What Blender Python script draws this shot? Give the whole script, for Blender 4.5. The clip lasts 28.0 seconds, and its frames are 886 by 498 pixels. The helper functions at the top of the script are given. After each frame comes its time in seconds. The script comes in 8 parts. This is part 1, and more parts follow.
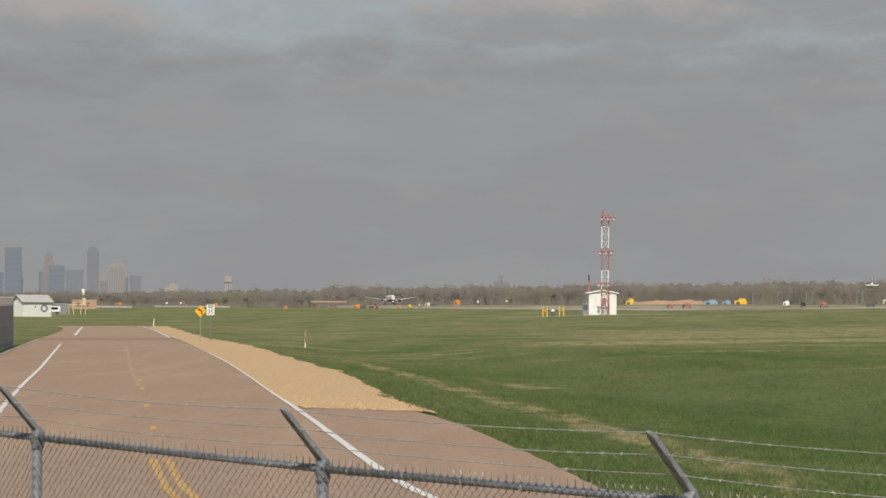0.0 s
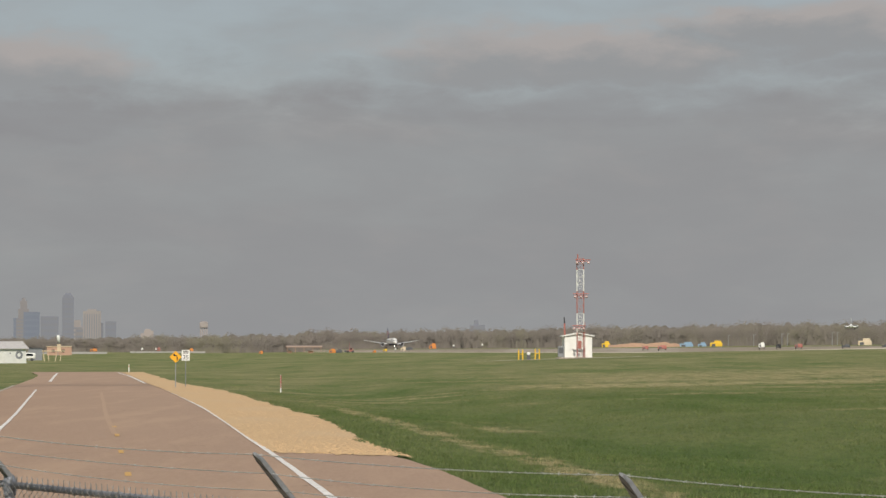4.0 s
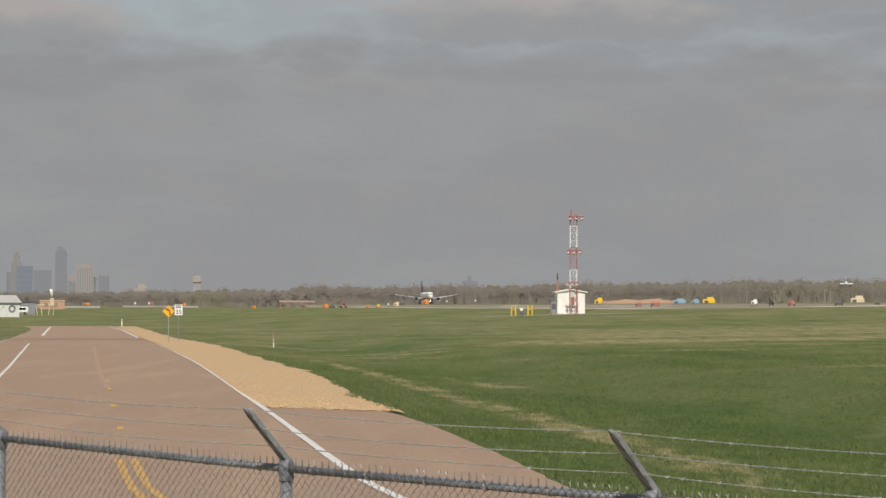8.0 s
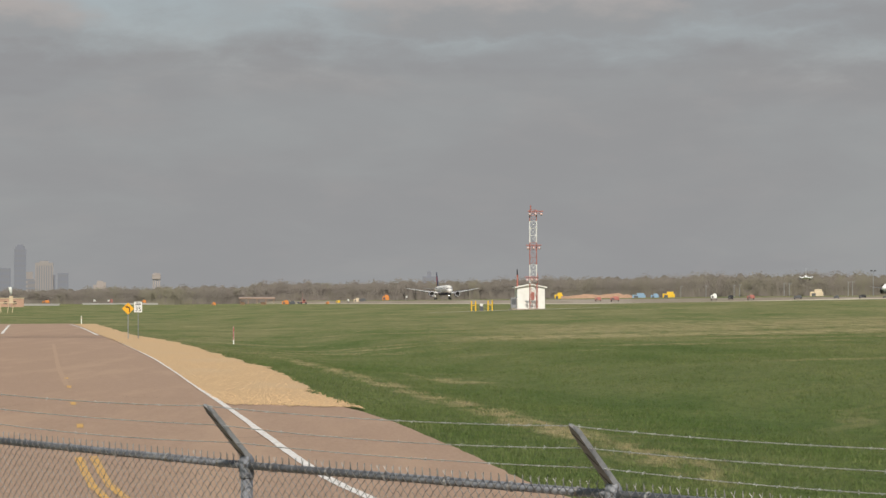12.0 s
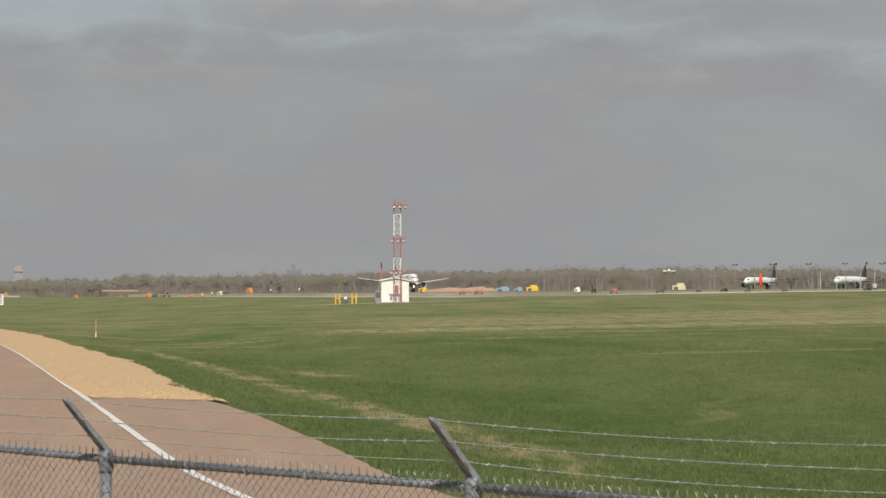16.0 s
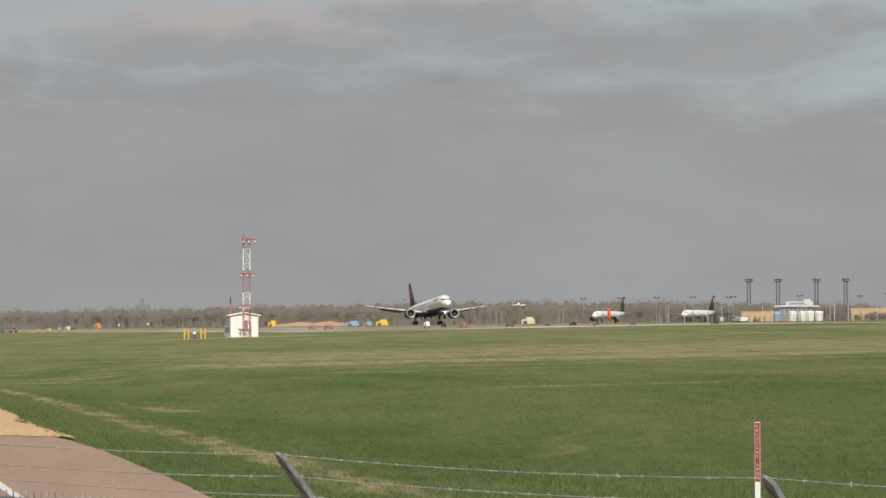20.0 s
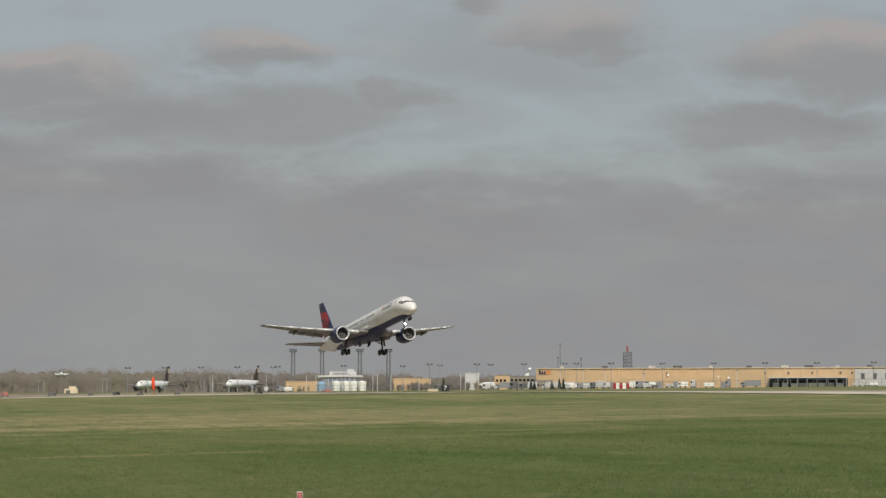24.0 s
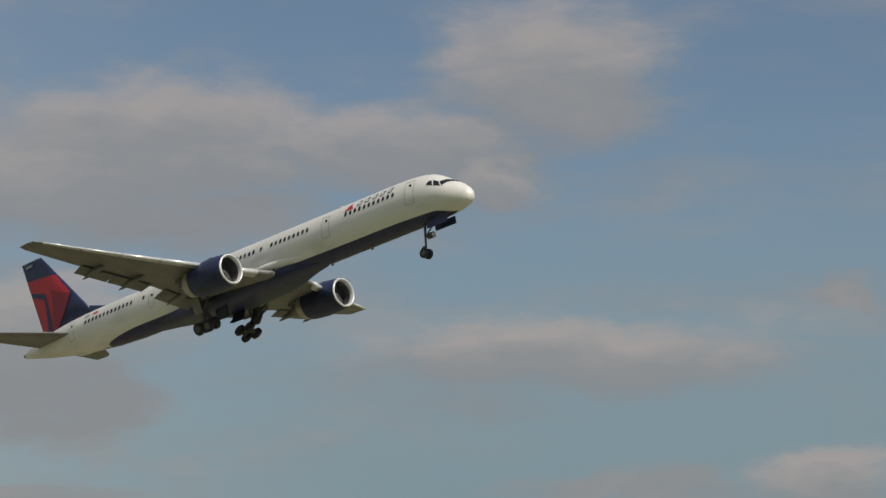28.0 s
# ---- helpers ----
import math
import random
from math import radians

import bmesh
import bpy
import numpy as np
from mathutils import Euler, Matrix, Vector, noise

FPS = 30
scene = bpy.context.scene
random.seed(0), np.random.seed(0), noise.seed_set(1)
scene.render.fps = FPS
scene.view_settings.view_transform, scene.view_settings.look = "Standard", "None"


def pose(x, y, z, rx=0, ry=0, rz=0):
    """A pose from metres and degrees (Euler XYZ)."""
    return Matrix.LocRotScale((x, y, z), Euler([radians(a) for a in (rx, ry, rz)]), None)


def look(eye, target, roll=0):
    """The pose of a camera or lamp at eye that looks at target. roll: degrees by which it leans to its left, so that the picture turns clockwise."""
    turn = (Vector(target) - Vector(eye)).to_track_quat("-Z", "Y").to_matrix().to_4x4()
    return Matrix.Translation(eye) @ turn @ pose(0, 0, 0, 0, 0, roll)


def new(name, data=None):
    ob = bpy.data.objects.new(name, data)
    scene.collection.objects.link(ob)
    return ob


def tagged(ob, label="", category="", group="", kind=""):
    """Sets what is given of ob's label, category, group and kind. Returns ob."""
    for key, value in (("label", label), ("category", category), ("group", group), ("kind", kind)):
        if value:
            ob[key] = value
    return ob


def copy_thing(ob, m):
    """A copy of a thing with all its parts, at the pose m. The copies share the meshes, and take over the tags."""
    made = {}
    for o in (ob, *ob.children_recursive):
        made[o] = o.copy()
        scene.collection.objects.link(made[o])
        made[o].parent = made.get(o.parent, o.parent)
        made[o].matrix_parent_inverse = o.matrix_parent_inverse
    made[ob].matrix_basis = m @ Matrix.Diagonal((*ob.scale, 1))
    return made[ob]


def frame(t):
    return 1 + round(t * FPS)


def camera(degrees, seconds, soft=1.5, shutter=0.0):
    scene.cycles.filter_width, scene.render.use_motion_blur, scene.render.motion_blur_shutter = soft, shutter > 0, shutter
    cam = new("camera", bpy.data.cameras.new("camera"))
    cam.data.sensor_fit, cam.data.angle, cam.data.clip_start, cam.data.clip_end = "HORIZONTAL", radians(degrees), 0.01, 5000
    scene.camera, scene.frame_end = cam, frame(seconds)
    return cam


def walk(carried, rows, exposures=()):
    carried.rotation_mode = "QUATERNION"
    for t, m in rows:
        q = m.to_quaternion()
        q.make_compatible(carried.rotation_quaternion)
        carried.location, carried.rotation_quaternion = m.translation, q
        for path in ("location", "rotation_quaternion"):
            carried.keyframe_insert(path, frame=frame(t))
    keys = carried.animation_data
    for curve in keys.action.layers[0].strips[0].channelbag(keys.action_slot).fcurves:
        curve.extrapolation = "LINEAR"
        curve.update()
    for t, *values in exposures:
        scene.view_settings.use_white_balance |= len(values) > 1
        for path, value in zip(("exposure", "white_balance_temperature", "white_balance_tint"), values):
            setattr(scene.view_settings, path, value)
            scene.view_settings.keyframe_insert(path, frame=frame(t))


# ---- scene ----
# ---------------------------------------------------------------- camera
EYE = (0.0, 0.0, 2.5)
cam = camera(19.0, 28.0, 1.5)
# seconds, bearing to the right of +Y, tilt up, lean (degrees), sway to the right (metres)
PAN = [
    (0.0, 0.000, 1.272, 0.353, -0.033),
    (0.5, -0.176, 1.601, 0.269, -0.034),
    (1.0, -0.279, 1.797, 0.351, -0.028),
    (1.5, -0.182, 1.880, 0.189, -0.020),
    (2.0, 0.049, 2.152, 0.135, -0.018),
    (2.5, 0.158, 2.167, 0.149, -0.013),
    (3.0, 0.384, 2.274, 0.108, -0.013),
    (3.5, 0.412, 2.308, 0.093, -0.011),
    (5.5, 1.015, 1.757, -0.473, -0.024),
    (5.8, -1.941, 2.075, -0.902, -0.008),
    (5.9, -1.560, 2.030, -0.480, -0.002),
    (6.0, -0.282, 1.827, -0.043, 0.005),
    (6.1, -0.270, 0.900, 0.060, 0.000),
    (6.2, -0.270, 0.300, 0.180, -0.005),
    (6.4, -0.392, -0.629, 0.310, -0.013),
    (6.5, -0.027, -0.526, 0.328, -0.016),
    (7.0, 0.095, 1.310, -0.057, -0.021),
    (7.5, 0.217, 1.895, 0.084, -0.002),
    (8.0, 0.678, 1.263, 0.222, -0.001),
    (8.5, 0.895, 0.822, 0.541, 0.001),
    (9.0, 1.139, 0.821, -0.011, 0.002),
    (9.5, 1.092, 0.977, -0.263, 0.009),
    (10.0, 1.074, 1.082, 0.002, 0.005),
    (10.5, 1.155, 1.043, 0.016, 0.000),
    (11.0, 1.151, 1.111, -0.056, -0.001),
    (11.5, 1.281, 1.183, -0.066, -0.001),
    (13.5, 2.723, 1.042, -0.310, 0.020),
    (14.0, 3.139, 0.996, -0.385, 0.024),
    (14.5, 3.623, 0.925, -0.270, 0.021),
    (15.0, 3.964, 0.775, -0.384, 0.027),
    (15.5, 4.340, 0.735, -0.206, 0.020),
    (16.0, 4.486, 1.021, 0.010, 0.019),
    (16.5, 4.569, 1.167, -0.073, 0.018),
    (17.0, 4.971, 1.216, -0.030, 0.018),
    (17.5, 5.332, 1.313, -0.012, 0.014),
    (18.0, 5.508, 1.450, -0.118, 0.019),
    (18.5, 5.733, 1.475, -0.008, 0.022),
    (19.0, 6.160, 1.679, 0.040, 0.020),
    (19.5, 6.825, 1.806, -0.015, 0.023),
    (20.0, 7.741, 1.762, -0.161, 0.034),
    (20.5, 8.655, 1.933, -0.193, 0.043),
    (22.5, 13.905, 2.321, 0.041, 0.045),
    (23.0, 15.423, 2.779, -0.101, 0.045),
    (23.5, 16.600, 3.190, -0.166, 0.045),
    (24.0, 17.569, 3.247, -0.088, 0.045),
    (24.5, 19.362, 3.295, -0.151, 0.045),
    (25.0, 21.846, 3.718, 0.066, 0.045),
    (25.5, 24.832, 4.575, 0.370, 0.045),
    (26.0, 28.110, 5.629, 0.242, 0.045),
    (26.5, 31.196, 6.594, 0.814, 0.045),
    (27.0, 36.593, 7.828, 0.205, 0.045),
    (27.5, 43.057, 9.332, 0.060, 0.045),
    (28.0, 51.506, 10.931, -0.400, 0.045),
]


def aim(bearing, tilt, lean, sway):
    b, e = radians(bearing), radians(tilt)
    far = Vector((math.sin(b) * math.cos(e), math.cos(b) * math.cos(e), math.sin(e))) * 100
    eye = Vector(EYE) + Vector((sway * math.cos(b), -sway * math.sin(b), 0))
    return look(eye, eye + far, lean)


walk(cam, [(t, aim(*row)) for t, *row in PAN], [(0, 0.0), (8, 0.02), (14, 0.08), (20, 0.13), (23, 0.04), (24, -0.05), (25, -0.09), (26, -0.17), (27, -0.22), (28, -0.13)])

# ---------------------------------------------------------------- light
SUN_AZ, SUN_EL = 183.0, 45.0       # bearing clockwise from +Y, height
sun = new("sun", bpy.data.lights.new("sun", "SUN"))
sun.data.energy, sun.data.angle, sun.data.color = 3.9, radians(0.6), (1.0, 0.93, 0.84)
sa, se = radians(SUN_AZ), radians(SUN_EL)
sun.matrix_world = look(Vector((math.sin(sa) * math.cos(se), math.cos(sa) * math.cos(se), math.sin(se))) * 50, (0, 0, 0))

# heaped clouds with sunlit tops: bearing, height, half width, half height (degrees)
PUFFS = [
    (-8.2, 6.1, 2.2, 0.75), (3.3, 6.35, 4.4, 0.62), (7.4, 6.9, 1.8, 0.45), (8.6, 6.85, 3.0, 0.60),
    (13.9, 7.50, 1.9, 0.48), (20.7, 7.90, 1.75, 0.72), (26.4, 7.35, 2.6, 0.85), (29.7, 7.45, 1.6, 0.60),
    (28.7, 10.3, 5.0, 1.05), (31.5, 9.50, 2.6, 0.60), (36.9, 10.25, 1.7, 0.48), (42.9, 12.4, 4.0, 1.15),
    (42.2, 9.10, 3.2, 1.15), (45.2, 13.3, 3.9, 1.15), (50.2, 13.2, 2.8, 1.00), (53.8, 14.7, 2.4, 1.45),
    (52.6, 12.3, 1.6, 0.65), (54.2, 8.65, 4.9, 0.72), (60.2, 5.8, 1.6, 0.60), (36.6, 10.4, 1.8, 0.50),
]
# flat grey streaks below them, likewise
STREAKS = [
    (16.8, 6.35, 1.1, 0.42), (12.6, 6.05, 5.0, 0.70), (24.9, 5.85, 2.8, 0.48), (18.2, 8.75, 1.0, 0.32),
    (27.8, 7.0, 3.0, 0.60), (32.4, 6.5, 2.2, 0.65), (24.5, 5.8, 2.2, 0.48), (36.6, 7.8, 1.5, 0.52), (36.7, 6.6, 1.5, 0.38),
    (30.0, 7.35, 3.2, 0.60), (41.1, 7.8, 3.8, 0.80), (33.1, 4.8, 8.5, 0.95), (41.7, 5.45, 3.2, 0.45), (45.0, 3.8, 2.0, 0.60),
    (45.4, 11.7, 3.8, 0.75), (43.2, 7.6, 2.2, 1.00), (60.4, 9.7, 1.1, 0.38), (55.8, 5.7, 2.8, 0.35), (35.6, 2.6, 9.5, 1.10),
]


def make_world():
    world = bpy.data.worlds.new("sky")
    scene.world = world
    world.use_nodes = True
    nt = world.node_tree
    nt.nodes.clear()
    N = nt.nodes.new

    def math_node(op, a, b=None, c=None, clamp=False):
        n = N("ShaderNodeMath")
        n.operation, n.use_clamp = op, clamp
        for i, v in enumerate((a, b, c)):
            if v is None:
                continue
            if isinstance(v, (int, float)):
                n.inputs[i].default_value = v
            else:
                nt.links.new(v, n.inputs[i])
        return n.outputs[0]

    coord = N("ShaderNodeTexCoord")
    sep = N("ShaderNodeSeparateXYZ")
    nt.links.new(coord.outputs["Generated"], sep.inputs[0])
    x, y, z = sep.outputs
    az = math_node("MULTIPLY", math_node("ARCTAN2", x, y), 57.29578)
    el = math_node("MULTIPLY", math_node("ARCSINE", z), 57.29578)
    comb = N("ShaderNodeCombineXYZ")
    nt.links.new(az, comb.inputs[0])
    nt.links.new(el, comb.inputs[1])
    plane = comb.outputs[0]

    def noise_at(scale_x, scale_y, detail, rough, shift=0.0, distortion=0.0):
        m = N("ShaderNodeMapping")
        m.inputs["Scale"].default_value = (scale_x, scale_y, 1)
        m.inputs["Location"].default_value = (shift, shift * 0.7, shift)
        nt.links.new(plane, m.inputs[0])
        n = N("ShaderNodeTexNoise")
        n.inputs["Scale"].default_value = 1.0
        n.inputs["Detail"].default_value = detail
        n.inputs["Roughness"].default_value = rough
        n.inputs["Distortion"].default_value = distortion
        nt.links.new(m.outputs[0], n.inputs["Vector"])
        return n

    # ragged edges: the cloud plane is pushed about by noise
    warp = noise_at(0.33, 0.75, 7, 0.6, 3.1)
    sub = N("ShaderNodeVectorMath")
    sub.operation = "SUBTRACT"
    nt.links.new(warp.outputs["Color"], sub.inputs[0])
    sub.inputs[1].default_value = (0.5, 0.5, 0.5)
    mul = N("ShaderNodeVectorMath")
    mul.operation = "MULTIPLY"
    nt.links.new(sub.outputs[0], mul.inputs[0])
    mul.inputs[1].default_value = (4.2, 1.7, 0)
    add = N("ShaderNodeVectorMath")
    add.operation = "ADD"
    nt.links.new(plane, add.inputs[0])
    nt.links.new(mul.outputs[0], add.inputs[1])
    warped = add.outputs[0]

    def blobs(clouds, k, drop=0.0):
        """Thickness of the named clouds; drop: share of their height by which they are looked at lower down."""
        total = None
        for a, e, w, h in clouds:
            s = N("ShaderNodeVectorMath")
            s.operation = "SUBTRACT"
            nt.links.new(warped, s.inputs[0])
            s.inputs[1].default_value = (a, e - drop * h, 0)
            m = N("ShaderNodeVectorMath")
            m.operation = "MULTIPLY"
            nt.links.new(s.outputs[0], m.inputs[0])
            m.inputs[1].default_value = (0.85 / w, 0.8 / h, 0)
            ln = N("ShaderNodeVectorMath")
            ln.operation = "LENGTH"
            nt.links.new(m.outputs[0], ln.inputs[0])
            r = N("ShaderNodeMapRange")
            r.interpolation_type = "SMOOTHSTEP"
            r.inputs["From Min"].default_value, r.inputs["From Max"].default_value = 1.45, 0.3
            r.inputs["To Min"].default_value, r.inputs["To Max"].default_value = 0.0, k
            nt.links.new(ln.outputs["Value"], r.inputs[0])
            total = r.outputs[0] if total is None else math_node("MAXIMUM", total, r.outputs[0])
        return total

    def eased(v, a, b, lo, hi):
        r = N("ShaderNodeMapRange")
        r.interpolation_type = "SMOOTHSTEP"
        for name, value in (("From Min", a), ("From Max", b), ("To Min", lo), ("To Max", hi)):
            r.inputs[name].default_value = value
        nt.links.new(v, r.inputs[0])
        return r.outputs[0]

    heaped, under_side = blobs(PUFFS, 0.9), blobs(PUFFS, 0.9, 0.6)
    thick = math_node("MAXIMUM", heaped, blobs(STREAKS, 0.8))
    broad = noise_at(0.13, 0.42, 5, 0.55, 11.0, 0.3)
    fine = noise_at(0.45, 1.25, 8, 0.58, 5.0, 0.2)
    ruffle = math_node("MULTIPLY", math_node("SUBTRACT", fine.outputs["Fac"], 0.5), 0.9)
    named = eased(math_node("ADD", thick, ruffle), -0.02, 0.92, 0.0, 0.88)
    # loose cover elsewhere, closing to a grey bank towards the horizon
    loose = eased(math_node("ADD", broad.outputs["Fac"], math_node("MULTIPLY", ruffle, 0.35)), 0.42, 0.70, 0.0, 0.5)
    high = math_node("ADD", math_node("ADD", el, math_node("MULTIPLY", ruffle, 3.0)), eased(az, 6.0, 18.0, -0.6, 0.25))
    bank = math_node("MULTIPLY", eased(high, 6.2, 4.4, 0.0, 1.0), eased(az, 36.0, 52.0, 1.0, 0.35))
    bank = math_node("MULTIPLY", bank, eased(broad.outputs["Fac"], 0.32, 0.6, 0.80, 1.0))
    cover = math_node("MAXIMUM", math_node("MAXIMUM", named, loose), bank)

    # the sunlit upper parts are paler and warmer than the undersides
    calm = math_node("MULTIPLY", ruffle, eased(el, 3.0, 6.5, 0.3, 0.9))
    shade = math_node("ADD", math_node("SUBTRACT", heaped, under_side), calm)
    ramp = N("ShaderNodeValToRGB")
    ramp.color_ramp.elements[0].position, ramp.color_ramp.elements[0].color = 0.30, (0.274, 0.273, 0.281, 1)
    ramp.color_ramp.elements[1].position, ramp.color_ramp.elements[1].color = 0.80, (0.40, 0.366, 0.352, 1)
    mid = ramp.color_ramp.elements.new(0.5)
    mid.color = (0.291, 0.293, 0.299, 1)
    nt.links.new(math_node("ADD", math_node("MULTIPLY", shade, 0.6), 0.5), ramp.inputs[0])

    sky = N("ShaderNodeTexSky")
    sky.sky_type, sky.sun_disc = "NISHITA", False
    sky.sun_elevation, sky.sun_rotation = radians(SUN_EL), radians(SUN_AZ)
    sky.air_density, sky.dust_density, sky.ozone_density = 1.2, 0.8, 2.2
    clear = N("ShaderNodeBackground")
    clear.inputs["Strength"].default_value = 0.073
    nt.links.new(sky.outputs[0], clear.inputs["Color"])
    cloud = N("ShaderNodeBackground")
    cloud.inputs["Strength"].default_value = 1.0
    nt.links.new(ramp.outputs[0], cloud.inputs["Color"])
    veil = N("ShaderNodeMapRange")
    veil.interpolation_type = "SMOOTHSTEP"
    veil.inputs["From Min"].default_value, veil.inputs["From Max"].default_value = 24.0, 48.0
    veil.inputs["To Min"].default_value, veil.inputs["To Max"].default_value = 0.8, 0.02
    nt.links.new(az, veil.inputs[0])
    thin = N("ShaderNodeBackground")
    thin.inputs["Color"].default_value = (0.375, 0.408, 0.424, 1)
    under = N("ShaderNodeMixShader")
    nt.links.new(veil.outputs[0], under.inputs[0])
    nt.links.new(clear.outputs[0], under.inputs[1])
    nt.links.new(thin.outputs[0], under.inputs[2])
    # blue haze over the lower clear sky
    haze = N("ShaderNodeBackground")
    haze.inputs["Color"].default_value = (0.215, 0.30, 0.345, 1)
    low = N("ShaderNodeMixShader")
    nt.links.new(math_node("MULTIPLY", eased(el, 15.0, 5.0, 0.0, 0.9), eased(az, 32.0, 52.0, 0.0, 1.0)), low.inputs[0])
    nt.links.new(under.outputs[0], low.inputs[1])
    nt.links.new(haze.outputs[0], low.inputs[2])
    mix = N("ShaderNodeMixShader")
    nt.links.new(cover, mix.inputs[0])
    nt.links.new(low.outputs[0], mix.inputs[1])
    nt.links.new(cloud.outputs[0], mix.inputs[2])
    out = N("ShaderNodeOutputWorld")
    nt.links.new(mix.outputs[0], out.inputs[0])


make_world()
scene.view_settings.exposure = 0.0


# ---------------------------------------------------------------- materials
def material(name, base, rough=0.6, metal=0.0, second=None, scale=3.0, amount=0.5, stretch=(1, 1, 1), bump=0.0, bump_scale=40.0,
             third=None, third_scale=0.4, glow=0.0, random_tint=0.0, island_tint=0.0, coat=0.0):
    """A procedural surface: base colour broken by a second colour (grain) and a third (large stains), with fine relief."""
    m = bpy.data.materials.new(name)
    m.use_nodes = True
    nt = m.node_tree
    b = nt.nodes["Principled BSDF"]
    b.inputs["Roughness"].default_value, b.inputs["Metallic"].default_value = rough, metal
    b.inputs["Coat Weight"].default_value = coat
    N, L = nt.nodes.new, nt.links.new
    coord = N("ShaderNodeTexCoord")
    mp = N("ShaderNodeMapping")
    mp.inputs["Scale"].default_value = stretch
    L(coord.outputs["Object"], mp.inputs[0])

    def noise_tex(s, d=6, r=0.6):
        n = N("ShaderNodeTexNoise")
        n.inputs["Scale"].default_value, n.inputs["Detail"].default_value, n.inputs["Roughness"].default_value = s, d, r
        L(mp.outputs[0], n.inputs["Vector"])
        return n.outputs["Fac"]

    def mixed(fac, one, two):
        x = N("ShaderNodeMix")
        x.data_type = "RGBA"
        L(fac, x.inputs[0])
        if isinstance(one, tuple):
            x.inputs[6].default_value = (*one, 1)
        else:
            L(one, x.inputs[6])
        if isinstance(two, tuple):
            x.inputs[7].default_value = (*two, 1)
        else:
            L(two, x.inputs[7])
        return x.outputs[2]

    def spread(fac, lo, hi, top):
        r = N("ShaderNodeMapRange")
        r.interpolation_type = "SMOOTHSTEP"
        r.inputs["From Min"].default_value, r.inputs["From Max"].default_value, r.inputs["To Max"].default_value = lo, hi, top
        L(fac, r.inputs[0])
        return r.outputs[0]

    colour = None
    if second:
        colour = mixed(spread(noise_tex(scale), 0.38, 0.64, amount), base, second)
    if third:
        colour = mixed(spread(noise_tex(third_scale, 4), 0.48, 0.66, 0.85), colour if colour else base, third)
    if random_tint or island_tint:
        src = N("ShaderNodeObjectInfo").outputs["Random"] if random_tint else N("ShaderNodeNewGeometry").outputs["Random Per Island"]
        hs = N("ShaderNodeHueSaturation")
        k = random_tint or island_tint
        r = N("ShaderNodeMapRange")
        r.inputs["To Min"].default_value, r.inputs["To Max"].default_value = 1 - k, 1 + k
        L(src, r.inputs[0])
        L(r.outputs[0], hs.inputs["Value"])
        if colour:
            L(colour, hs.inputs["Color"])
        else:
            hs.inputs["Color"].default_value = (*base, 1)
        colour = hs.outputs[0]
    if colour:
        L(colour, b.inputs["Base Color"])
    else:
        b.inputs["Base Color"].default_value = (*base, 1)
    if bump:
        bn = N("ShaderNodeBump")
        bn.inputs["Strength"].default_value, bn.inputs["Distance"].default_value = bump, 0.02
        L(noise_tex(bump_scale, 5), bn.inputs["Height"])
        L(bn.outputs[0], b.inputs["Normal"])
    if glow:
        b.inputs["Emission Color"].default_value, b.inputs["Emission Strength"].default_value = (*base, 1), glow
    return m


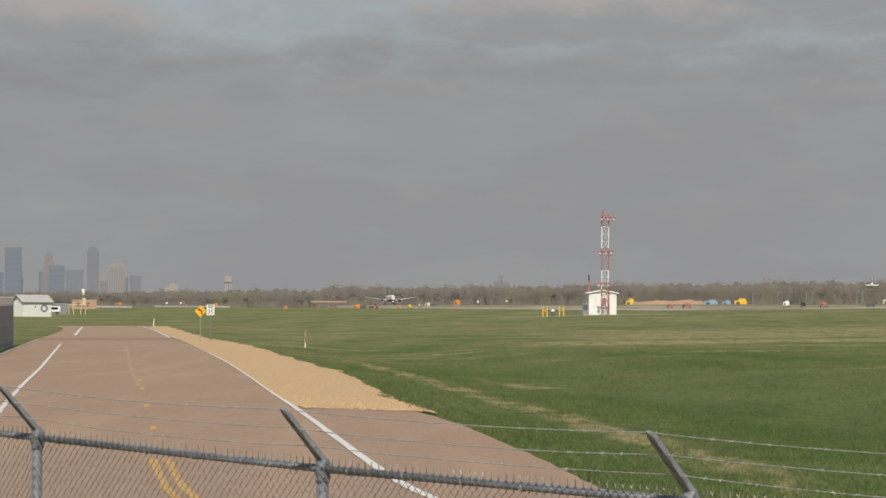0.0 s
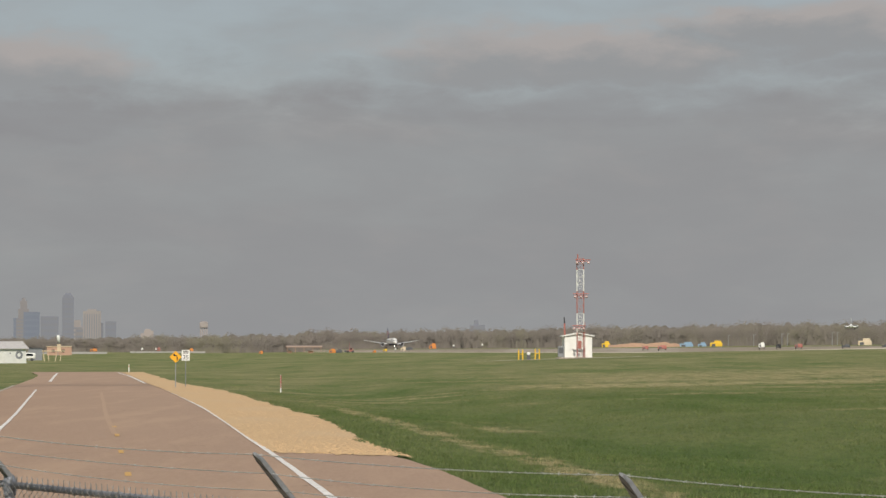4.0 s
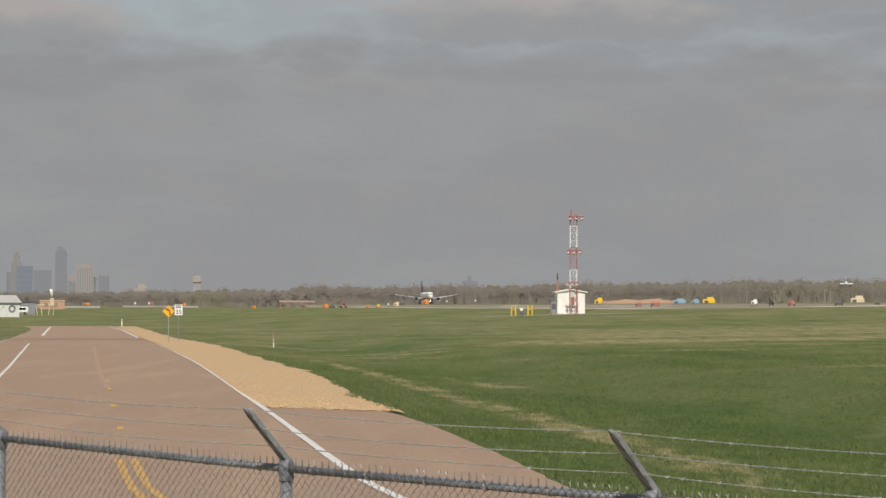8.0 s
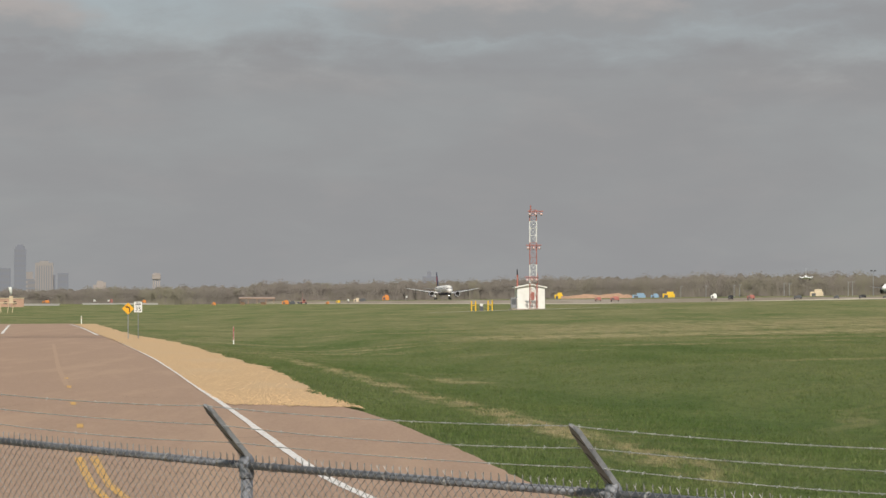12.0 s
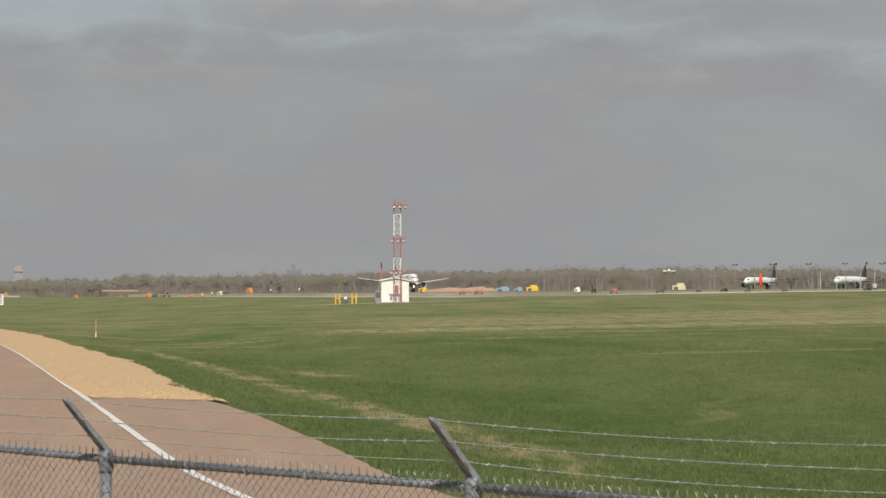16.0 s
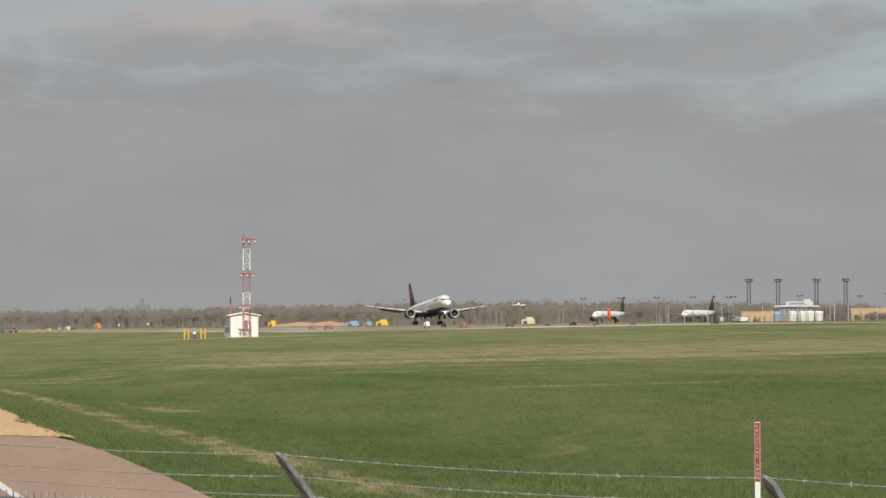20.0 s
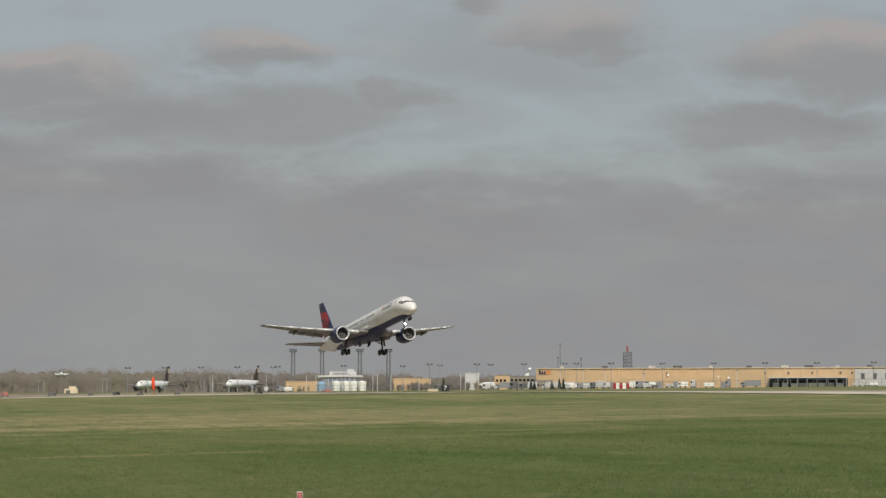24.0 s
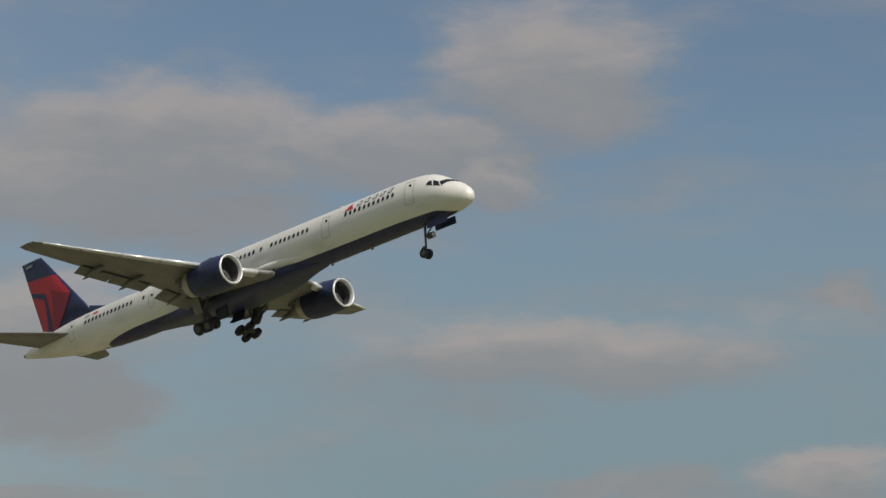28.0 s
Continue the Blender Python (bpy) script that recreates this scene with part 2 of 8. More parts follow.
def grass_material(name, blades=False):
    m = bpy.data.materials.new(name)
    m.use_nodes = True
    nt = m.node_tree
    b = nt.nodes["Principled BSDF"]
    b.inputs["Roughness"].default_value = 0.95
    b.inputs["Specular IOR Level"].default_value = 0.1
    N, L = nt.nodes.new, nt.links.new
    coord = N("ShaderNodeTexCoord")

    def tex(sx, sy, detail=6, rough=0.6, shift=0.0, turn=0.0):
        mp = N("ShaderNodeMapping")
        mp.inputs["Scale"].default_value = (sx, sy, 0.2)
        mp.inputs["Location"].default_value = (shift, shift, 0)
        mp.inputs["Rotation"].default_value = (0, 0, turn)
        L(coord.outputs["Object"], mp.inputs[0])
        n = N("ShaderNodeTexNoise")
        n.inputs["Scale"].default_value, n.inputs["Detail"].default_value, n.inputs["Roughness"].default_value = 1.0, detail, rough
        L(mp.outputs[0], n.inputs["Vector"])
        return n.outputs["Fac"]

    def ramp(fac, lo, hi, top=1.0):
        r = N("ShaderNodeMapRange")
        r.interpolation_type = "SMOOTHSTEP"
        r.inputs["From Min"].default_value, r.inputs["From Max"].default_value, r.inputs["To Max"].default_value = lo, hi, top
        L(fac, r.inputs[0])
        return r.outputs[0]

    def mixed(fac, one, two):
        x = N("ShaderNodeMix")
        x.data_type = "RGBA"
        L(fac, x.inputs[0])
        for i, v in ((6, one), (7, two)):
            if isinstance(v, tuple):
                x.inputs[i].default_value = (*v, 1)
            else:
                L(v, x.inputs[i])
        return x.outputs[2]

    green = mixed(ramp(tex(0.9, 0.9, 8, 0.7), 0.36, 0.66), (0.075, 0.126, 0.032), (0.112, 0.158, 0.047))
    green = mixed(ramp(tex(13, 3.5, 7, 0.8, 4), 0.42, 0.66, 0.7), green, (0.052, 0.084, 0.021))
    green = mixed(ramp(tex(0.06, 0.03, 4, 0.55, 21), 0.42, 0.62, 0.6), green, (0.079, 0.122, 0.033))
    green = mixed(ramp(tex(0.33, 0.09, 6, 0.65, 81), 0.46, 0.66, 0.4), green, (0.138, 0.172, 0.056))
    green = mixed(ramp(tex(0.21, 0.055, 6, 0.62, 91), 0.47, 0.62, 0.6), green, (0.066, 0.112, 0.028))
    dry = mixed(ramp(tex(2.5, 2.5, 6, 0.7, 9), 0.4, 0.7), (0.38, 0.315, 0.175), (0.25, 0.222, 0.112))
    # dry strips lie along the mowing, across the field
    strips = ramp(tex(0.10, 0.026, 9, 0.74, 2.0, 0.1), 0.30, 0.74, 0.62)
    patch = ramp(tex(0.26, 0.17, 9, 0.72, 14.0), 0.565, 0.69, 0.85)
    # the far field is drier
    sep = N("ShaderNodeSeparateXYZ")
    L(coord.outputs["Object"], sep.inputs[0])
    far = N("ShaderNodeMapRange")
    far.interpolation_type = "SMOOTHSTEP"
    far.inputs["From Min"].default_value, far.inputs["From Max"].default_value = 90.0, 220.0
    far.inputs["To Min"].default_value, far.inputs["To Max"].default_value = 0.45, 1.15
    L(sep.outputs[1], far.inputs[0])
    both = N("ShaderNodeMath")
    both.operation = "MAXIMUM"
    L(strips, both.inputs[0])
    L(patch, both.inputs[1])
    fac = N("ShaderNodeMath")
    fac.operation = "MULTIPLY"
    L(both.outputs[0], fac.inputs[0])
    L(far.outputs[0], fac.inputs[1])

    def calc(op, a, c, d=None):
        n = N("ShaderNodeMath")
        n.operation = op
        for k, v in enumerate((a, c, d)):
            if v is None:
                continue
            if isinstance(v, (int, float)):
                n.inputs[k].default_value = v
            else:
                L(v, n.inputs[k])
        return n.outputs[0]

    px, py = sep.outputs[0], sep.outputs[1]
    wander = calc("MULTIPLY", calc("SUBTRACT", tex(0.11, 0.11, 5, 0.6, 51), 0.5), 5.0)

    def trail(x0, y0, slope, half, lo, hi):
        """A dry trail along x = x0 + slope * (y - y0), between two distances."""
        off = calc("ABSOLUTE", calc("ADD", calc("SUBTRACT", px, calc("MULTIPLY_ADD", calc("SUBTRACT", py, y0), slope, x0)), wander), 0)
        m = ramp(off, half, half * 0.2)
        return calc("MULTIPLY", calc("MULTIPLY", m, ramp(py, lo - 8, lo + 4)), ramp(py, hi + 10, hi - 8))

    # a broken dry line down the swale, with a side patch, and a dry belt across the field
    line = calc("MULTIPLY_ADD", calc("SUBTRACT", py, 40), -0.0985, 4.7)
    line = calc("MULTIPLY_ADD", calc("MULTIPLY", calc("SUBTRACT", py, 40), calc("SUBTRACT", py, 124)), -0.0002, line)
    off = calc("ABSOLUTE", calc("MULTIPLY_ADD", wander, 0.2, calc("SUBTRACT", px, line)), 0)
    swale = calc("MULTIPLY", calc("MULTIPLY", ramp(off, 1.1, 0.25), ramp(py, 33, 39)), ramp(py, 150, 126))
    swale = calc("MULTIPLY", swale, ramp(tex(0.9, 0.3, 8, 0.72, 171), 0.42, 0.54, 1.0))
    trails = calc("MAXIMUM", swale, trail(2.6, 101, -0.15, 1.4, 97, 105))
    trails = calc("MAXIMUM", trails, calc("MULTIPLY", trail(11.8, 64.5, 0.3, 0.8, 64, 66), 0.7))
    thin = ramp(calc("ABSOLUTE", calc("MULTIPLY_ADD", wander, 0.8, calc("SUBTRACT", py, 105)), 0), 2.4, 0.4, 0.7)
    trails = calc("MAXIMUM", trails, calc("MULTIPLY", calc("MULTIPLY", thin, ramp(px, 13, 18)), ramp(px, 30, 24)))
    trails = calc("MAXIMUM", trails, calc("MULTIPLY", trail(10.6, 33.5, 0.3, 1.4, 31, 36), 0.8))
    belt = calc("ABSOLUTE", calc("ADD", calc("SUBTRACT", py, 173), calc("MULTIPLY", wander, 3.0)), 0)
    belt = calc("MULTIPLY", ramp(belt, 15, 3), ramp(px, 1, 9))
    wide = calc("ABSOLUTE", calc("ADD", calc("SUBTRACT", py, 205), calc("MULTIPLY", wander, 9.0)), 0)
    band = calc("MAXIMUM", belt, calc("MULTIPLY", ramp(wide, 48, 8, 0.85), ramp(px, 2, 16)))
    broken = ramp(tex(0.8, 0.14, 9, 0.75, 61), 0.34, 0.56, 1.0)
    # towards the apron the field is greener
    greener = calc("ADD", ramp(px, 105, 45, 0.6), 0.4)
    fac2 = calc("MULTIPLY", calc("MAXIMUM", trails, calc("MULTIPLY", band, greener)), broken)
    faded = calc("MULTIPLY", calc("MULTIPLY", ramp(py, 130, 270, 0.5), greener), ramp(tex(0.2, 0.03, 7, 0.7, 71), 0.25, 0.7))
    faded = calc("MULTIPLY", faded, calc("ADD", ramp(py, 420, 300, 0.7), 0.3))
    sparse = calc("MULTIPLY", calc("MULTIPLY", ramp(off, 8.0, 1.0, 0.17), ramp(py, 100, 55)), ramp(tex(0.7, 0.5, 8, 0.7, 131), 0.3, 0.65))
    faded = calc("MAXIMUM", faded, sparse)
    final = mixed(calc("MAXIMUM", calc("MAXIMUM", fac.outputs[0], fac2), faded), green, dry)
    # low dry ridges left by the mower, lying across the field
    ridges = calc("MULTIPLY", ramp(tex(0.07, 0.13, 9, 0.74, 101, 0.06), 0.52, 0.61, 0.9), ramp(py, 95, 165))
    final = mixed(calc("MULTIPLY", ridges, ramp(tex(1.4, 0.2, 8, 0.75, 111), 0.36, 0.6)), final, dry)
    final = mixed(ramp(tex(4.2, 0.9, 9, 0.8, 41), 0.46, 0.68, 0.62), final, (0.042, 0.066, 0.02))
    final = mixed(ramp(tex(3.1, 0.7, 9, 0.8, 141), 0.54, 0.68, 0.5), final, (0.165, 0.195, 0.068))
    if blades:
        hs = N("ShaderNodeHueSaturation")
        r = N("ShaderNodeMapRange")
        r.inputs["To Min"].default_value, r.inputs["To Max"].default_value = 0.76, 1.32
        island = N("ShaderNodeNewGeometry").outputs["Random Per Island"]
        L(island, r.inputs[0])
        L(r.outputs[0], hs.inputs["Value"])
        L(final, hs.inputs["Color"])
        # a few straw-coloured blades
        final = mixed(ramp(calc("FRACT", calc("MULTIPLY", island, 37.0), 0), 0.94, 0.97, 0.5), hs.outputs[0], (0.25, 0.225, 0.115))
    L(final, b.inputs["Base Color"])
    if not blades:
        bn = N("ShaderNodeBump")
        bn.inputs["Strength"].default_value, bn.inputs["Distance"].default_value = 0.9, 0.1
        L(tex(9, 9, 6, 0.7, 30), bn.inputs["Height"])
        L(bn.outputs[0], b.inputs["Normal"])
    return m


GRASS = grass_material("grass_ground")
GRASS_BLADES = grass_material("grass_blades", True)
ASPHALT = material("worn_asphalt", (0.305, 0.203, 0.137), 0.92, 0, (0.348, 0.237, 0.163), 14, 0.7, (1, 0.12, 1), 0.5, 60, (0.368, 0.25, 0.166), 0.6)
GRAVEL = material("tan_gravel", (0.535, 0.362, 0.19), 0.95, 0, (0.42, 0.28, 0.145), 9, 0.75, (1, 0.35, 1), 0.7, 30, (0.485, 0.34, 0.19), 0.25)
RUNWAY = material("stained_concrete", (0.25, 0.205, 0.155), 0.9, 0, (0.2, 0.165, 0.12), 0.6, 0.6, (1, 0.1, 1), 0.3, 20, (0.33, 0.285, 0.23), 0.05)
CONCRETE = material("pale_concrete", (0.40, 0.35, 0.285), 0.9, 0, (0.29, 0.245, 0.19), 0.6, 0.6, (1, 1, 1), 0.3, 20, (0.36, 0.31, 0.25), 0.02)
SHOULDER = material("bare_shoulder", (0.54, 0.475, 0.375), 0.95, 0, (0.44, 0.38, 0.29), 0.3, 0.6, (1, 0.2, 1), 0.2, 20)
LINE_WHITE = material("road_white", (0.72, 0.70, 0.66), 0.8, 0, (0.45, 0.40, 0.35), 6, 0.55)
LINE_YELLOW = material("road_yellow", (0.59, 0.335, 0.06), 0.85, 0, (0.38, 0.255, 0.15), 5, 0.8)
GALV = material("galvanised_steel", (0.205, 0.215, 0.235), 0.6, 0.2, (0.13, 0.138, 0.152), 30, 0.7, (1, 1, 1), 0.15, 80, (0.26, 0.268, 0.28), 5)
ARM = material("zinc_arm", (0.27, 0.278, 0.282), 0.65, 0.1, (0.2, 0.206, 0.212), 30, 0.7, (1, 1, 1), 0.15, 80, (0.31, 0.316, 0.32), 5)
STRAND = material("zinc_strand", (0.56, 0.575, 0.565), 0.55, 0.1, (0.42, 0.425, 0.41), 20, 0.6)
WIRE = material("zinc_wire", (0.37, 0.362, 0.345), 0.55, 0.2, (0.19, 0.173, 0.152), 20, 0.6)
WHITE = material("white_paint", (0.82, 0.82, 0.76), 0.55, 0, (0.72, 0.71, 0.65), 1.2, 0.6, (1, 1, 1), 0.1, 30)
RED = material("aviation_red", (0.36, 0.115, 0.09), 0.75, 0, (0.45, 0.225, 0.185), 3, 0.6)
YELLOW = material("safety_yellow", (0.78, 0.50, 0.03), 0.6, 0, (0.62, 0.4, 0.05), 4, 0.5)
ORANGE = material("signal_orange", (0.62, 0.24, 0.05), 0.6, 0, (0.6, 0.2, 0.05), 4, 0.5)
DARK = material("dark_rubber", (0.02, 0.021, 0.024), 0.7, 0, (0.035, 0.035, 0.037), 8, 0.6)
GREY = material("grey_metal", (0.3, 0.31, 0.32), 0.5, 0.3, (0.2, 0.21, 0.22), 5, 0.6)
DARKGREY = material("dark_grey_metal", (0.09, 0.095, 0.1), 0.6, 0.2, (0.14, 0.145, 0.15), 5, 0.6)
BLUE = material("sky_blue_paint", (0.22, 0.34, 0.46), 0.7, 0, (0.28, 0.39, 0.5), 2, 0.5)
AIR_WHITE = material("airliner_white", (0.78, 0.755, 0.71), 0.4, 0, (0.72, 0.695, 0.65), 0.8, 0.5, (0.3, 1, 1), 0, 30, (0.63, 0.62, 0.57), 0.5, coat=0.15)
AIR_BLUE = material("airliner_navy", (0.012, 0.018, 0.062), 0.42, 0, (0.02, 0.033, 0.115), 1.0, 0.6)
AIR_RED = material("airliner_red", (0.52, 0.02, 0.03), 0.45, 0, (0.46, 0.018, 0.03), 1.0, 0.6)
AIR_WINE = material("airliner_deep_red", (0.27, 0.014, 0.026), 0.5, 0, (0.23, 0.014, 0.026), 1.0, 0.6)
SEAM = material("paint_seam", (0.36, 0.35, 0.32), 0.6, 0, (0.45, 0.44, 0.4), 4, 0.6)
AIR_GREY = material("wing_grey", (0.215, 0.205, 0.198), 0.5, 0.1, (0.15, 0.143, 0.138), 1.5, 0.6, (1, 0.4, 1), 0, 30, (0.165, 0.157, 0.15), 0.7)
CHROME = material("polished_metal", (0.46, 0.44, 0.40), 0.42, 0.6, (0.38, 0.36, 0.33), 4, 0.5)
NOZZLE = material("burnt_metal", (0.2, 0.19, 0.18), 0.45, 0.8, (0.12, 0.11, 0.105), 5, 0.6)
GLASS = material("dark_glass", (0.012, 0.014, 0.017), 0.12)
LAMP = material("lamp_glow", (1.0, 0.97, 0.9), 0.3, glow=9.0)
BRICK = material("tan_brick", (0.54, 0.385, 0.225), 0.85, 0, (0.48, 0.34, 0.195), 0.3, 0.6, (1, 1, 0.6), 0, 30, (0.57, 0.40, 0.23), 0.05)
ROOFGREY = material("roof_grey", (0.5, 0.49, 0.47), 0.8, 0, (0.4, 0.39, 0.38), 1, 0.6)
BRUSH = material("brush_mass", (0.165, 0.149, 0.136), 0.95, 0, (0.150, 0.135, 0.123), 0.16, 0.7, (1, 1, 0.8), 0, 30, (0.152, 0.138, 0.104), 0.012)
BARK = material("bare_wood", (0.196, 0.172, 0.148), 0.95, 0, (0.172, 0.152, 0.134), 0.05, 0.8, (1, 1, 1), 0, 30, (0.200, 0.186, 0.128), 0.014, island_tint=0.05)


# ---------------------------------------------------------------- mesh helpers
def finish(name, bm, mat, smooth=False):
    me = bpy.data.meshes.new(name)
    bmesh.ops.recalc_face_normals(bm, faces=bm.faces)
    bm.to_mesh(me)
    bm.free()
    for mt in (mat if isinstance(mat, (list, tuple)) else [mat]):
        me.materials.append(mt)
    if smooth:
        for p in me.polygons:
            p.use_smooth = True
    return me


def part(name, bm, mat, parent, label="", smooth=False):
    """Links a bmesh as one mesh object under a thing or a part."""
    ob = new(name, finish(name, bm, mat, smooth))
    ob.parent = parent
    return tagged(ob, label)


def shared(name, mesh, parent, m=None, label=""):
    ob = new(name, mesh)
    ob.parent = parent
    if m is not None:
        ob.matrix_basis = m
    return tagged(ob, label)


def thing(name, label, category, group="", at=None):
    ob = new(name)
    ob.empty_display_size = 0.2
    if at is not None:
        ob.matrix_basis = at
    return tagged(ob, label, category, group)


def box(bm, c, s, turn=None, bevel=0.0):
    """A box with centre c and full size s; turn: a Matrix applied about the centre."""
    r = bmesh.ops.create_cube(bm, size=1.0)
    m = Matrix.Translation(c) @ (turn.to_4x4() if turn else Matrix()) @ Matrix.Diagonal((*s, 1))
    bmesh.ops.transform(bm, matrix=m, verts=r["verts"])
    if bevel:
        es = {e for v in r["verts"] for e in v.link_edges}
        bmesh.ops.bevel(bm, geom=list(es), offset=bevel, segments=1, affect="EDGES")
    return bm


def rod(bm, a, b, r0, r1=None, n=8, caps=True):
    """A round bar from a to b."""
    a, b = Vector(a), Vector(b)
    r1 = r0 if r1 is None else r1
    q = (b - a).to_track_quat("Z", "Y")
    ring = [[], []]
    for i in range(n):
        w = 2 * math.pi * i / n
        d = q @ Vector((math.cos(w), math.sin(w), 0))
        ring[0].append(bm.verts.new(a + d * r0))
        ring[1].append(bm.verts.new(b + d * r1))
    for i in range(n):
        j = (i + 1) % n
        bm.faces.new((ring[0][i], ring[0][j], ring[1][j], ring[1][i]))
    if caps:
        bm.faces.new(ring[0][::-1])
        bm.faces.new(ring[1])
    return bm


def loft(bm, rings, closed=True, cap=(True, True)):
    """Skins rings of points that all have the same count."""
    vs = [[bm.verts.new(p) for p in r] for r in rings]
    n = len(vs[0])
    for a, b in zip(vs, vs[1:]):
        for i in range(n if closed else n - 1):
            j = (i + 1) % n
            try:
                bm.faces.new((a[i], a[j], b[j], b[i]))
            except ValueError:
                pass
    if closed and cap[0]:
        bm.faces.new(vs[0][::-1])
    if closed and cap[1]:
        bm.faces.new(vs[-1])
    return bm


def spun(bm, profile, axis_at, n=20, along="x", cap=(False, False)):
    """Turns a profile of (distance along, radius) about an axis through axis_at."""
    rings = []
    for d, r in profile:
        ring = []
        for i in range(n):
            w = 2 * math.pi * i / n
            c, s = r * math.cos(w), r * math.sin(w)
            p = {"x": (d, c, s), "y": (c, d, s), "z": (c, s, d)}[along]
            ring.append(Vector(axis_at) + Vector(p))
        rings.append(ring)
    return loft(bm, rings, True, cap)


def smooth(v, a, b):
    t = min(1.0, max(0.0, (v - a) / (b - a)))
    return t * t * (3 - 2 * t)


def polar(bearing, distance, z=0.0):
    b = radians(bearing)
    return Vector((distance * math.sin(b), distance * math.cos(b), z))


# ---------------------------------------------------------------- the lie of the land
RUN_AT = Vector((100.0, 764.0, 0))            # a point of the runway's middle
RUN_HEAD = 173.3                              # take-off heading
RUN_N = Vector((math.cos(radians(RUN_HEAD)) * -1, math.sin(radians(RUN_HEAD)), 0))   # away from the viewer's side


def run_z(y):
    """Height of the runway, which rises a little towards its far end."""
    return 4.0 + 0.4 * smooth(y, 1200, 1950) - 0.5 * (1 - smooth(y, 300, 650))


def side(x, y):
    """Metres across the runway from its middle; the viewer stands at about -189."""
    return (x - RUN_AT.x) * RUN_N.x + (y - RUN_AT.y) * RUN_N.y


def height(x, y):
    s = side(x, y)
    u = min(1.0, max(0.0, (s + 171) / 138))
    crest = 3.35 - 1.25 * smooth(y, 360, 800) - 1.5 * (1 - smooth(y, 150, 350))
    g = crest * (1 - (1 - u) ** 1.45)
    g += (run_z(y) - crest) * smooth(s, -33, -14)
    g += 2.6 * smooth(s, 60, 420) + 0.6 * smooth(s, 62, 130)
    low = 1 - smooth(s, -170, -90)
    g += low * 2.0 * smooth(y, 450, 1150) * (1 - g / 4.6)
    # a shallow swale between the road and the field
    d = x - road_mid(y)
    g -= 0.45 * math.exp(-((d - 17) / 6.0) ** 2) * smooth(y, 30, 60) * (1 - smooth(y, 170, 260))
    g += 0.15 * math.exp(-(d / 7.0) ** 2) * (1 - smooth(y, 240, 320))
    g -= 0.15 * smooth(-y, -22, -14)
    return g


# the road's two margins, from the near bend to where it leaves sight
ROAD_L = [(6, 7), (0.5, 11), (-3.2, 16), (-4.6, 21.5), (-5.6, 26), (-7.2, 35), (-9.8, 50), (-12.3, 61.8), (-15.2, 81.4), (-19.7, 115), (-22.6, 138.7), (-28.0, 183.7), (-37.0, 258), (-46, 315)]
ROAD_R = [(20, 12.5), (12, 16.5), (6.5, 20.5), (3.9, 24.6), (3.0, 28.8), (2.1, 34.7), (1.3, 44.4), (-0.45, 60), (-4.4, 78), (-9.0, 115), (-12.4, 140), (-18.4, 190), (-26.9, 253), (-36, 320)]
ROAD_PTS = [((a + c) / 2, (b + d) / 2) for (a, b), (c, d) in zip(ROAD_L, ROAD_R)]


def road_mid(y):
    p = ROAD_PTS
    if y <= p[0][1]:
        return p[0][0]
    for (x0, y0), (x1, y1) in zip(p, p[1:]):
        if y <= y1:
            return x0 + (x1 - x0) * (y - y0) / (y1 - y0)
    return p[-1][0] - 0.3 * (y - p[-1][1])


def spaced(lo, hi, first, growth):
    out, v, d = [lo], lo, first
    while v < hi:
        v += d
        d *= growth
        out.append(min(v, hi))
    return out


def build_ground():
    ys = [-400, -150, -60, -20] + spaced(0, 4900, 1.2, 1.018)
    xs = [-v for v in spaced(0, 3500, 1.0, 1.03)][::-1][:-1] + spaced(0, 3500, 1.0, 1.03)
    verts = [(x, y, height(x, y)) for y in ys for x in xs]
    n = len(xs)
    faces = [(j * n + i, j * n + i + 1, (j + 1) * n + i + 1, (j + 1) * n + i) for j in range(len(ys) - 1) for i in range(n - 1)]
    me = bpy.data.meshes.new("ground")
    me.from_pydata(verts, [], faces)
    me.materials.append(GRASS)
    for p in me.polygons:
        p.use_smooth = True
    return tagged(new("ground", me), "short spring grass field with dry tan streaks", "grass", kind="structure")


def catmull(pts, per=10):
    p = [Vector((*q, 0)) if len(q) == 2 else Vector(q) for q in pts]
    p = [p[0] * 2 - p[1]] + p + [p[-1] * 2 - p[-2]]
    out = []
    for i in range(1, len(p) - 2):
        for k in range(per):
            t = k / per
            a, b, c, d = p[i - 1], p[i], p[i + 1], p[i + 2]
            out.append(0.5 * (2 * b + (c - a) * t + (2 * a - 5 * b + 4 * c - d) * t * t + (3 * b - a - 3 * c + d) * t ** 3))
    out.append(p[-2])
    return out


def ribbon(bm, pts, left, right, lift, cols=1, ragged=0.0, seed=1):
    """A strip along pts that follows the ground. left and right: offsets from the line, numbers or functions of the share of its length."""
    rng = random.Random(seed)
    rows = []
    for i, p in enumerate(pts):
        a, b = pts[max(0, i - 1)], pts[min(len(pts) - 1, i + 1)]
        t = (b - a).normalized()
        nrm = Vector((t.y, -t.x, 0))
        f = i / (len(pts) - 1)
        lo = left(f) if callable(left) else left
        hi = right(f) if callable(right) else right
        lo, hi = lo + rng.uniform(-ragged, ragged), hi + rng.uniform(-ragged, ragged)
        row = []
        for k in range(cols + 1):
            q = p + nrm * (lo + (hi - lo) * k / cols)
            row.append(bm.verts.new((q.x, q.y, height(q.x, q.y) + lift + 0.00025 * max(0.0, q.y))))
        rows.append(row)
    for a, b in zip(rows, rows[1:]):
        for k in range(cols):
            bm.faces.new((a[k], a[k + 1], b[k + 1], b[k]))
    return bm


ground = build_ground()


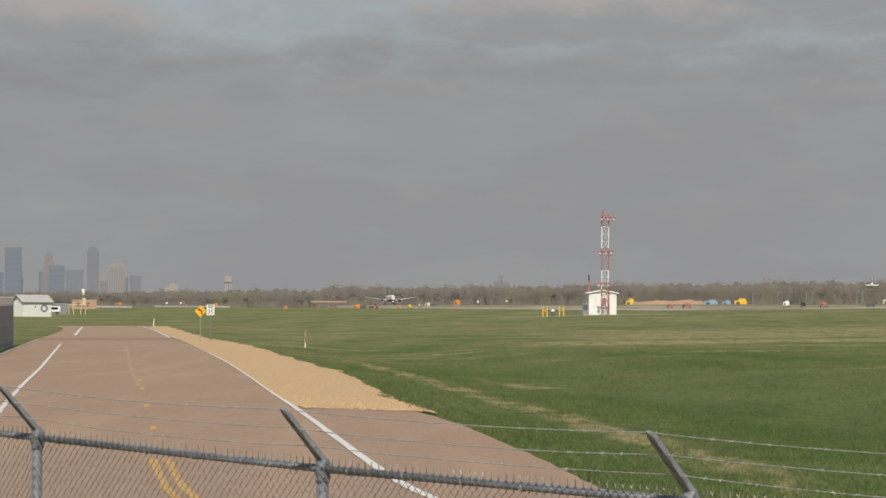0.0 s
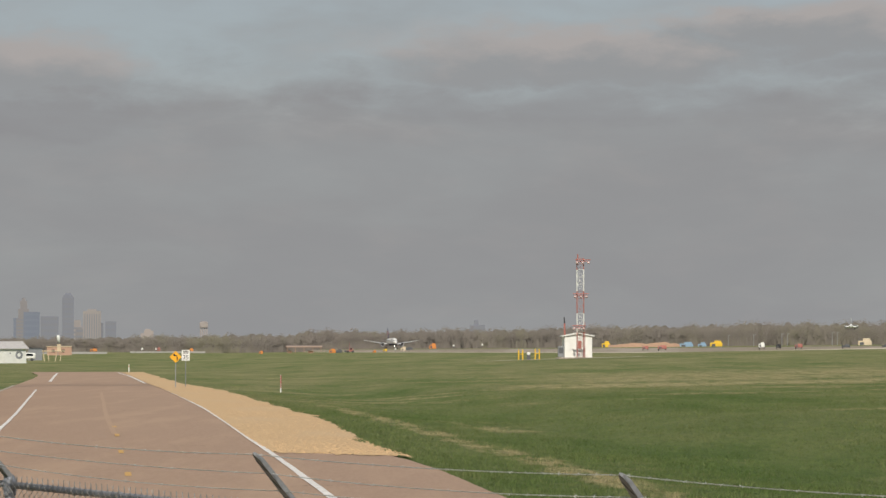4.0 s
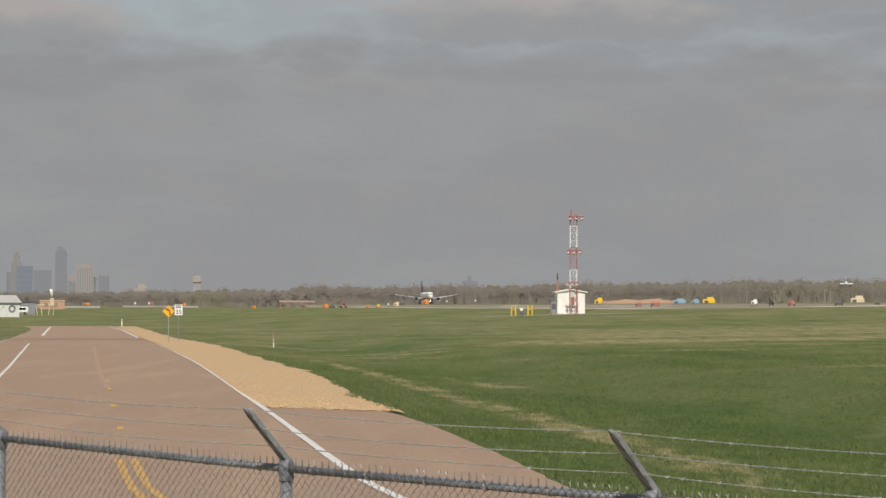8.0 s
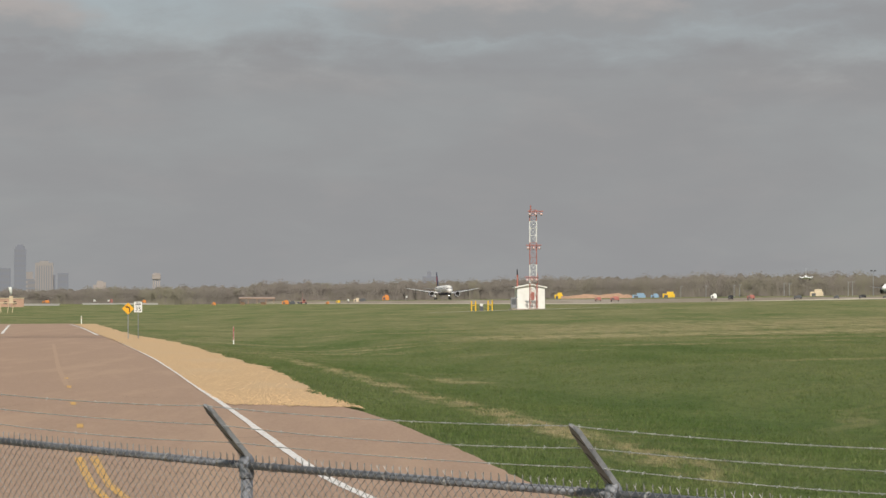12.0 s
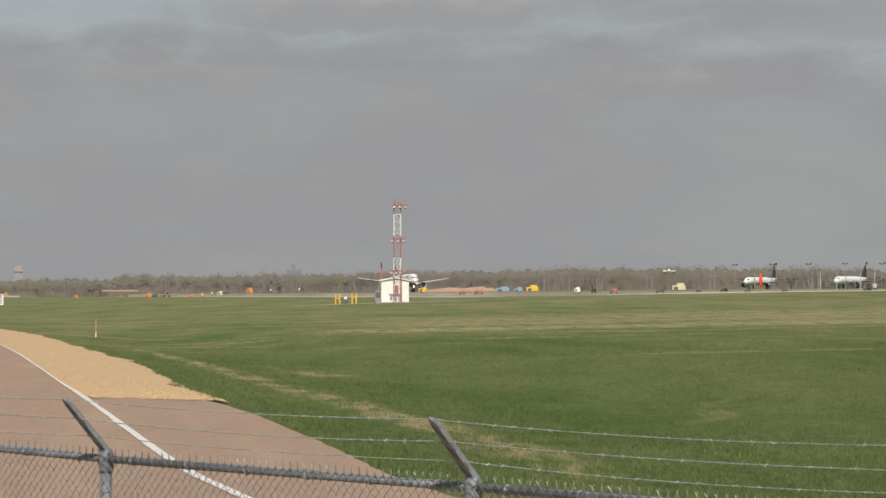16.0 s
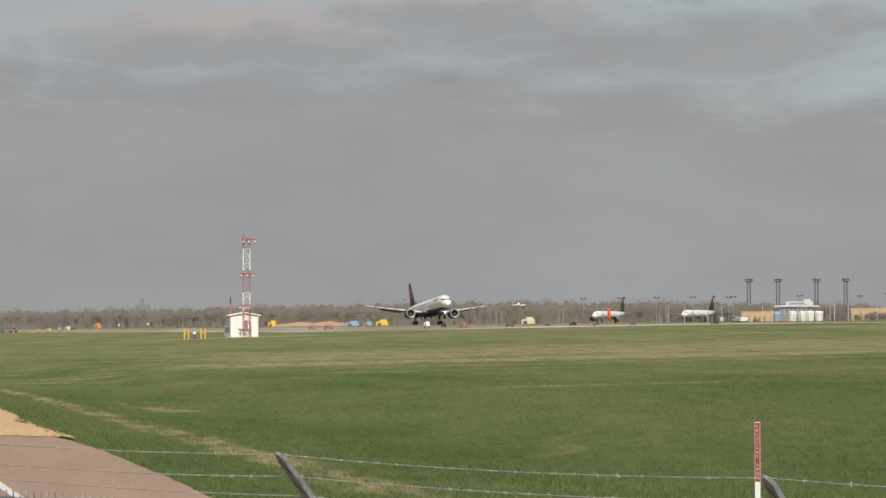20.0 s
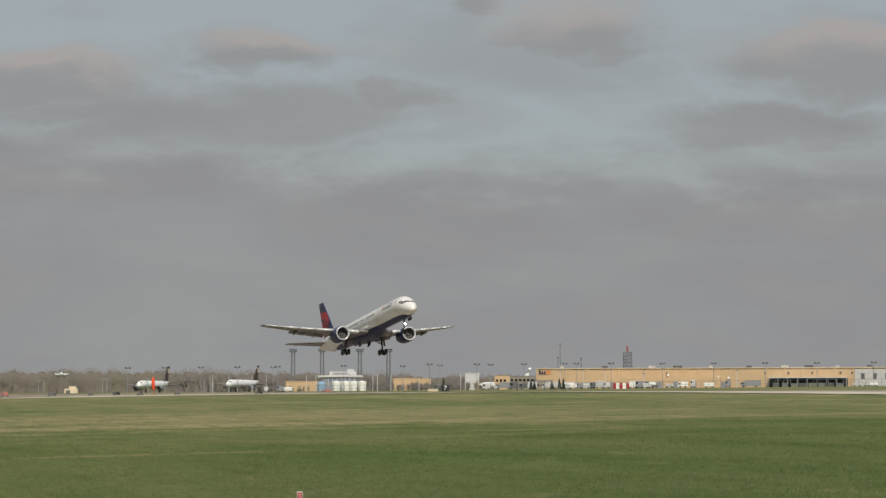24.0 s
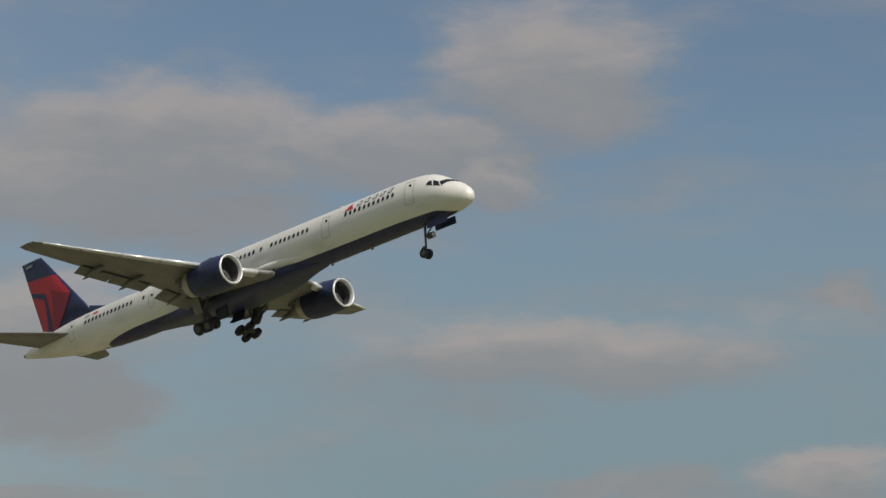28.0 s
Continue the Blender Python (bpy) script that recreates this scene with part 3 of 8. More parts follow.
def ridden(pts, lift, rise=0.0002):
    return [Vector((p.x, p.y, height(p.x, p.y) + lift + rise * max(0.0, p.y))) for p in pts]


def build_road():
    left, right = catmull(ROAD_L, 12), catmull(ROAD_R, 12)
    rng = random.Random(3)
    rows = []
    for a, b in zip(left, right):
        a = a + Vector((rng.uniform(-0.03, 0.03), 0, 0))
        b = b + Vector((rng.uniform(-0.03, 0.03), 0, 0))
        rows.append(ridden([a + (b - a) * (k / 12) for k in range(13)], 0.035))
    road = tagged(new("road", finish("road", loft(bmesh.new(), rows, False), ASPHALT, True)), "sun-bleached two-lane asphalt perimeter road", "road", kind="structure")

    def stripe(pts, w, mat, label, seed):
        part("road_line", ribbon(bmesh.new(), catmull(pts, 12), -w / 2, w / 2, 0.045, 1, 0.012, seed), mat, road, label)

    stripe([(18, 10), (10, 14.5), (5, 18.5), (2.5, 22.1), (1.5, 25.3), (0.75, 27.6), (-0.1, 32.0), (-1.04, 39.0), (-3.79, 64.5), (-9.4, 114.3), (-17.4, 177.5)], 0.14, LINE_WHITE, "worn white edge line", 5)
    stripe([(-20.0, 194), (-23.2, 219), (-27.6, 253), (-34, 300)], 0.2, LINE_WHITE, "worn white edge line", 6)
    stripe([(-4.1, 23.3), (-5.0, 27.3), (-6.68, 36), (-8.78, 51.1), (-11.35, 70.2), (-15.72, 104.3), (-23.2, 161)], 0.12, LINE_WHITE, "worn white edge line", 7)
    stripe([(-28.2, 203), (-39.6, 291)], 0.22, LINE_WHITE, "worn white edge line", 8)
    for o in (-0.125, 0.125):
        near = [(14, 9.3), (6.48, 13.8), (2.29, 18.0), (-0.21, 22.0), (-1.08, 24.4), (-2.16, 28.2), (-3.2, 32.4), (-4.3, 40.0)]
        stripe([(x + o * 0.8, y + o * 0.6) for x, y in near], 0.12, LINE_YELLOW, "worn yellow centre line", 9)
    for y, x, ln in ((50.0, -5.48, 2.2), (61.1, -6.85, 2.6), (73.2, -8.32, 3.0), (81.5, -9.35, 2.4)):
        ln *= 0.7
        stripe([(x + 0.06 * ln, y - ln / 2), (x, y), (x - 0.06 * ln, y + ln / 2)], 0.12, LINE_YELLOW, "flake of worn yellow line", int(y))
    # a narrow pale concrete margin on the fence side
    edge = catmull([p for p in ROAD_L if 25 < p[1] < 190], 10)
    part("road_margin", ribbon(bmesh.new(), edge, -0.1, 0.12, 0.05, 1, 0.02, 13), CONCRETE, road, "narrow pale concrete margin")
    # a darker joint across the road, and hairline cracks
    joint = material("dark_joint", (0.255, 0.178, 0.128), 0.95, 0, (0.30, 0.21, 0.15), 1.5, 0.8)
    for y0, wide in ((180.0, 3.4), (187.5, 1.0)):
        a, c = Vector((-28.2 - 0.125 * (y0 - 185), y0, 0)), Vector((-17.7 - 0.13 * (y0 - 185), y0 + 1.5, 0))
        line = [a + (c - a) * (i / 24) + Vector((0, 0.5 * noise.noise((i * 0.4, y0, 0)), 0)) for i in range(25)]
        part("road_joint", ribbon(bmesh.new(), line, -wide / 2, wide / 2, 0.038, 1, 0.12, int(y0)), joint, road, "dark joint across the road")
    crack_mat = material("road_crack", (0.12, 0.088, 0.066), 0.95, 0, (0.16, 0.115, 0.085), 3, 0.6)
    for x, y, dx, dy in ((-5.9, 72.0, 2.2, 1.2), (-6.2, 65.5, 1.6, -0.6), (-2.6, 45.5, 2.6, 1.4), (-9.0, 58.0, 1.3, 3.0), (-12.8, 104.0, 4.5, 2.0)):
        line = [Vector((x + dx * i / 14, y + dy * i / 14, 0)) + Vector((0.07 * noise.noise((i * 0.6, x, 1)), 0.35 * noise.noise((i * 0.5, y, 2)), 0)) for i in range(15)]
        part("road_crack", ribbon(bmesh.new(), line, -0.018, 0.018, 0.04, 1, 0.008, int(y)), crack_mat, road, "thin dark crack")
    # what is left of the yellow line farther up
    faint = material("faded_yellow", (0.375, 0.253, 0.163), 0.9, 0, (0.34, 0.23, 0.158), 3, 0.9)
    stripe([(-8.5, 74.2), (-11.3, 96), (-14.5, 122), (-17.9, 149.6)], 0.16, faint, "almost worn-off centre line", 12)
    # gravel shoulder
    inner = catmull([(-3.35, 61.5), (-4.6, 72), (-7.27, 96), (-9.95, 119), (-16.0, 166), (-21.9, 210), (-34.5, 308)], 30)
    outer = catmull([(-0.3, 61), (-1.44, 71), (-3.5, 96.6), (-6.4, 120), (-12.4, 168), (-18.7, 206), (-32.5, 312)], 30)
    rows = []
    for a, b in zip(inner, outer):
        b = b + Vector((0.45 * noise.noise((b.y * 0.16, 0, 3.0)) + 0.25 * noise.noise((b.y * 0.6, 0, 5.0)) + rng.uniform(-0.06, 0.06), 0, 0))
        line = [a + (b - a) * (k / 24) for k in range(25)]
        if not rows:
            # the spill ends raggedly towards the road
            line = [p + Vector((0, 3.0 * noise.noise((k * 0.31, 0, 7.0)) + rng.uniform(-0.7, 0.7), 0)) for k, p in enumerate(line)]
        rows.append(ridden(line, 0.042, 0.0003))
    tagged(new("gravel_shoulder", finish("gravel_shoulder", loft(bmesh.new(), rows, False), GRAVEL, True)), "tan gravel shoulder beside the road", "gravel", kind="structure")
    # loose stones on and round the shoulder
    verts, faces = [], []
    for _ in range(5200):
        i = min(len(inner) - 2, int(rng.random() ** 1.6 * (len(inner) - 1) * 0.75))
        a, b, w = inner[i], outer[i], rng.random() * 1.06 - 0.02
        p = a + (b - a) * w + (inner[i + 1] - inner[i]) * (rng.random() - (rng.random() * 0.5 if i == 0 else 0))
        z = height(p.x, p.y) + 0.042 + 0.0003 * p.y
        r = rng.uniform(0.008, 0.02) * (1.8 if rng.random() < 0.06 else 1)
        k = len(verts)
        verts.extend(((p.x - r, p.y - r * 0.7, z - 0.01), (p.x + r, p.y - r * 0.6, z - 0.01), (p.x + rng.uniform(-r, r) * 0.4, p.y + r, z - 0.01), (p.x + rng.uniform(-r, r) * 0.3, p.y, z + r * rng.uniform(0.7, 1.1))))
        faces.extend(((k, k + 1, k + 3), (k + 1, k + 2, k + 3), (k + 2, k, k + 3)))
    me = bpy.data.meshes.new("loose_stones")
    me.from_pydata(verts, [], faces)
    me.materials.append(material("gravel_stone", (0.54, 0.37, 0.2), 0.95, 0, (0.40, 0.27, 0.15), 2, 0.6, island_tint=0.2))
    tagged(new("loose_stones", me), "loose tan stones on the gravel shoulder", "stones", kind="stuff")
    return road


build_road()


def build_runway():
    """Runway and its bare shoulder, on the field's crest."""
    along = Vector((math.sin(radians(RUN_HEAD)), math.cos(radians(RUN_HEAD)), 0))
    pts = [RUN_AT + along * d for d in range(-1500, 1300, 20)]
    bm = bmesh.new()
    rows = []
    for p in pts:
        row = []
        edge = -27 - 6.5 * smooth(p.y, 420, 740)
        for s in (edge, edge + 2, edge + 4, -20, -10, 0, 10, 20, 26):
            q = p + RUN_N * s
            row.append(Vector((q.x, q.y, height(q.x, q.y) + 0.05)))
        rows.append(row)
    loft(bm, rows, False)
    tagged(new("runway", finish("runway", bm, RUNWAY, True)), "stained concrete runway", "runway", kind="structure")
    rows = []
    for p in pts:
        edge = -27 - 6.5 * smooth(p.y, 420, 740)
        rows.append([Vector((q.x, q.y, height(q.x, q.y) + 0.09)) for q in (p + RUN_N * (edge - 0.3), p + RUN_N * (edge + 2.0), p + RUN_N * (edge + 4.2))])
    tagged(new("runway_shoulder", finish("runway_shoulder", loft(bmesh.new(), rows, False), SHOULDER, True)), "pale bare shoulder along the runway", "shoulder", kind="structure")


build_runway()


# ---------------------------------------------------------------- the airliner
FAN = material("fan_dark", (0.06, 0.056, 0.053), 0.6)
SPIN = material("spinner_grey", (0.16, 0.155, 0.15), 0.3, 0.2)
LIP = material("bright_lip", (0.72, 0.72, 0.71), 0.35, 0.3, (0.62, 0.62, 0.61), 3, 0.5)
GEAR = material("gear_steel", (0.075, 0.073, 0.07), 0.55, 0.3, (0.07, 0.07, 0.07), 5, 0.6)
# body space: x forward, y to its left, z up from the ground; the nose is at x = 27 of the thing's space
NOSE_X = 27.0
FUSELAGE = [  # distance behind the nose, half width, top, bottom
    (0.0, 0.01, 3.535, 3.515), (0.02, 0.12, 3.66, 3.40), (0.12, 0.36, 3.93, 3.16), (0.35, 0.62, 4.22, 2.97), (0.8, 0.92, 4.62, 2.80), (1.4, 1.18, 5.02, 2.68), (2.0, 1.36, 5.40, 2.61),
    (2.7, 1.51, 5.84, 2.57), (3.4, 1.63, 6.16, 2.54), (4.3, 1.75, 6.38, 2.51), (5.4, 1.83, 6.49, 2.50), (7.0, 1.88, 6.53, 2.50),
    (12.0, 1.88, 6.53, 2.50), (18.0, 1.88, 6.53, 2.50), (24.0, 1.88, 6.53, 2.50), (30.0, 1.88, 6.53, 2.50), (36.0, 1.88, 6.53, 2.50), (39.0, 1.88, 6.53, 2.52),
    (42.0, 1.82, 6.52, 2.67), (45.0, 1.66, 6.46, 2.96), (48.0, 1.38, 6.32, 3.38), (51.0, 0.95, 6.02, 3.94), (53.2, 0.52, 5.62, 4.48), (54.2, 0.20, 5.28, 4.74)]


def belly_line(d, bottom):
    """Height of the paint line between the white sides and the navy belly, d metres behind the nose."""
    z = 2.90 + 0.10 * smooth(d, 2, 9) + 0.10 * smooth(d, 12, 24)
    u = min(1.0, max(0.0, (d - 37.2) / 5.4))
    z -= (z - bottom) * (1 - math.sqrt(1 - u * u))
    z -= (z - bottom) * (1 - smooth(d, 1.7, 3.3))
    return max(bottom + 0.004, z)


def hull(d):
    for a, b in zip(FUSELAGE, FUSELAGE[1:]):
        if d <= b[0]:
            f = (d - a[0]) / (b[0] - a[0])
            return [a[i] + (b[i] - a[i]) * f for i in range(1, 4)]
    return FUSELAGE[-1][1:]


def hull_y(d, z):
    w, top, bot = hull(d)
    c, h = (top + bot) / 2, (top - bot) / 2
    return w * math.sqrt(max(0.0, 1 - ((z - c) / h) ** 2))


def build_fuselage(plane):
    stations = sorted({s[0] for s in FUSELAGE} | {1.1, 1.7, 2.35, 3.05, 9.0} | {33 + 0.75 * i for i in range(12)} | {41.7, 42.1, 42.3, 42.45, 42.55, 42.6})
    up, low = [], []
    for d in stations:
        w, top, bot = hull(d)
        c, h = (top + bot) / 2, (top - bot) / 2
        zb = belly_line(d, bot)
        a0 = math.asin(max(-1, min(1, (zb - c) / h)))
        if not 1.75 < d < 42.65:
            a0 = -math.pi / 2
        n = 26
        ring = []
        for i in range(n + 1):
            a = a0 + (math.pi - 2 * a0) * i / n
            ring.append(Vector((NOSE_X - d, -w * math.cos(a), c + h * math.sin(a))))
        up.append(ring)
        ring = []
        for i in range(13):
            a = a0 - (math.pi + 2 * a0) * i / 12
            ring.append(Vector((NOSE_X - d, -w * math.cos(a), c + h * math.sin(a))))
        if 1.6 < d < 42.8:
            low.append(ring)
    bm = loft(bmesh.new(), up, False)
    bmesh.ops.remove_doubles(bm, verts=bm.verts, dist=0.0005)
    body = part("fuselage", bm, AIR_WHITE, plane, "glossy white fuselage", True)
    bm = loft(bmesh.new(), low, False)
    bmesh.ops.remove_doubles(bm, verts=bm.verts, dist=0.0005)
    part("belly", bm, AIR_BLUE, plane, "navy blue painted belly", True)
    bm = bmesh.new()
    spun(bm, [(NOSE_X - 54.15, 0.2), (NOSE_X - 54.45, 0.17), (NOSE_X - 54.5, 0.0)], (0, 0, 5.01), 14)
    part("tail_cone", bm, NOZZLE, plane, "bare metal exhaust at the tail", True)
    # fairing where the wing meets the body
    rings = []
    for d, w, b in ((16.4, 0.7, 2.49), (18.4, 1.2, 2.34), (20.2, 1.7, 2.10), (22.0, 2.1, 1.90), (25.0, 2.25, 1.80), (28.0, 2.25, 1.80), (30.5, 2.05, 1.88), (32.5, 1.6, 2.1), (34.6, 1.1, 2.34), (36.4, 0.7, 2.49)):
        inner = hull_y(d, 3.09) - 0.01
        ring = [Vector((NOSE_X - d, inner, 3.09)), Vector((NOSE_X - d, max(inner - 0.06, min(w, inner + 0.3)), 3.03))]
        for i in range(17):
            a = math.pi * (i / 16)
            ring.append(Vector((NOSE_X - d, w * math.copysign(abs(math.cos(a)) ** 0.6, math.cos(a)), 2.96 - (2.96 - b) * math.sin(a) ** 0.55)))
        ring += [Vector((v.x, -v.y, v.z)) for v in (ring[1], ring[0])]
        rings.append(ring)
    part("belly_fairing", loft(bmesh.new(), rings, False), AIR_BLUE, plane, "navy bulged fairing under the wing", True)
    # white shoulder of the fairing, ahead of the wing root
    for s in (-1, 1):
        rings = []
        for d, out_y, zt, zb in ((17.4, 0.03, 3.35, 3.15), (18.6, 0.12, 3.55, 3.06), (19.8, 0.30, 3.72, 2.98), (20.9, 0.58, 3.78, 2.93), (22.4, 0.75, 3.70, 2.95), (24.5, 0.55, 3.55, 3.0)):
            ring = []
            for i in range(9):
                f = i / 8
                z = zt + (zb - zt) * f
                ring.append(Vector((NOSE_X - d, s * (hull_y(d, z) - 0.02 + out_y * math.sin(math.pi * min(1.0, f * 0.92)) ** 0.8), z)))
            rings.append(ring)
        part("wing_root_fairing", loft(bmesh.new(), rings, False), AIR_WHITE, plane, "white fairing ahead of the wing root", True)
    # flight deck glass: six panes with posts between
    def pane(corners, s):
        """A pane on the hull; corners: distance behind the nose and degrees down from the crown."""
        rings = []
        for i in range(7):
            f = i / 6
            row = []
            for j in range(5):
                g = j / 4
                d, a = [(corners[0][k] * (1 - f) + corners[1][k] * f) * (1 - g) + (corners[3][k] * (1 - f) + corners[2][k] * f) * g for k in (0, 1)]
                w, top, bot = hull(d)
                c, h = (top + bot) / 2, (top - bot) / 2
                y, z = math.sin(radians(a)), math.cos(radians(a))
                row.append(Vector((NOSE_X - d + 0.014, s * y * (w + 0.014), c + z * (h + 0.016))))
            rings.append(row)
        part("cockpit_window", loft(bmesh.new(), rings, False), GLASS, body, "dark flight deck pane", True)

    for s in (-1, 1):
        pane(((1.0, 4), (2.02, 66), (2.26, 51), (1.42, 4)), s)
        pane(((2.14, 67), (2.68, 70), (2.80, 52), (2.38, 51)), s)
        pane(((2.80, 70), (3.36, 69), (3.20, 55), (2.93, 53)), s)
    return body


def build_cabin(plane, body):
    # cabin windows
    bm = bmesh.new()
    box(bm, (0, 0, 0), (0.25, 0.016, 0.42), None, 0.0)
    es = [e for e in bm.edges if abs(e.verts[0].co.y - e.verts[1].co.y) > 0.01]
    bmesh.ops.bevel(bm, geom=es, offset=0.06, segments=2, affect="EDGES")
    win = finish("cabin_window", bm, GLASS)
    spots = [6.7 + 0.52 * i for i in range(11)] + [16.3 + 0.52 * i for i in range(9)] + [21.7] + [22.6 + 0.52 * i for i in range(5)] + [25.9 + 0.52 * i for i in range(16)] + [36.3] + [37.9 + 0.52 * i for i in range(13)]
    z = 5.16
    for s in (-1, 1):
        for d in spots:
            tilt = math.degrees(math.asin((z - 4.515) / 2.015))
            shared("cabin_window", win, body, pose(NOSE_X - d, s * (hull_y(d, z) + 0.003), z, s * -tilt * 0 + (tilt if s > 0 else -tilt), 0, 0))
    # door seams: thin grey frames
    for d, w, z0, z1 in ((5.0, 0.86, 3.88, 5.82), (14.2, 0.80, 3.88, 5.68), (35.3, 0.6, 4.0, 5.5), (46.3, 0.80, 4.05, 5.75)):
        for s in (-1, 1):
            bm = bmesh.new()
            t = 0.045
            for (a0, b0, a1, b1) in ((-w / 2, z0, w / 2, z0), (-w / 2, z1, w / 2, z1), (-w / 2, z0, -w / 2, z1), (w / 2, z0, w / 2, z1)):
                n = 8
                rows = []
                for i in range(n + 1):
                    f = i / n
                    dd, zz = d + a0 + (a1 - a0) * f, b0 + (b1 - b0) * f
                    o = (0, t) if a0 != a1 else (t, 0)
                    row = []
                    for k in (-0.5, 0.5):
                        d2, z2 = dd + o[0] * k, zz + o[1] * k
                        row.append(Vector((NOSE_X - d2, s * (hull_y(d2, z2) + 0.008), z2)))
                    rows.append(row)
                loft(bm, rows, False)
            door = part("door_frame", bm, SEAM, body, "grey door seam")
            bm = bmesh.new()
            box(bm, (NOSE_X - d + 0.1, s * (hull_y(d, z1 - 0.45) + 0.004), z1 - 0.45), (0.2, 0.03, 0.28), None, 0.0)
            part("door_window", bm, GLASS, door)
    # title bars and the small red emblem ahead of them, on both flanks
    for s in (-1, 1):
        for k in range(5):
            bm = bmesh.new()
            rows = []
            for i in range(5):
                z = 5.50 + 0.44 * i / 4
                lean = 0.12 * i / 4
                d = (10.5 - 0.84 * k) if s < 0 else (7.4 + 0.84 * k)
                row = []
                for q in (-0.23, 0.23):
                    dd = d + q - lean
                    row.append(Vector((NOSE_X - dd, s * (hull_y(dd, z) + 0.01), z + 0.004)))
                rows.append(row)
            loft(bm, rows, False)
            # hollow letters read as broken bars: a white slot down the middle
            part("title_bar", bm, AIR_BLUE, body, "navy title bar")
            bm = bmesh.new()
            rows = []
            for i in range(4):
                z = 5.58 + 0.28 * i / 3
                row = []
                for q in (-0.12, 0.14):
                    dd = d + q - 0.06
                    row.append(Vector((NOSE_X - dd, s * (hull_y(dd, z) + 0.016), z + 0.006)))
                rows.append(row)
            loft(bm, rows, False)
            part("title_slot", bm, AIR_WHITE, body)
        bm = bmesh.new()
        d = 11.6 if s < 0 else 6.5
        rows = []
        for k in range(6):
            f = k / 5
            z = 5.42 + 0.56 * f
            lo, hi = d - 0.5 + 0.33 * f, d + 0.55 - 0.70 * f
            rows.append([Vector((NOSE_X - dd, s * (hull_y(dd, z) + 0.014), z + 0.006)) for dd in (lo, (lo + hi) / 2, hi)])
        loft(bm, rows, False)
        part("emblem", bm, AIR_RED, body, "small red triangular emblem")
        for k in range(2):
            d0 = 42.6 + 1.2 * k
            rows = [[Vector((NOSE_X - dd, s * (hull_y(dd, z) + 0.012), z)) for dd in (d0, d0 + 0.7)] for z in (5.62, 5.84)]
            part("registration_bar", loft(bmesh.new(), rows, False), GREY if k else AIR_RED, body, "small painted bar")


def airfoil(n=9, thick=0.11):
    """Points round a wing section, share of chord and height."""
    up, lo = [], []
    for i in range(n + 1):
        c = (1 - math.cos(math.pi * i / n)) / 2
        t = thick * 5 * (0.2969 * math.sqrt(c) - 0.126 * c - 0.3516 * c * c + 0.2843 * c ** 3 - 0.1015 * c ** 4)
        up.append((c, t * 0.95 + 0.02 * math.sin(math.pi * c)))
        lo.append((c, -t * 0.8 + 0.02 * math.sin(math.pi * c)))
    return up[::-1] + lo[1:]


def wing_at(y):
    """Leading edge, trailing edge behind the nose, and height, y metres out."""
    le = 20.3 + 0.553 * max(0, y - 1.9)
    te = 29.5 if y < 6.9 else 29.5 + (31.75 - 29.5) * (y - 6.9) / (19.0 - 6.9)
    f = max(0, y - 1.5) / 17.5
    return le, te, 2.72 + 2.2 * f + 0.5 * f * f


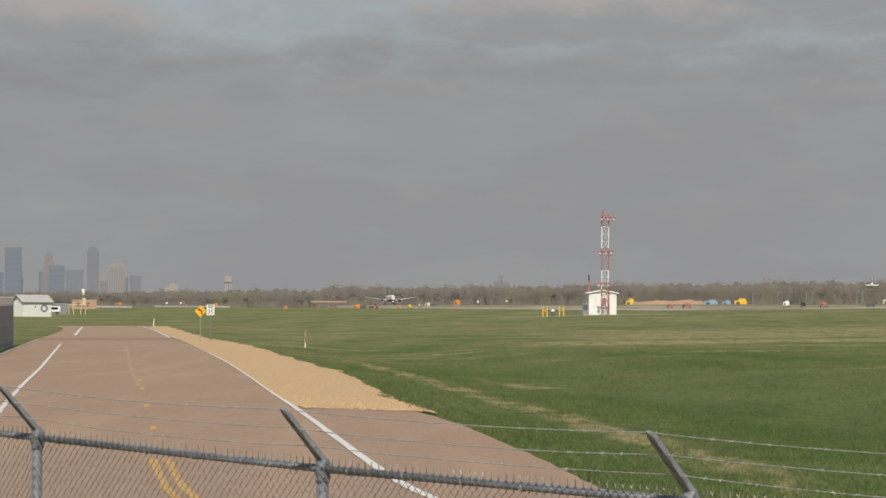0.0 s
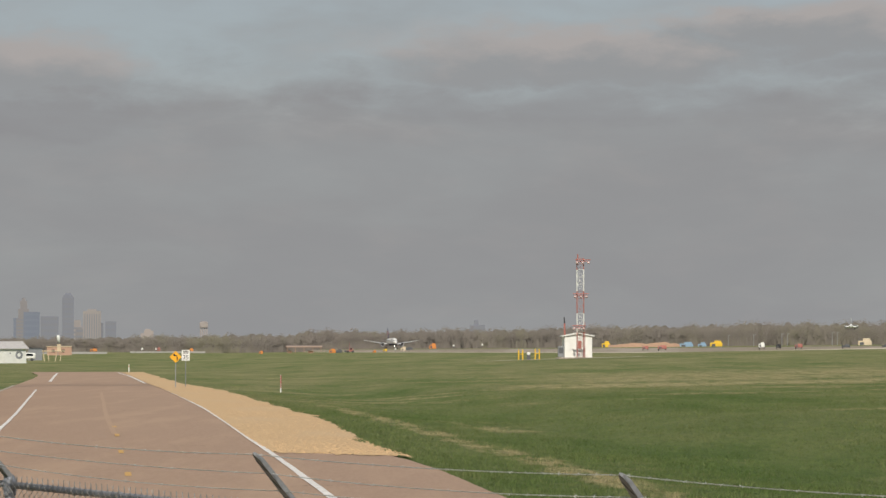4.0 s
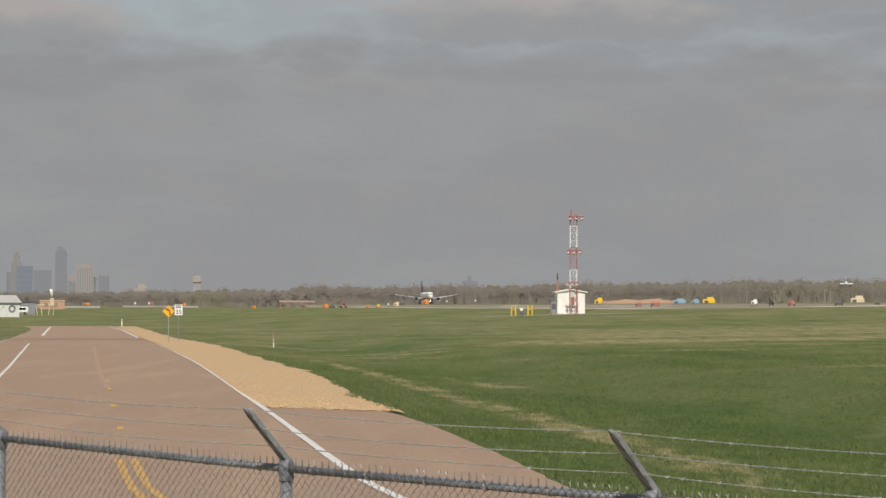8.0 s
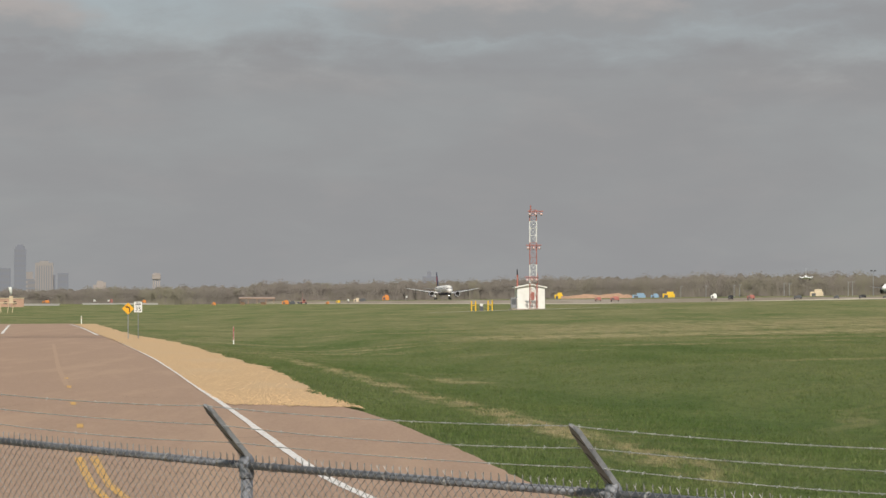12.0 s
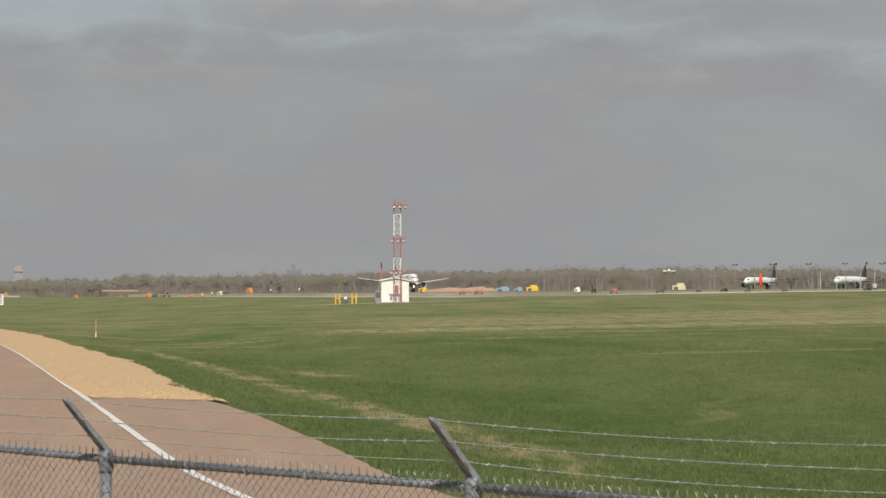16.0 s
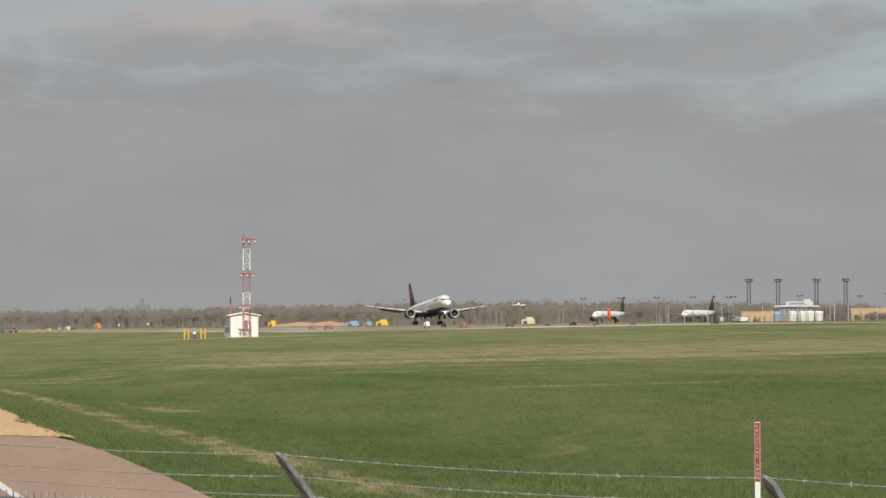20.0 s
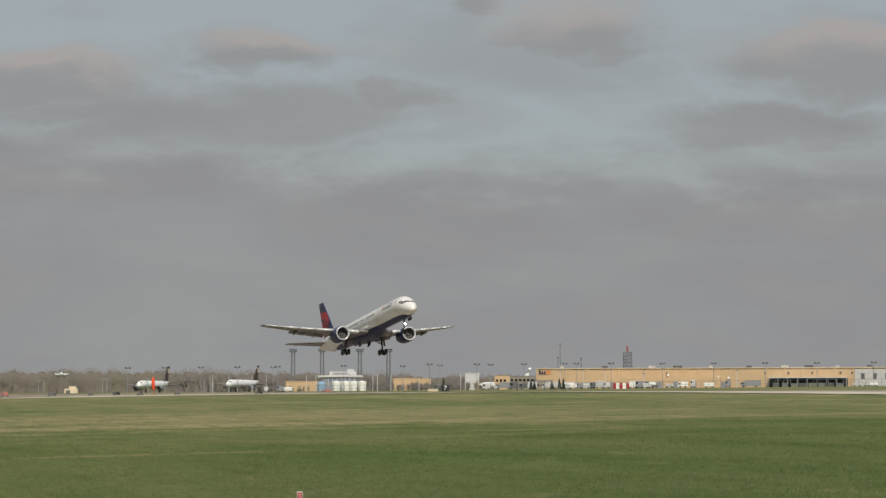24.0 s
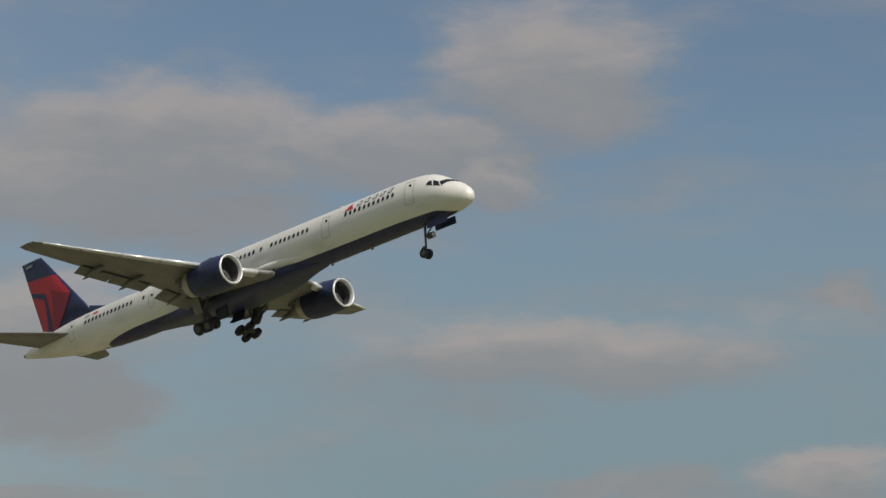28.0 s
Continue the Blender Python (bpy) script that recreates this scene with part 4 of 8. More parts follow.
def build_wing(plane, s):
    sec = airfoil(9, 0.115)
    rings = []
    for y in (0.9, 1.9, 3.4, 5.0, 6.9, 9.0, 11.5, 14.0, 16.5, 18.3, 18.9, 19.03):
        le, te, z = wing_at(y)
        c = te - le
        if y > 18.8:
            le, c = le + (y - 18.8) * 2.2, c - (y - 18.8) * 3.2
        th = 1.12 - 0.022 * y
        rings.append([Vector((NOSE_X - le - px * c, s * y, z + pz * c * th - 0.01 * c)) for px, pz in sec])
    wing = part("wing", loft(bmesh.new(), rings), AIR_GREY, plane, "light grey swept wing", True)
    # bright leading edge slats, let down a little
    for y0, y1 in ((3.3, 5.3), (7.3, 10.1), (10.2, 12.9), (13.0, 15.7), (15.8, 18.4)):
        rows = []
        for y in (y0, y1):
            le, te, z = wing_at(y)
            c = te - le
            k = 0.11
            row = []
            for px, pz in ((0.13, 0.052), (0.07, 0.044), (0.02, 0.026), (-0.008, 0.0), (0.005, -0.026), (0.07, -0.046), (0.055, -0.01), (0.09, 0.025)):
                row.append(Vector((NOSE_X - le - px * c + 0.035 * c, s * y, z + pz * c - 0.024 * c)))
            rows.append(row)
        part("slat", loft(bmesh.new(), rows), LIP, wing, "bright leading edge slat", True)
    # flaps, drooped for take-off
    for y0, y1 in ((2.2, 5.9), (7.4, 10.6), (10.7, 13.6)):
        rows = []
        for y in (y0, y1):
            le, te, z = wing_at(y)
            c = 1.45 if y0 < 6 else 1.15
            a = radians(16)
            row = []
            for px, pz in airfoil(5, 0.13):
                dx, dz = px * c, pz * c
                row.append(Vector((NOSE_X - te + 0.35 - dx * math.cos(a) - dz * math.sin(a), s * y, z - 0.10 - dx * math.sin(a) + dz * math.cos(a))))
            rows.append(row)
        part("flap", loft(bmesh.new(), rows), AIR_GREY, wing, "grey flap lowered for take-off", True)
        # the shade between wing and flap, put in as a dark strip
        rows = []
        for y in (y0, y1):
            le, te, z = wing_at(y)
            rows.append([Vector((NOSE_X - te + 0.55, s * y, z - 0.135)), Vector((NOSE_X - te + 0.22, s * y, z - 0.125)), Vector((NOSE_X - te + 0.22, s * y, z - 0.105)), Vector((NOSE_X - te + 0.55, s * y, z - 0.10))])
        part("flap_gap_shade", loft(bmesh.new(), rows), DARK, wing, "dark strip for the shade in the gap ahead of the flap")
    # flap track fairings
    for y, ln in ((4.4, 3.2), (9.2, 3.3), (12.6, 2.8)):
        le, te, z = wing_at(y)
        bm = bmesh.new()
        rings = []
        for f, r in ((0, 0.03), (0.12, 0.14), (0.35, 0.23), (0.6, 0.22), (0.85, 0.11), (1.0, 0.02)):
            x = NOSE_X - (te - ln * 0.62) - f * ln
            zz = z - 0.30 - 0.55 * max(0, f - 0.45)
            rings.append([Vector((x, s * y + 0.8 * r * math.cos(2 * math.pi * i / 10), zz + 1.25 * r * math.sin(2 * math.pi * i / 10))) for i in range(10)])
        part("flap_track_fairing", loft(bm, rings), AIR_GREY, wing, "", True)
    # aileron gap and tip lamp
    le, te, z = wing_at(18.9)
    bm = bmesh.new()
    box(bm, (NOSE_X - le - 0.35, s * 18.95, z), (0.5, 0.12, 0.1), None, 0.02)
    part("tip_lamp", bm, RED if s > 0 else GREY, wing)
    return wing


def build_engine(plane, s):
    x0, y0, z0 = NOSE_X - 20.55, s * 6.46, 2.38
    cowl = [(0.12, 1.18), (-0.05, 1.27), (-0.5, 1.36), (-1.3, 1.42), (-2.3, 1.42), (-3.2, 1.35), (-3.9, 1.24)]
    engine = part("engine", spun(bmesh.new(), [(d - 0.17, r) for d, r in cowl], (x0, y0, z0), 28), AIR_BLUE, plane, "navy turbofan with a bright lip", True)
    lip = [(-0.12, 1.275), (-0.03, 1.235), (0.0, 1.19), (-0.02, 1.13), (-0.12, 1.08), (-0.35, 1.04)]
    part("intake_lip", spun(bmesh.new(), [(d, r + (0.006 if r > 1.2 else 0)) for d, r in lip], (x0, y0, z0), 28), LIP, engine, "bright bare metal intake lip", True)
    part("intake_duct", spun(bmesh.new(), [(-0.35, 1.04), (-0.8, 1.06), (-1.25, 1.08)], (x0, y0, z0), 28), DARKGREY, engine, "", True)
    bm = bmesh.new()
    for i in range(22):
        a = 2 * math.pi * i / 22
        c, n = Vector((0, math.cos(a), math.sin(a))), Vector((0, -math.sin(a), math.cos(a)))
        p = Vector((x0 - 1.2, y0, z0))
        bm.faces.new([bm.verts.new(p + v) for v in (c * 0.3 - n * 0.06, c * 1.06 - n * 0.15 + Vector((0.03, 0, 0)), c * 1.06 + n * 0.15 - Vector((0.03, 0, 0)), c * 0.3 + n * 0.06)])
    part("fan_blades", bm, FAN, engine)
    bm = bmesh.new()
    spun(bm, [(-1.32, 1.08), (-1.33, 0.02)], (x0, y0, z0), 24)
    part("fan_backing", bm, FAN, engine)
    part("spinner", spun(bmesh.new(), [(-0.75, 0.01), (-0.85, 0.12), (-1.05, 0.25), (-1.25, 0.32)], (x0, y0, z0), 16), SPIN, engine, "", True)
    part("fan_nozzle", spun(bmesh.new(), [(-3.9, 1.235), (-4.5, 1.12), (-4.9, 1.02), (-4.88, 0.98), (-4.2, 1.0)], (x0, y0, z0), 24), CHROME, engine, "bare metal nozzle", True)
    part("core_nozzle", spun(bmesh.new(), [(-3.9, 0.82), (-5.2, 0.66), (-5.9, 0.5), (-5.88, 0.46), (-5.2, 0.42), (-6.4, 0.06)], (x0, y0, z0), 20), NOZZLE, engine, "", True)
    bm = bmesh.new()
    rings = []
    for d, zt, zb, w in ((1.2, 3.78, 3.60, 0.05), (2.2, 3.92, 3.45, 0.2), (3.4, 3.70, 3.1, 0.24), (5.0, 3.45, 2.75, 0.22), (6.6, 3.2, 2.9, 0.1)):
        x = x0 - d
        rings.append([Vector((x, y0 - w, zb)), Vector((x, y0 + w, zb)), Vector((x, y0 + w, zt)), Vector((x, y0 - w, zt))])
    part("pylon", loft(bm, rings), AIR_GREY, engine, "", False)
    return engine


def slab_wing(bm, stations, n=7, thick=0.1, upright=False):
    """A tail surface. stations: (out, leading, trailing, height)."""
    rings = []
    for out, le, te, z in stations:
        c = te - le
        rings.append([Vector((NOSE_X - le - px * c, (pz - 0.02 * math.sin(math.pi * px)) * c if upright else out, z if upright else z + pz * c)) for px, pz in airfoil(n, thick)])
    return loft(bm, rings)


def build_tail(plane):
    def fin_pt(f, g):
        """f up the fin, g back along its chord."""
        z = 6.1 + f * 7.45
        le, te = 44.3 + f * 7.1, 51.6 + f * 2.55
        return le, te, z
    fin = part("fin", slab_wing(bmesh.new(), [(0, *fin_pt(f, 0)[:2], fin_pt(f, 0)[2]) for f in (0, 0.25, 0.5, 0.75, 0.97, 1.0)], 8, 0.09, True), AIR_BLUE, plane, "navy tail fin", True)
    # fin root fillet
    bm = bmesh.new()
    rings = []
    for d, z, w in ((41.4, 6.5, 0.05), (43.2, 6.7, 0.13), (45.2, 7.25, 0.2), (46.6, 7.25, 0.25)):
        rings.append([Vector((NOSE_X - d, -w, 6.3)), Vector((NOSE_X - d, 0, z)), Vector((NOSE_X - d, w, 6.3))])
    part("fin_fillet", loft(bm, rings), AIR_BLUE, fin)

    def paint(corners, mat, name, lift):
        """A painted field on both faces of the fin; corners as shares of height and chord."""
        for s in (-1, 1):
            bm = bmesh.new()
            m = 8
            rows = []
            a, b, c, d = corners
            for i in range(m + 1):
                row = []
                for j in range(m + 1):
                    u, v = i / m, j / m
                    f = (a[0] * (1 - u) + b[0] * u) * (1 - v) + (d[0] * (1 - u) + c[0] * u) * v
                    g = (a[1] * (1 - u) + b[1] * u) * (1 - v) + (d[1] * (1 - u) + c[1] * u) * v
                    le, te, z = fin_pt(f, g)
                    ch = te - le
                    t = 0.09 * 5 * (0.2969 * math.sqrt(g) - 0.126 * g - 0.3516 * g * g + 0.2843 * g ** 3 - 0.1015 * g ** 4)
                    row.append(Vector((NOSE_X - le - g * ch, s * (t * ch * 0.96 + 0.012 + lift), z)))
                rows.append(row)
            loft(bm, rows, False)
            part(name, bm, mat, fin, "red painted field" if mat is AIR_RED else "")
    paint(((0.50, 0.98), (0.76, 0.98), (0.71, 0.04), (0.42, 0.06)), AIR_RED, "red_field", 0.0)
    paint(((0.02, 0.98), (0.50, 0.98), (0.42, 0.06), (0.02, 0.70)), AIR_RED, "red_field", 0.0)
    paint(((0.40, 0.08), (0.54, 0.42), (0.02, 0.83), (0.02, 0.70)), AIR_WINE, "deep_red_field", 0.01)
    paint(((0.54, 0.98), (0.60, 0.98), (0.52, 0.60), (0.45, 0.70)), AIR_BLUE, "navy_stripe", 0.02)
    paint(((0.45, 0.70), (0.52, 0.60), (0.02, 0.80), (0.02, 0.90)), AIR_BLUE, "navy_stripe", 0.02)
    for s in (-1, 1):
        rows = [[Vector((NOSE_X - 52.5 - dd, s * 0.17, z)) for dd in (0.0, 0.9)] for z in (12.95, 13.2)]
        part("fleet_bar", loft(bmesh.new(), rows, False), GREY, fin, "small pale painted bar")
    for s in (-1, 1):
        stab = part("tailplane", slab_wing(bmesh.new(), [(s * y, le, te, z) for y, le, te, z in ((0.6, 45.9, 51.4, 4.85), (1.4, 46.5, 51.5, 4.88), (4.5, 49.0, 52.5, 5.15), (7.3, 51.3, 53.3, 5.40), (7.6, 51.8, 53.3, 5.42))], 7, 0.1), AIR_GREY, plane, "light grey tailplane", True)
        le, te = 49.9, 52.4
        part("elevator_gap", box(bmesh.new(), (NOSE_X - 51.0, s * 4.2, 5.19), (0.05, 5.0, 0.012), Matrix.Rotation(s * 0.30, 3, "Z")), DARKGREY, stab)
    # tail skid
    bm = bmesh.new()
    rings = [[Vector((NOSE_X - d, w * math.cos(a), z - h * math.sin(a))) for a in [math.pi * i / 6 for i in range(7)]] for d, w, h, z in ((44.6, 0.05, 0.1, 3.1), (45.6, 0.18, 0.26, 3.16), (46.8, 0.2, 0.34, 3.34), (47.3, 0.1, 0.25, 3.44))]
    part("tail_skid", loft(bm, rings, False), AIR_WHITE, plane, "", True)


def wheel_mesh(r, w):
    bm = spun(bmesh.new(), [(-w / 2, r * 0.55), (-w / 2, r * 0.86), (-w * 0.32, r), (w * 0.32, r), (w / 2, r * 0.86), (w / 2, r * 0.55)], (0, 0, 0), 18, "y")
    tyre = finish("tyre", bm, DARK, True)
    bm = spun(bmesh.new(), [(-w * 0.42, 0.01), (-w * 0.40, r * 0.3), (-w * 0.5, r * 0.56), (w * 0.5, r * 0.56), (w * 0.40, r * 0.3), (w * 0.42, 0.01)], (0, 0, 0), 14, "y")
    return tyre, finish("hub", bm, DARKGREY, True)


LEGS = {}


def build_gear(plane):
    ng = part("nose_gear", rod(bmesh.new(), (NOSE_X - 5.2, 0, 2.8), (NOSE_X - 5.4, 0, 0.2), 0.11, 0.08, 10), GEAR, plane, "extended nose landing gear")
    part("drag_brace", rod(bmesh.new(), (NOSE_X - 3.9, 0, 2.7), (NOSE_X - 5.3, 0, 1.5), 0.06, 0.06, 8), GEAR, ng)
    part("torque_link", box(bmesh.new(), (NOSE_X - 5.58, 0, 0.6), (0.3, 0.12, 0.5), None, 0.02), DARKGREY, ng)
    part("axle", rod(bmesh.new(), (NOSE_X - 5.4, -0.35, 0.2), (NOSE_X - 5.4, 0.35, 0.2), 0.06), GREY, ng)
    tyre, hub = wheel_mesh(0.41, 0.28)
    for s in (-1, 1):
        shared("tyre", tyre, ng, pose(NOSE_X - 5.4, s * 0.26, 0.2))
        shared("hub", hub, ng, pose(NOSE_X - 5.4, s * 0.26, 0.2))
        part("gear_door", box(bmesh.new(), (NOSE_X - 3.5, s * 0.48, 2.2), (2.2, 0.04, 0.6), Matrix.Rotation(s * 0.12, 3, "X"), 0.015), AIR_BLUE, ng, "navy gear door hanging open")
    light = part("landing_light", spun(bmesh.new(), [(0.55, 0.25), (0.0, 0.24), (-0.12, 0.15), (-0.2, 0.02)], (NOSE_X - 4.95, 0, 1.5), 14), GEAR, ng, "landing light housing", True)
    part("lit_lens", spun(bmesh.new(), [(0.01, 0.01), (0.0, 0.235)], (NOSE_X - 4.95, 0, 1.5), 14), LAMP, light, "lit white lens")
    tyre, hub = wheel_mesh(0.53, 0.38)
    for s in (-1, 1):
        x, y = NOSE_X - 28.0, s * 3.66
        mg = part("main_gear", rod(bmesh.new(), (x + 0.1, s * 3.45, 2.7), (x, y, 0.05), 0.2, 0.14, 12), GEAR, plane, "extended main landing gear leg")
        LEGS[s] = mg
        part("side_brace", rod(bmesh.new(), (x, s * 1.9, 2.3), (x, s * 3.55, 1.45), 0.09, 0.08, 8), GEAR, mg)
        part("drag_brace", rod(bmesh.new(), (x + 1.5, s * 3.3, 2.6), (x, s * 3.6, 1.3), 0.08, 0.08, 8), GEAR, mg)
        part("leg_door", box(bmesh.new(), (x + 0.05, s * 4.0, 1.9), (0.95, 0.05, 1.45), Matrix.Rotation(s * 0.1, 3, "X"), 0.02), AIR_GREY, mg)
        part("belly_door", box(bmesh.new(), (x + 0.3, s * 0.9, 1.42), (1.5, 0.05, 0.85), Matrix.Rotation(s * -0.25, 3, "X"), 0.02), AIR_BLUE, plane, "navy belly door hanging open")
        part("wheel_well_door", box(bmesh.new(), (x - 0.9, s * 1.5, 1.6), (0.5, 0.9, 0.06), Matrix.Rotation(s * 0.8, 3, "X"), 0.015), DARK, plane)
        part("retract_jack", rod(bmesh.new(), (x - 0.5, s * 2.6, 2.4), (x - 0.1, s * 3.55, 1.7), 0.07, 0.06, 8), GEAR, mg)
        part("bogie_beam", box(bmesh.new(), (x, y, 0.02), (1.5, 0.2, 0.24), None, 0.05), DARKGREY, mg)
        for dx in (-0.58, 0.58):
            part("axle", rod(bmesh.new(), (x + dx, y - 0.5, 0.03), (x + dx, y + 0.5, 0.03), 0.08), GREY, mg)
            for t in (-1, 1):
                shared("tyre", tyre, mg, pose(x + dx, y + t * 0.43, 0.03))
                shared("hub", hub, mg, pose(x + dx, y + t * 0.43, 0.03))
    # wing root lamps and belly aerials
    for s in (-1, 1):
        part("wing_root_lamp", spun(bmesh.new(), [(0.03, 0.01), (0.03, 0.1), (-0.1, 0.1)], (NOSE_X - 20.1, s * 2.1, 2.86), 10), GLASS, plane)
    for d, z in ((11.0, 2.50), (15.5, 2.50)):
        part("aerial", box(bmesh.new(), (NOSE_X - d, 0, z - 0.14), (0.3, 0.03, 0.34), None, 0.01), GREY, plane)
    part("aerial", box(bmesh.new(), (NOSE_X - 14.0, 0, 6.66), (0.35, 0.03, 0.36), None, 0.01), AIR_WHITE, plane)


def build_airliner():
    plane = thing("airliner", "white twin-engine airliner with navy belly and red and navy tail", "airplane")
    body = build_fuselage(plane)
    build_cabin(plane, body)
    for s in (-1, 1):
        build_wing(plane, s)
        build_engine(plane, s)
    build_tail(plane)
    build_gear(plane)
    return plane


def fly_pose(x, y, z, heading, pitch, bank):
    """A pose with local x forward, y left, z up."""
    h, p, b = radians(heading), radians(pitch), radians(bank)
    f = Vector((math.sin(h) * math.cos(p), math.cos(h) * math.cos(p), math.sin(p)))
    l = Vector((-math.cos(h), math.sin(h), 0))
    u = f.cross(l)
    l, u = l * math.cos(b) + u * math.sin(b), u * math.cos(b) - l * math.sin(b)
    m = Matrix((f, l, u)).transposed().to_4x4()
    m.translation = (x, y, z)
    return m


airliner = build_airliner()

# ---------------------------------------------------------------- the boundary fence
FENCE_P = Vector((-0.72, 15.48, 0))     # a post
FENCE_D = Vector((0.668, -0.744, 0)).normalized()
SPAN = 2.93


def post_at(k):
    """Foot of a post; the spans are not quite even."""
    return FENCE_P + FENCE_D * (SPAN * k + {-1: -0.09, 0: -0.01, 1: -0.03, 2: -0.09}.get(k, -0.05))


def fence_top(k):
    return 1.585 - (0.02 if k > 0 else 0.06) * k


def build_fence():
    out = Vector((FENCE_D.y, -FENCE_D.x, 0)).normalized()
    if out.y > 0:
        out = -out                            # towards the viewer's side
    fence = thing("fence", "galvanised chain-link fence with three barbed wires on slanted arms", "fence")
    posts = range(-6, 7)
    turn = Matrix.Rotation(math.atan2(FENCE_D.y, FENCE_D.x), 4, "Z")
    tips = {}
    for k in posts:
        p = post_at(k)
        top = fence_top(k)
        base = height(p.x, p.y)
        bm = rod(bmesh.new(), (p.x, p.y, base - 0.1), (p.x, p.y, top - 0.02), 0.036, 0.036, 14)
        post = part("post", bm, GALV, fence, "round galvanised post", True)
        bm = bmesh.new()
        spun(bm, [(top - 0.10, 0.043), (top + 0.0, 0.045), (top + 0.03, 0.03), (top + 0.045, 0.01)], (p.x, p.y, 0), 14, "z")
        part("post_cap", bm, GALV, post, "", True)
        # arm: a pressed steel strip, folded along its length
        a = Vector((p.x, p.y, top + 0.01))
        b = a + out * 0.315 + Vector((0, 0, 0.325))
        tips[k] = (a, b)
        ax = (b - a).normalized()
        w = FENCE_D
        nrm = ax.cross(w).normalized()
        bm = bmesh.new()
        rings = []
        for f, hw in ((0.0, 0.031), (0.1, 0.031), (0.86, 0.026), (0.95, 0.018), (1.0, 0.007)):
            c = a + (b - a) * f
            rings.append([c - w * hw + nrm * (0.62 * hw), c - w * (hw - 0.004) - nrm * 0.010, c + w * (hw - 0.004) - nrm * 0.010, c + w * hw + nrm * (0.62 * hw),
                          c + w * (hw - 0.004) + nrm * (0.62 * hw), c + w * (hw - 0.007) - nrm * 0.006, c - w * (hw - 0.007) - nrm * 0.006, c - w * (hw - 0.004) + nrm * (0.62 * hw)])
        arm = part("arm", loft(bm, rings), ARM, post, "slanted pressed steel arm")
        # the slits that hold the strands
        for f in (0.24, 0.56, 0.88):
            p0, p1 = a + (b - a) * (f - 0.2) + w * 0.012, a + (b - a) * f - w * 0.016
            side_v = (p1 - p0).cross(nrm).normalized() * 0.0035
            bm = bmesh.new()
            rows = [[p0 - side_v - nrm * 0.0112, p0 + side_v - nrm * 0.0112], [p1 - side_v - nrm * 0.0112, p1 + side_v - nrm * 0.0112]]
            part("slit", loft(bm, rows, False), DARK, arm, "dark slit for a strand")
    # rails and mesh, span by span
    for k in list(posts)[:-1]:
        a, b = post_at(k), post_at(k + 1)
        za, zb = fence_top(k), fence_top(k + 1)
        part("rail", rod(bmesh.new(), (a.x, a.y, za - 0.03), (b.x, b.y, zb - 0.03), 0.023, 0.023, 12), GALV, fence, "round top rail", True)
        verts, faces = [], []

        def seg(p, q, r):
            i = len(verts)
            d = (q - p).normalized()
            u = d.cross(Vector((0.3, 0.5, 0.8))).normalized()
            v = d.cross(u)
            for c in (p, q):
                for w in range(3):
                    an = 2 * math.pi * w / 3
                    verts.append(c + u * (r * math.cos(an)) + v * (r * math.sin(an)))
            for w in range(3):
                faces.append((i + w, i + (w + 1) % 3, i + 3 + (w + 1) % 3, i + 3 + w))

        pitch = 0.0295
        n = int(SPAN / pitch)
        near = -2 <= k <= 4
        rng = random.Random(k + 50)
        for i in range(n):
            f0 = (i + 0.5) / n
            zt = za + (zb - za) * f0 + 0.004
            steps = 54 if near else 12
            prev = None
            for j in range(steps + 1):
                f = f0 + (0.5 if (i + j) % 2 else -0.5) / n
                z = zt - j * 0.0315 * (1 if near else 4.5)
                p = a + (b - a) * f
                bulge = 0.015 * math.exp(-((min(f, 1 - f) * SPAN) / 0.06) ** 2)
                q = Vector((p.x, p.y, z)) + out * ((0.004 if j % 2 else -0.004) + 0.027 + bulge)
                if prev is not None:
                    seg(prev, q, 0.0022)
                prev = q
            if i % 2:
                continue
            # twisted ends stand above the rail
            p = a + (b - a) * (f0 + (0.5 if i % 2 else -0.5) / n)
            q = Vector((p.x, p.y, zt)) + out * 0.027
            lean = FENCE_D * rng.uniform(-0.012, 0.018)
            seg(q, q + Vector((0, 0, 0.034)) + lean * 0.6, 0.0026)
            seg(q + FENCE_D * 0.006, q + Vector((0, 0, 0.026)) - lean, 0.0022)
        me = bpy.data.meshes.new("wire_mesh")
        me.from_pydata(verts, [], faces)
        me.materials.append(WIRE)
        ob = new("wire_mesh", me)
        ob.parent = fence
        tagged(ob, "woven diamond wire mesh")
        # tie wires round the rail
        for i in range(6):
            f = (i + 0.5) / 6
            p = a + (b - a) * f
            z = za + (zb - za) * f - 0.03
            bm = bmesh.new()
            rings = [[Vector((p.x, p.y, z)) + FENCE_D * e + out * 0.029 * math.cos(an) + Vector((0, 0, 0.029 * math.sin(an))) for an in [2 * math.pi * q / 8 for q in range(8)]] for e in (-0.007, 0.007)]
            part("tie", loft(bm, rings), WIRE, fence)
    # barbed strands
    for s, f in enumerate((0.30, 0.62, 0.97)):
        bm_v, bm_f = [], []
        rng = random.Random(7 + s)

        def bar(p, q, r):
            i = len(bm_v)
            d = (q - p).normalized()
            u = d.cross(Vector((0.2, 0.4, 0.9))).normalized()
            v = d.cross(u)
            for c in (p, q):
                for w in range(3):
                    an = 2 * math.pi * w / 3
                    bm_v.append(c + u * (r * math.cos(an)) + v * (r * math.sin(an)))
            for w in range(3):
                bm_f.append((i + w, i + (w + 1) % 3, i + 3 + (w + 1) % 3, i + 3 + w))

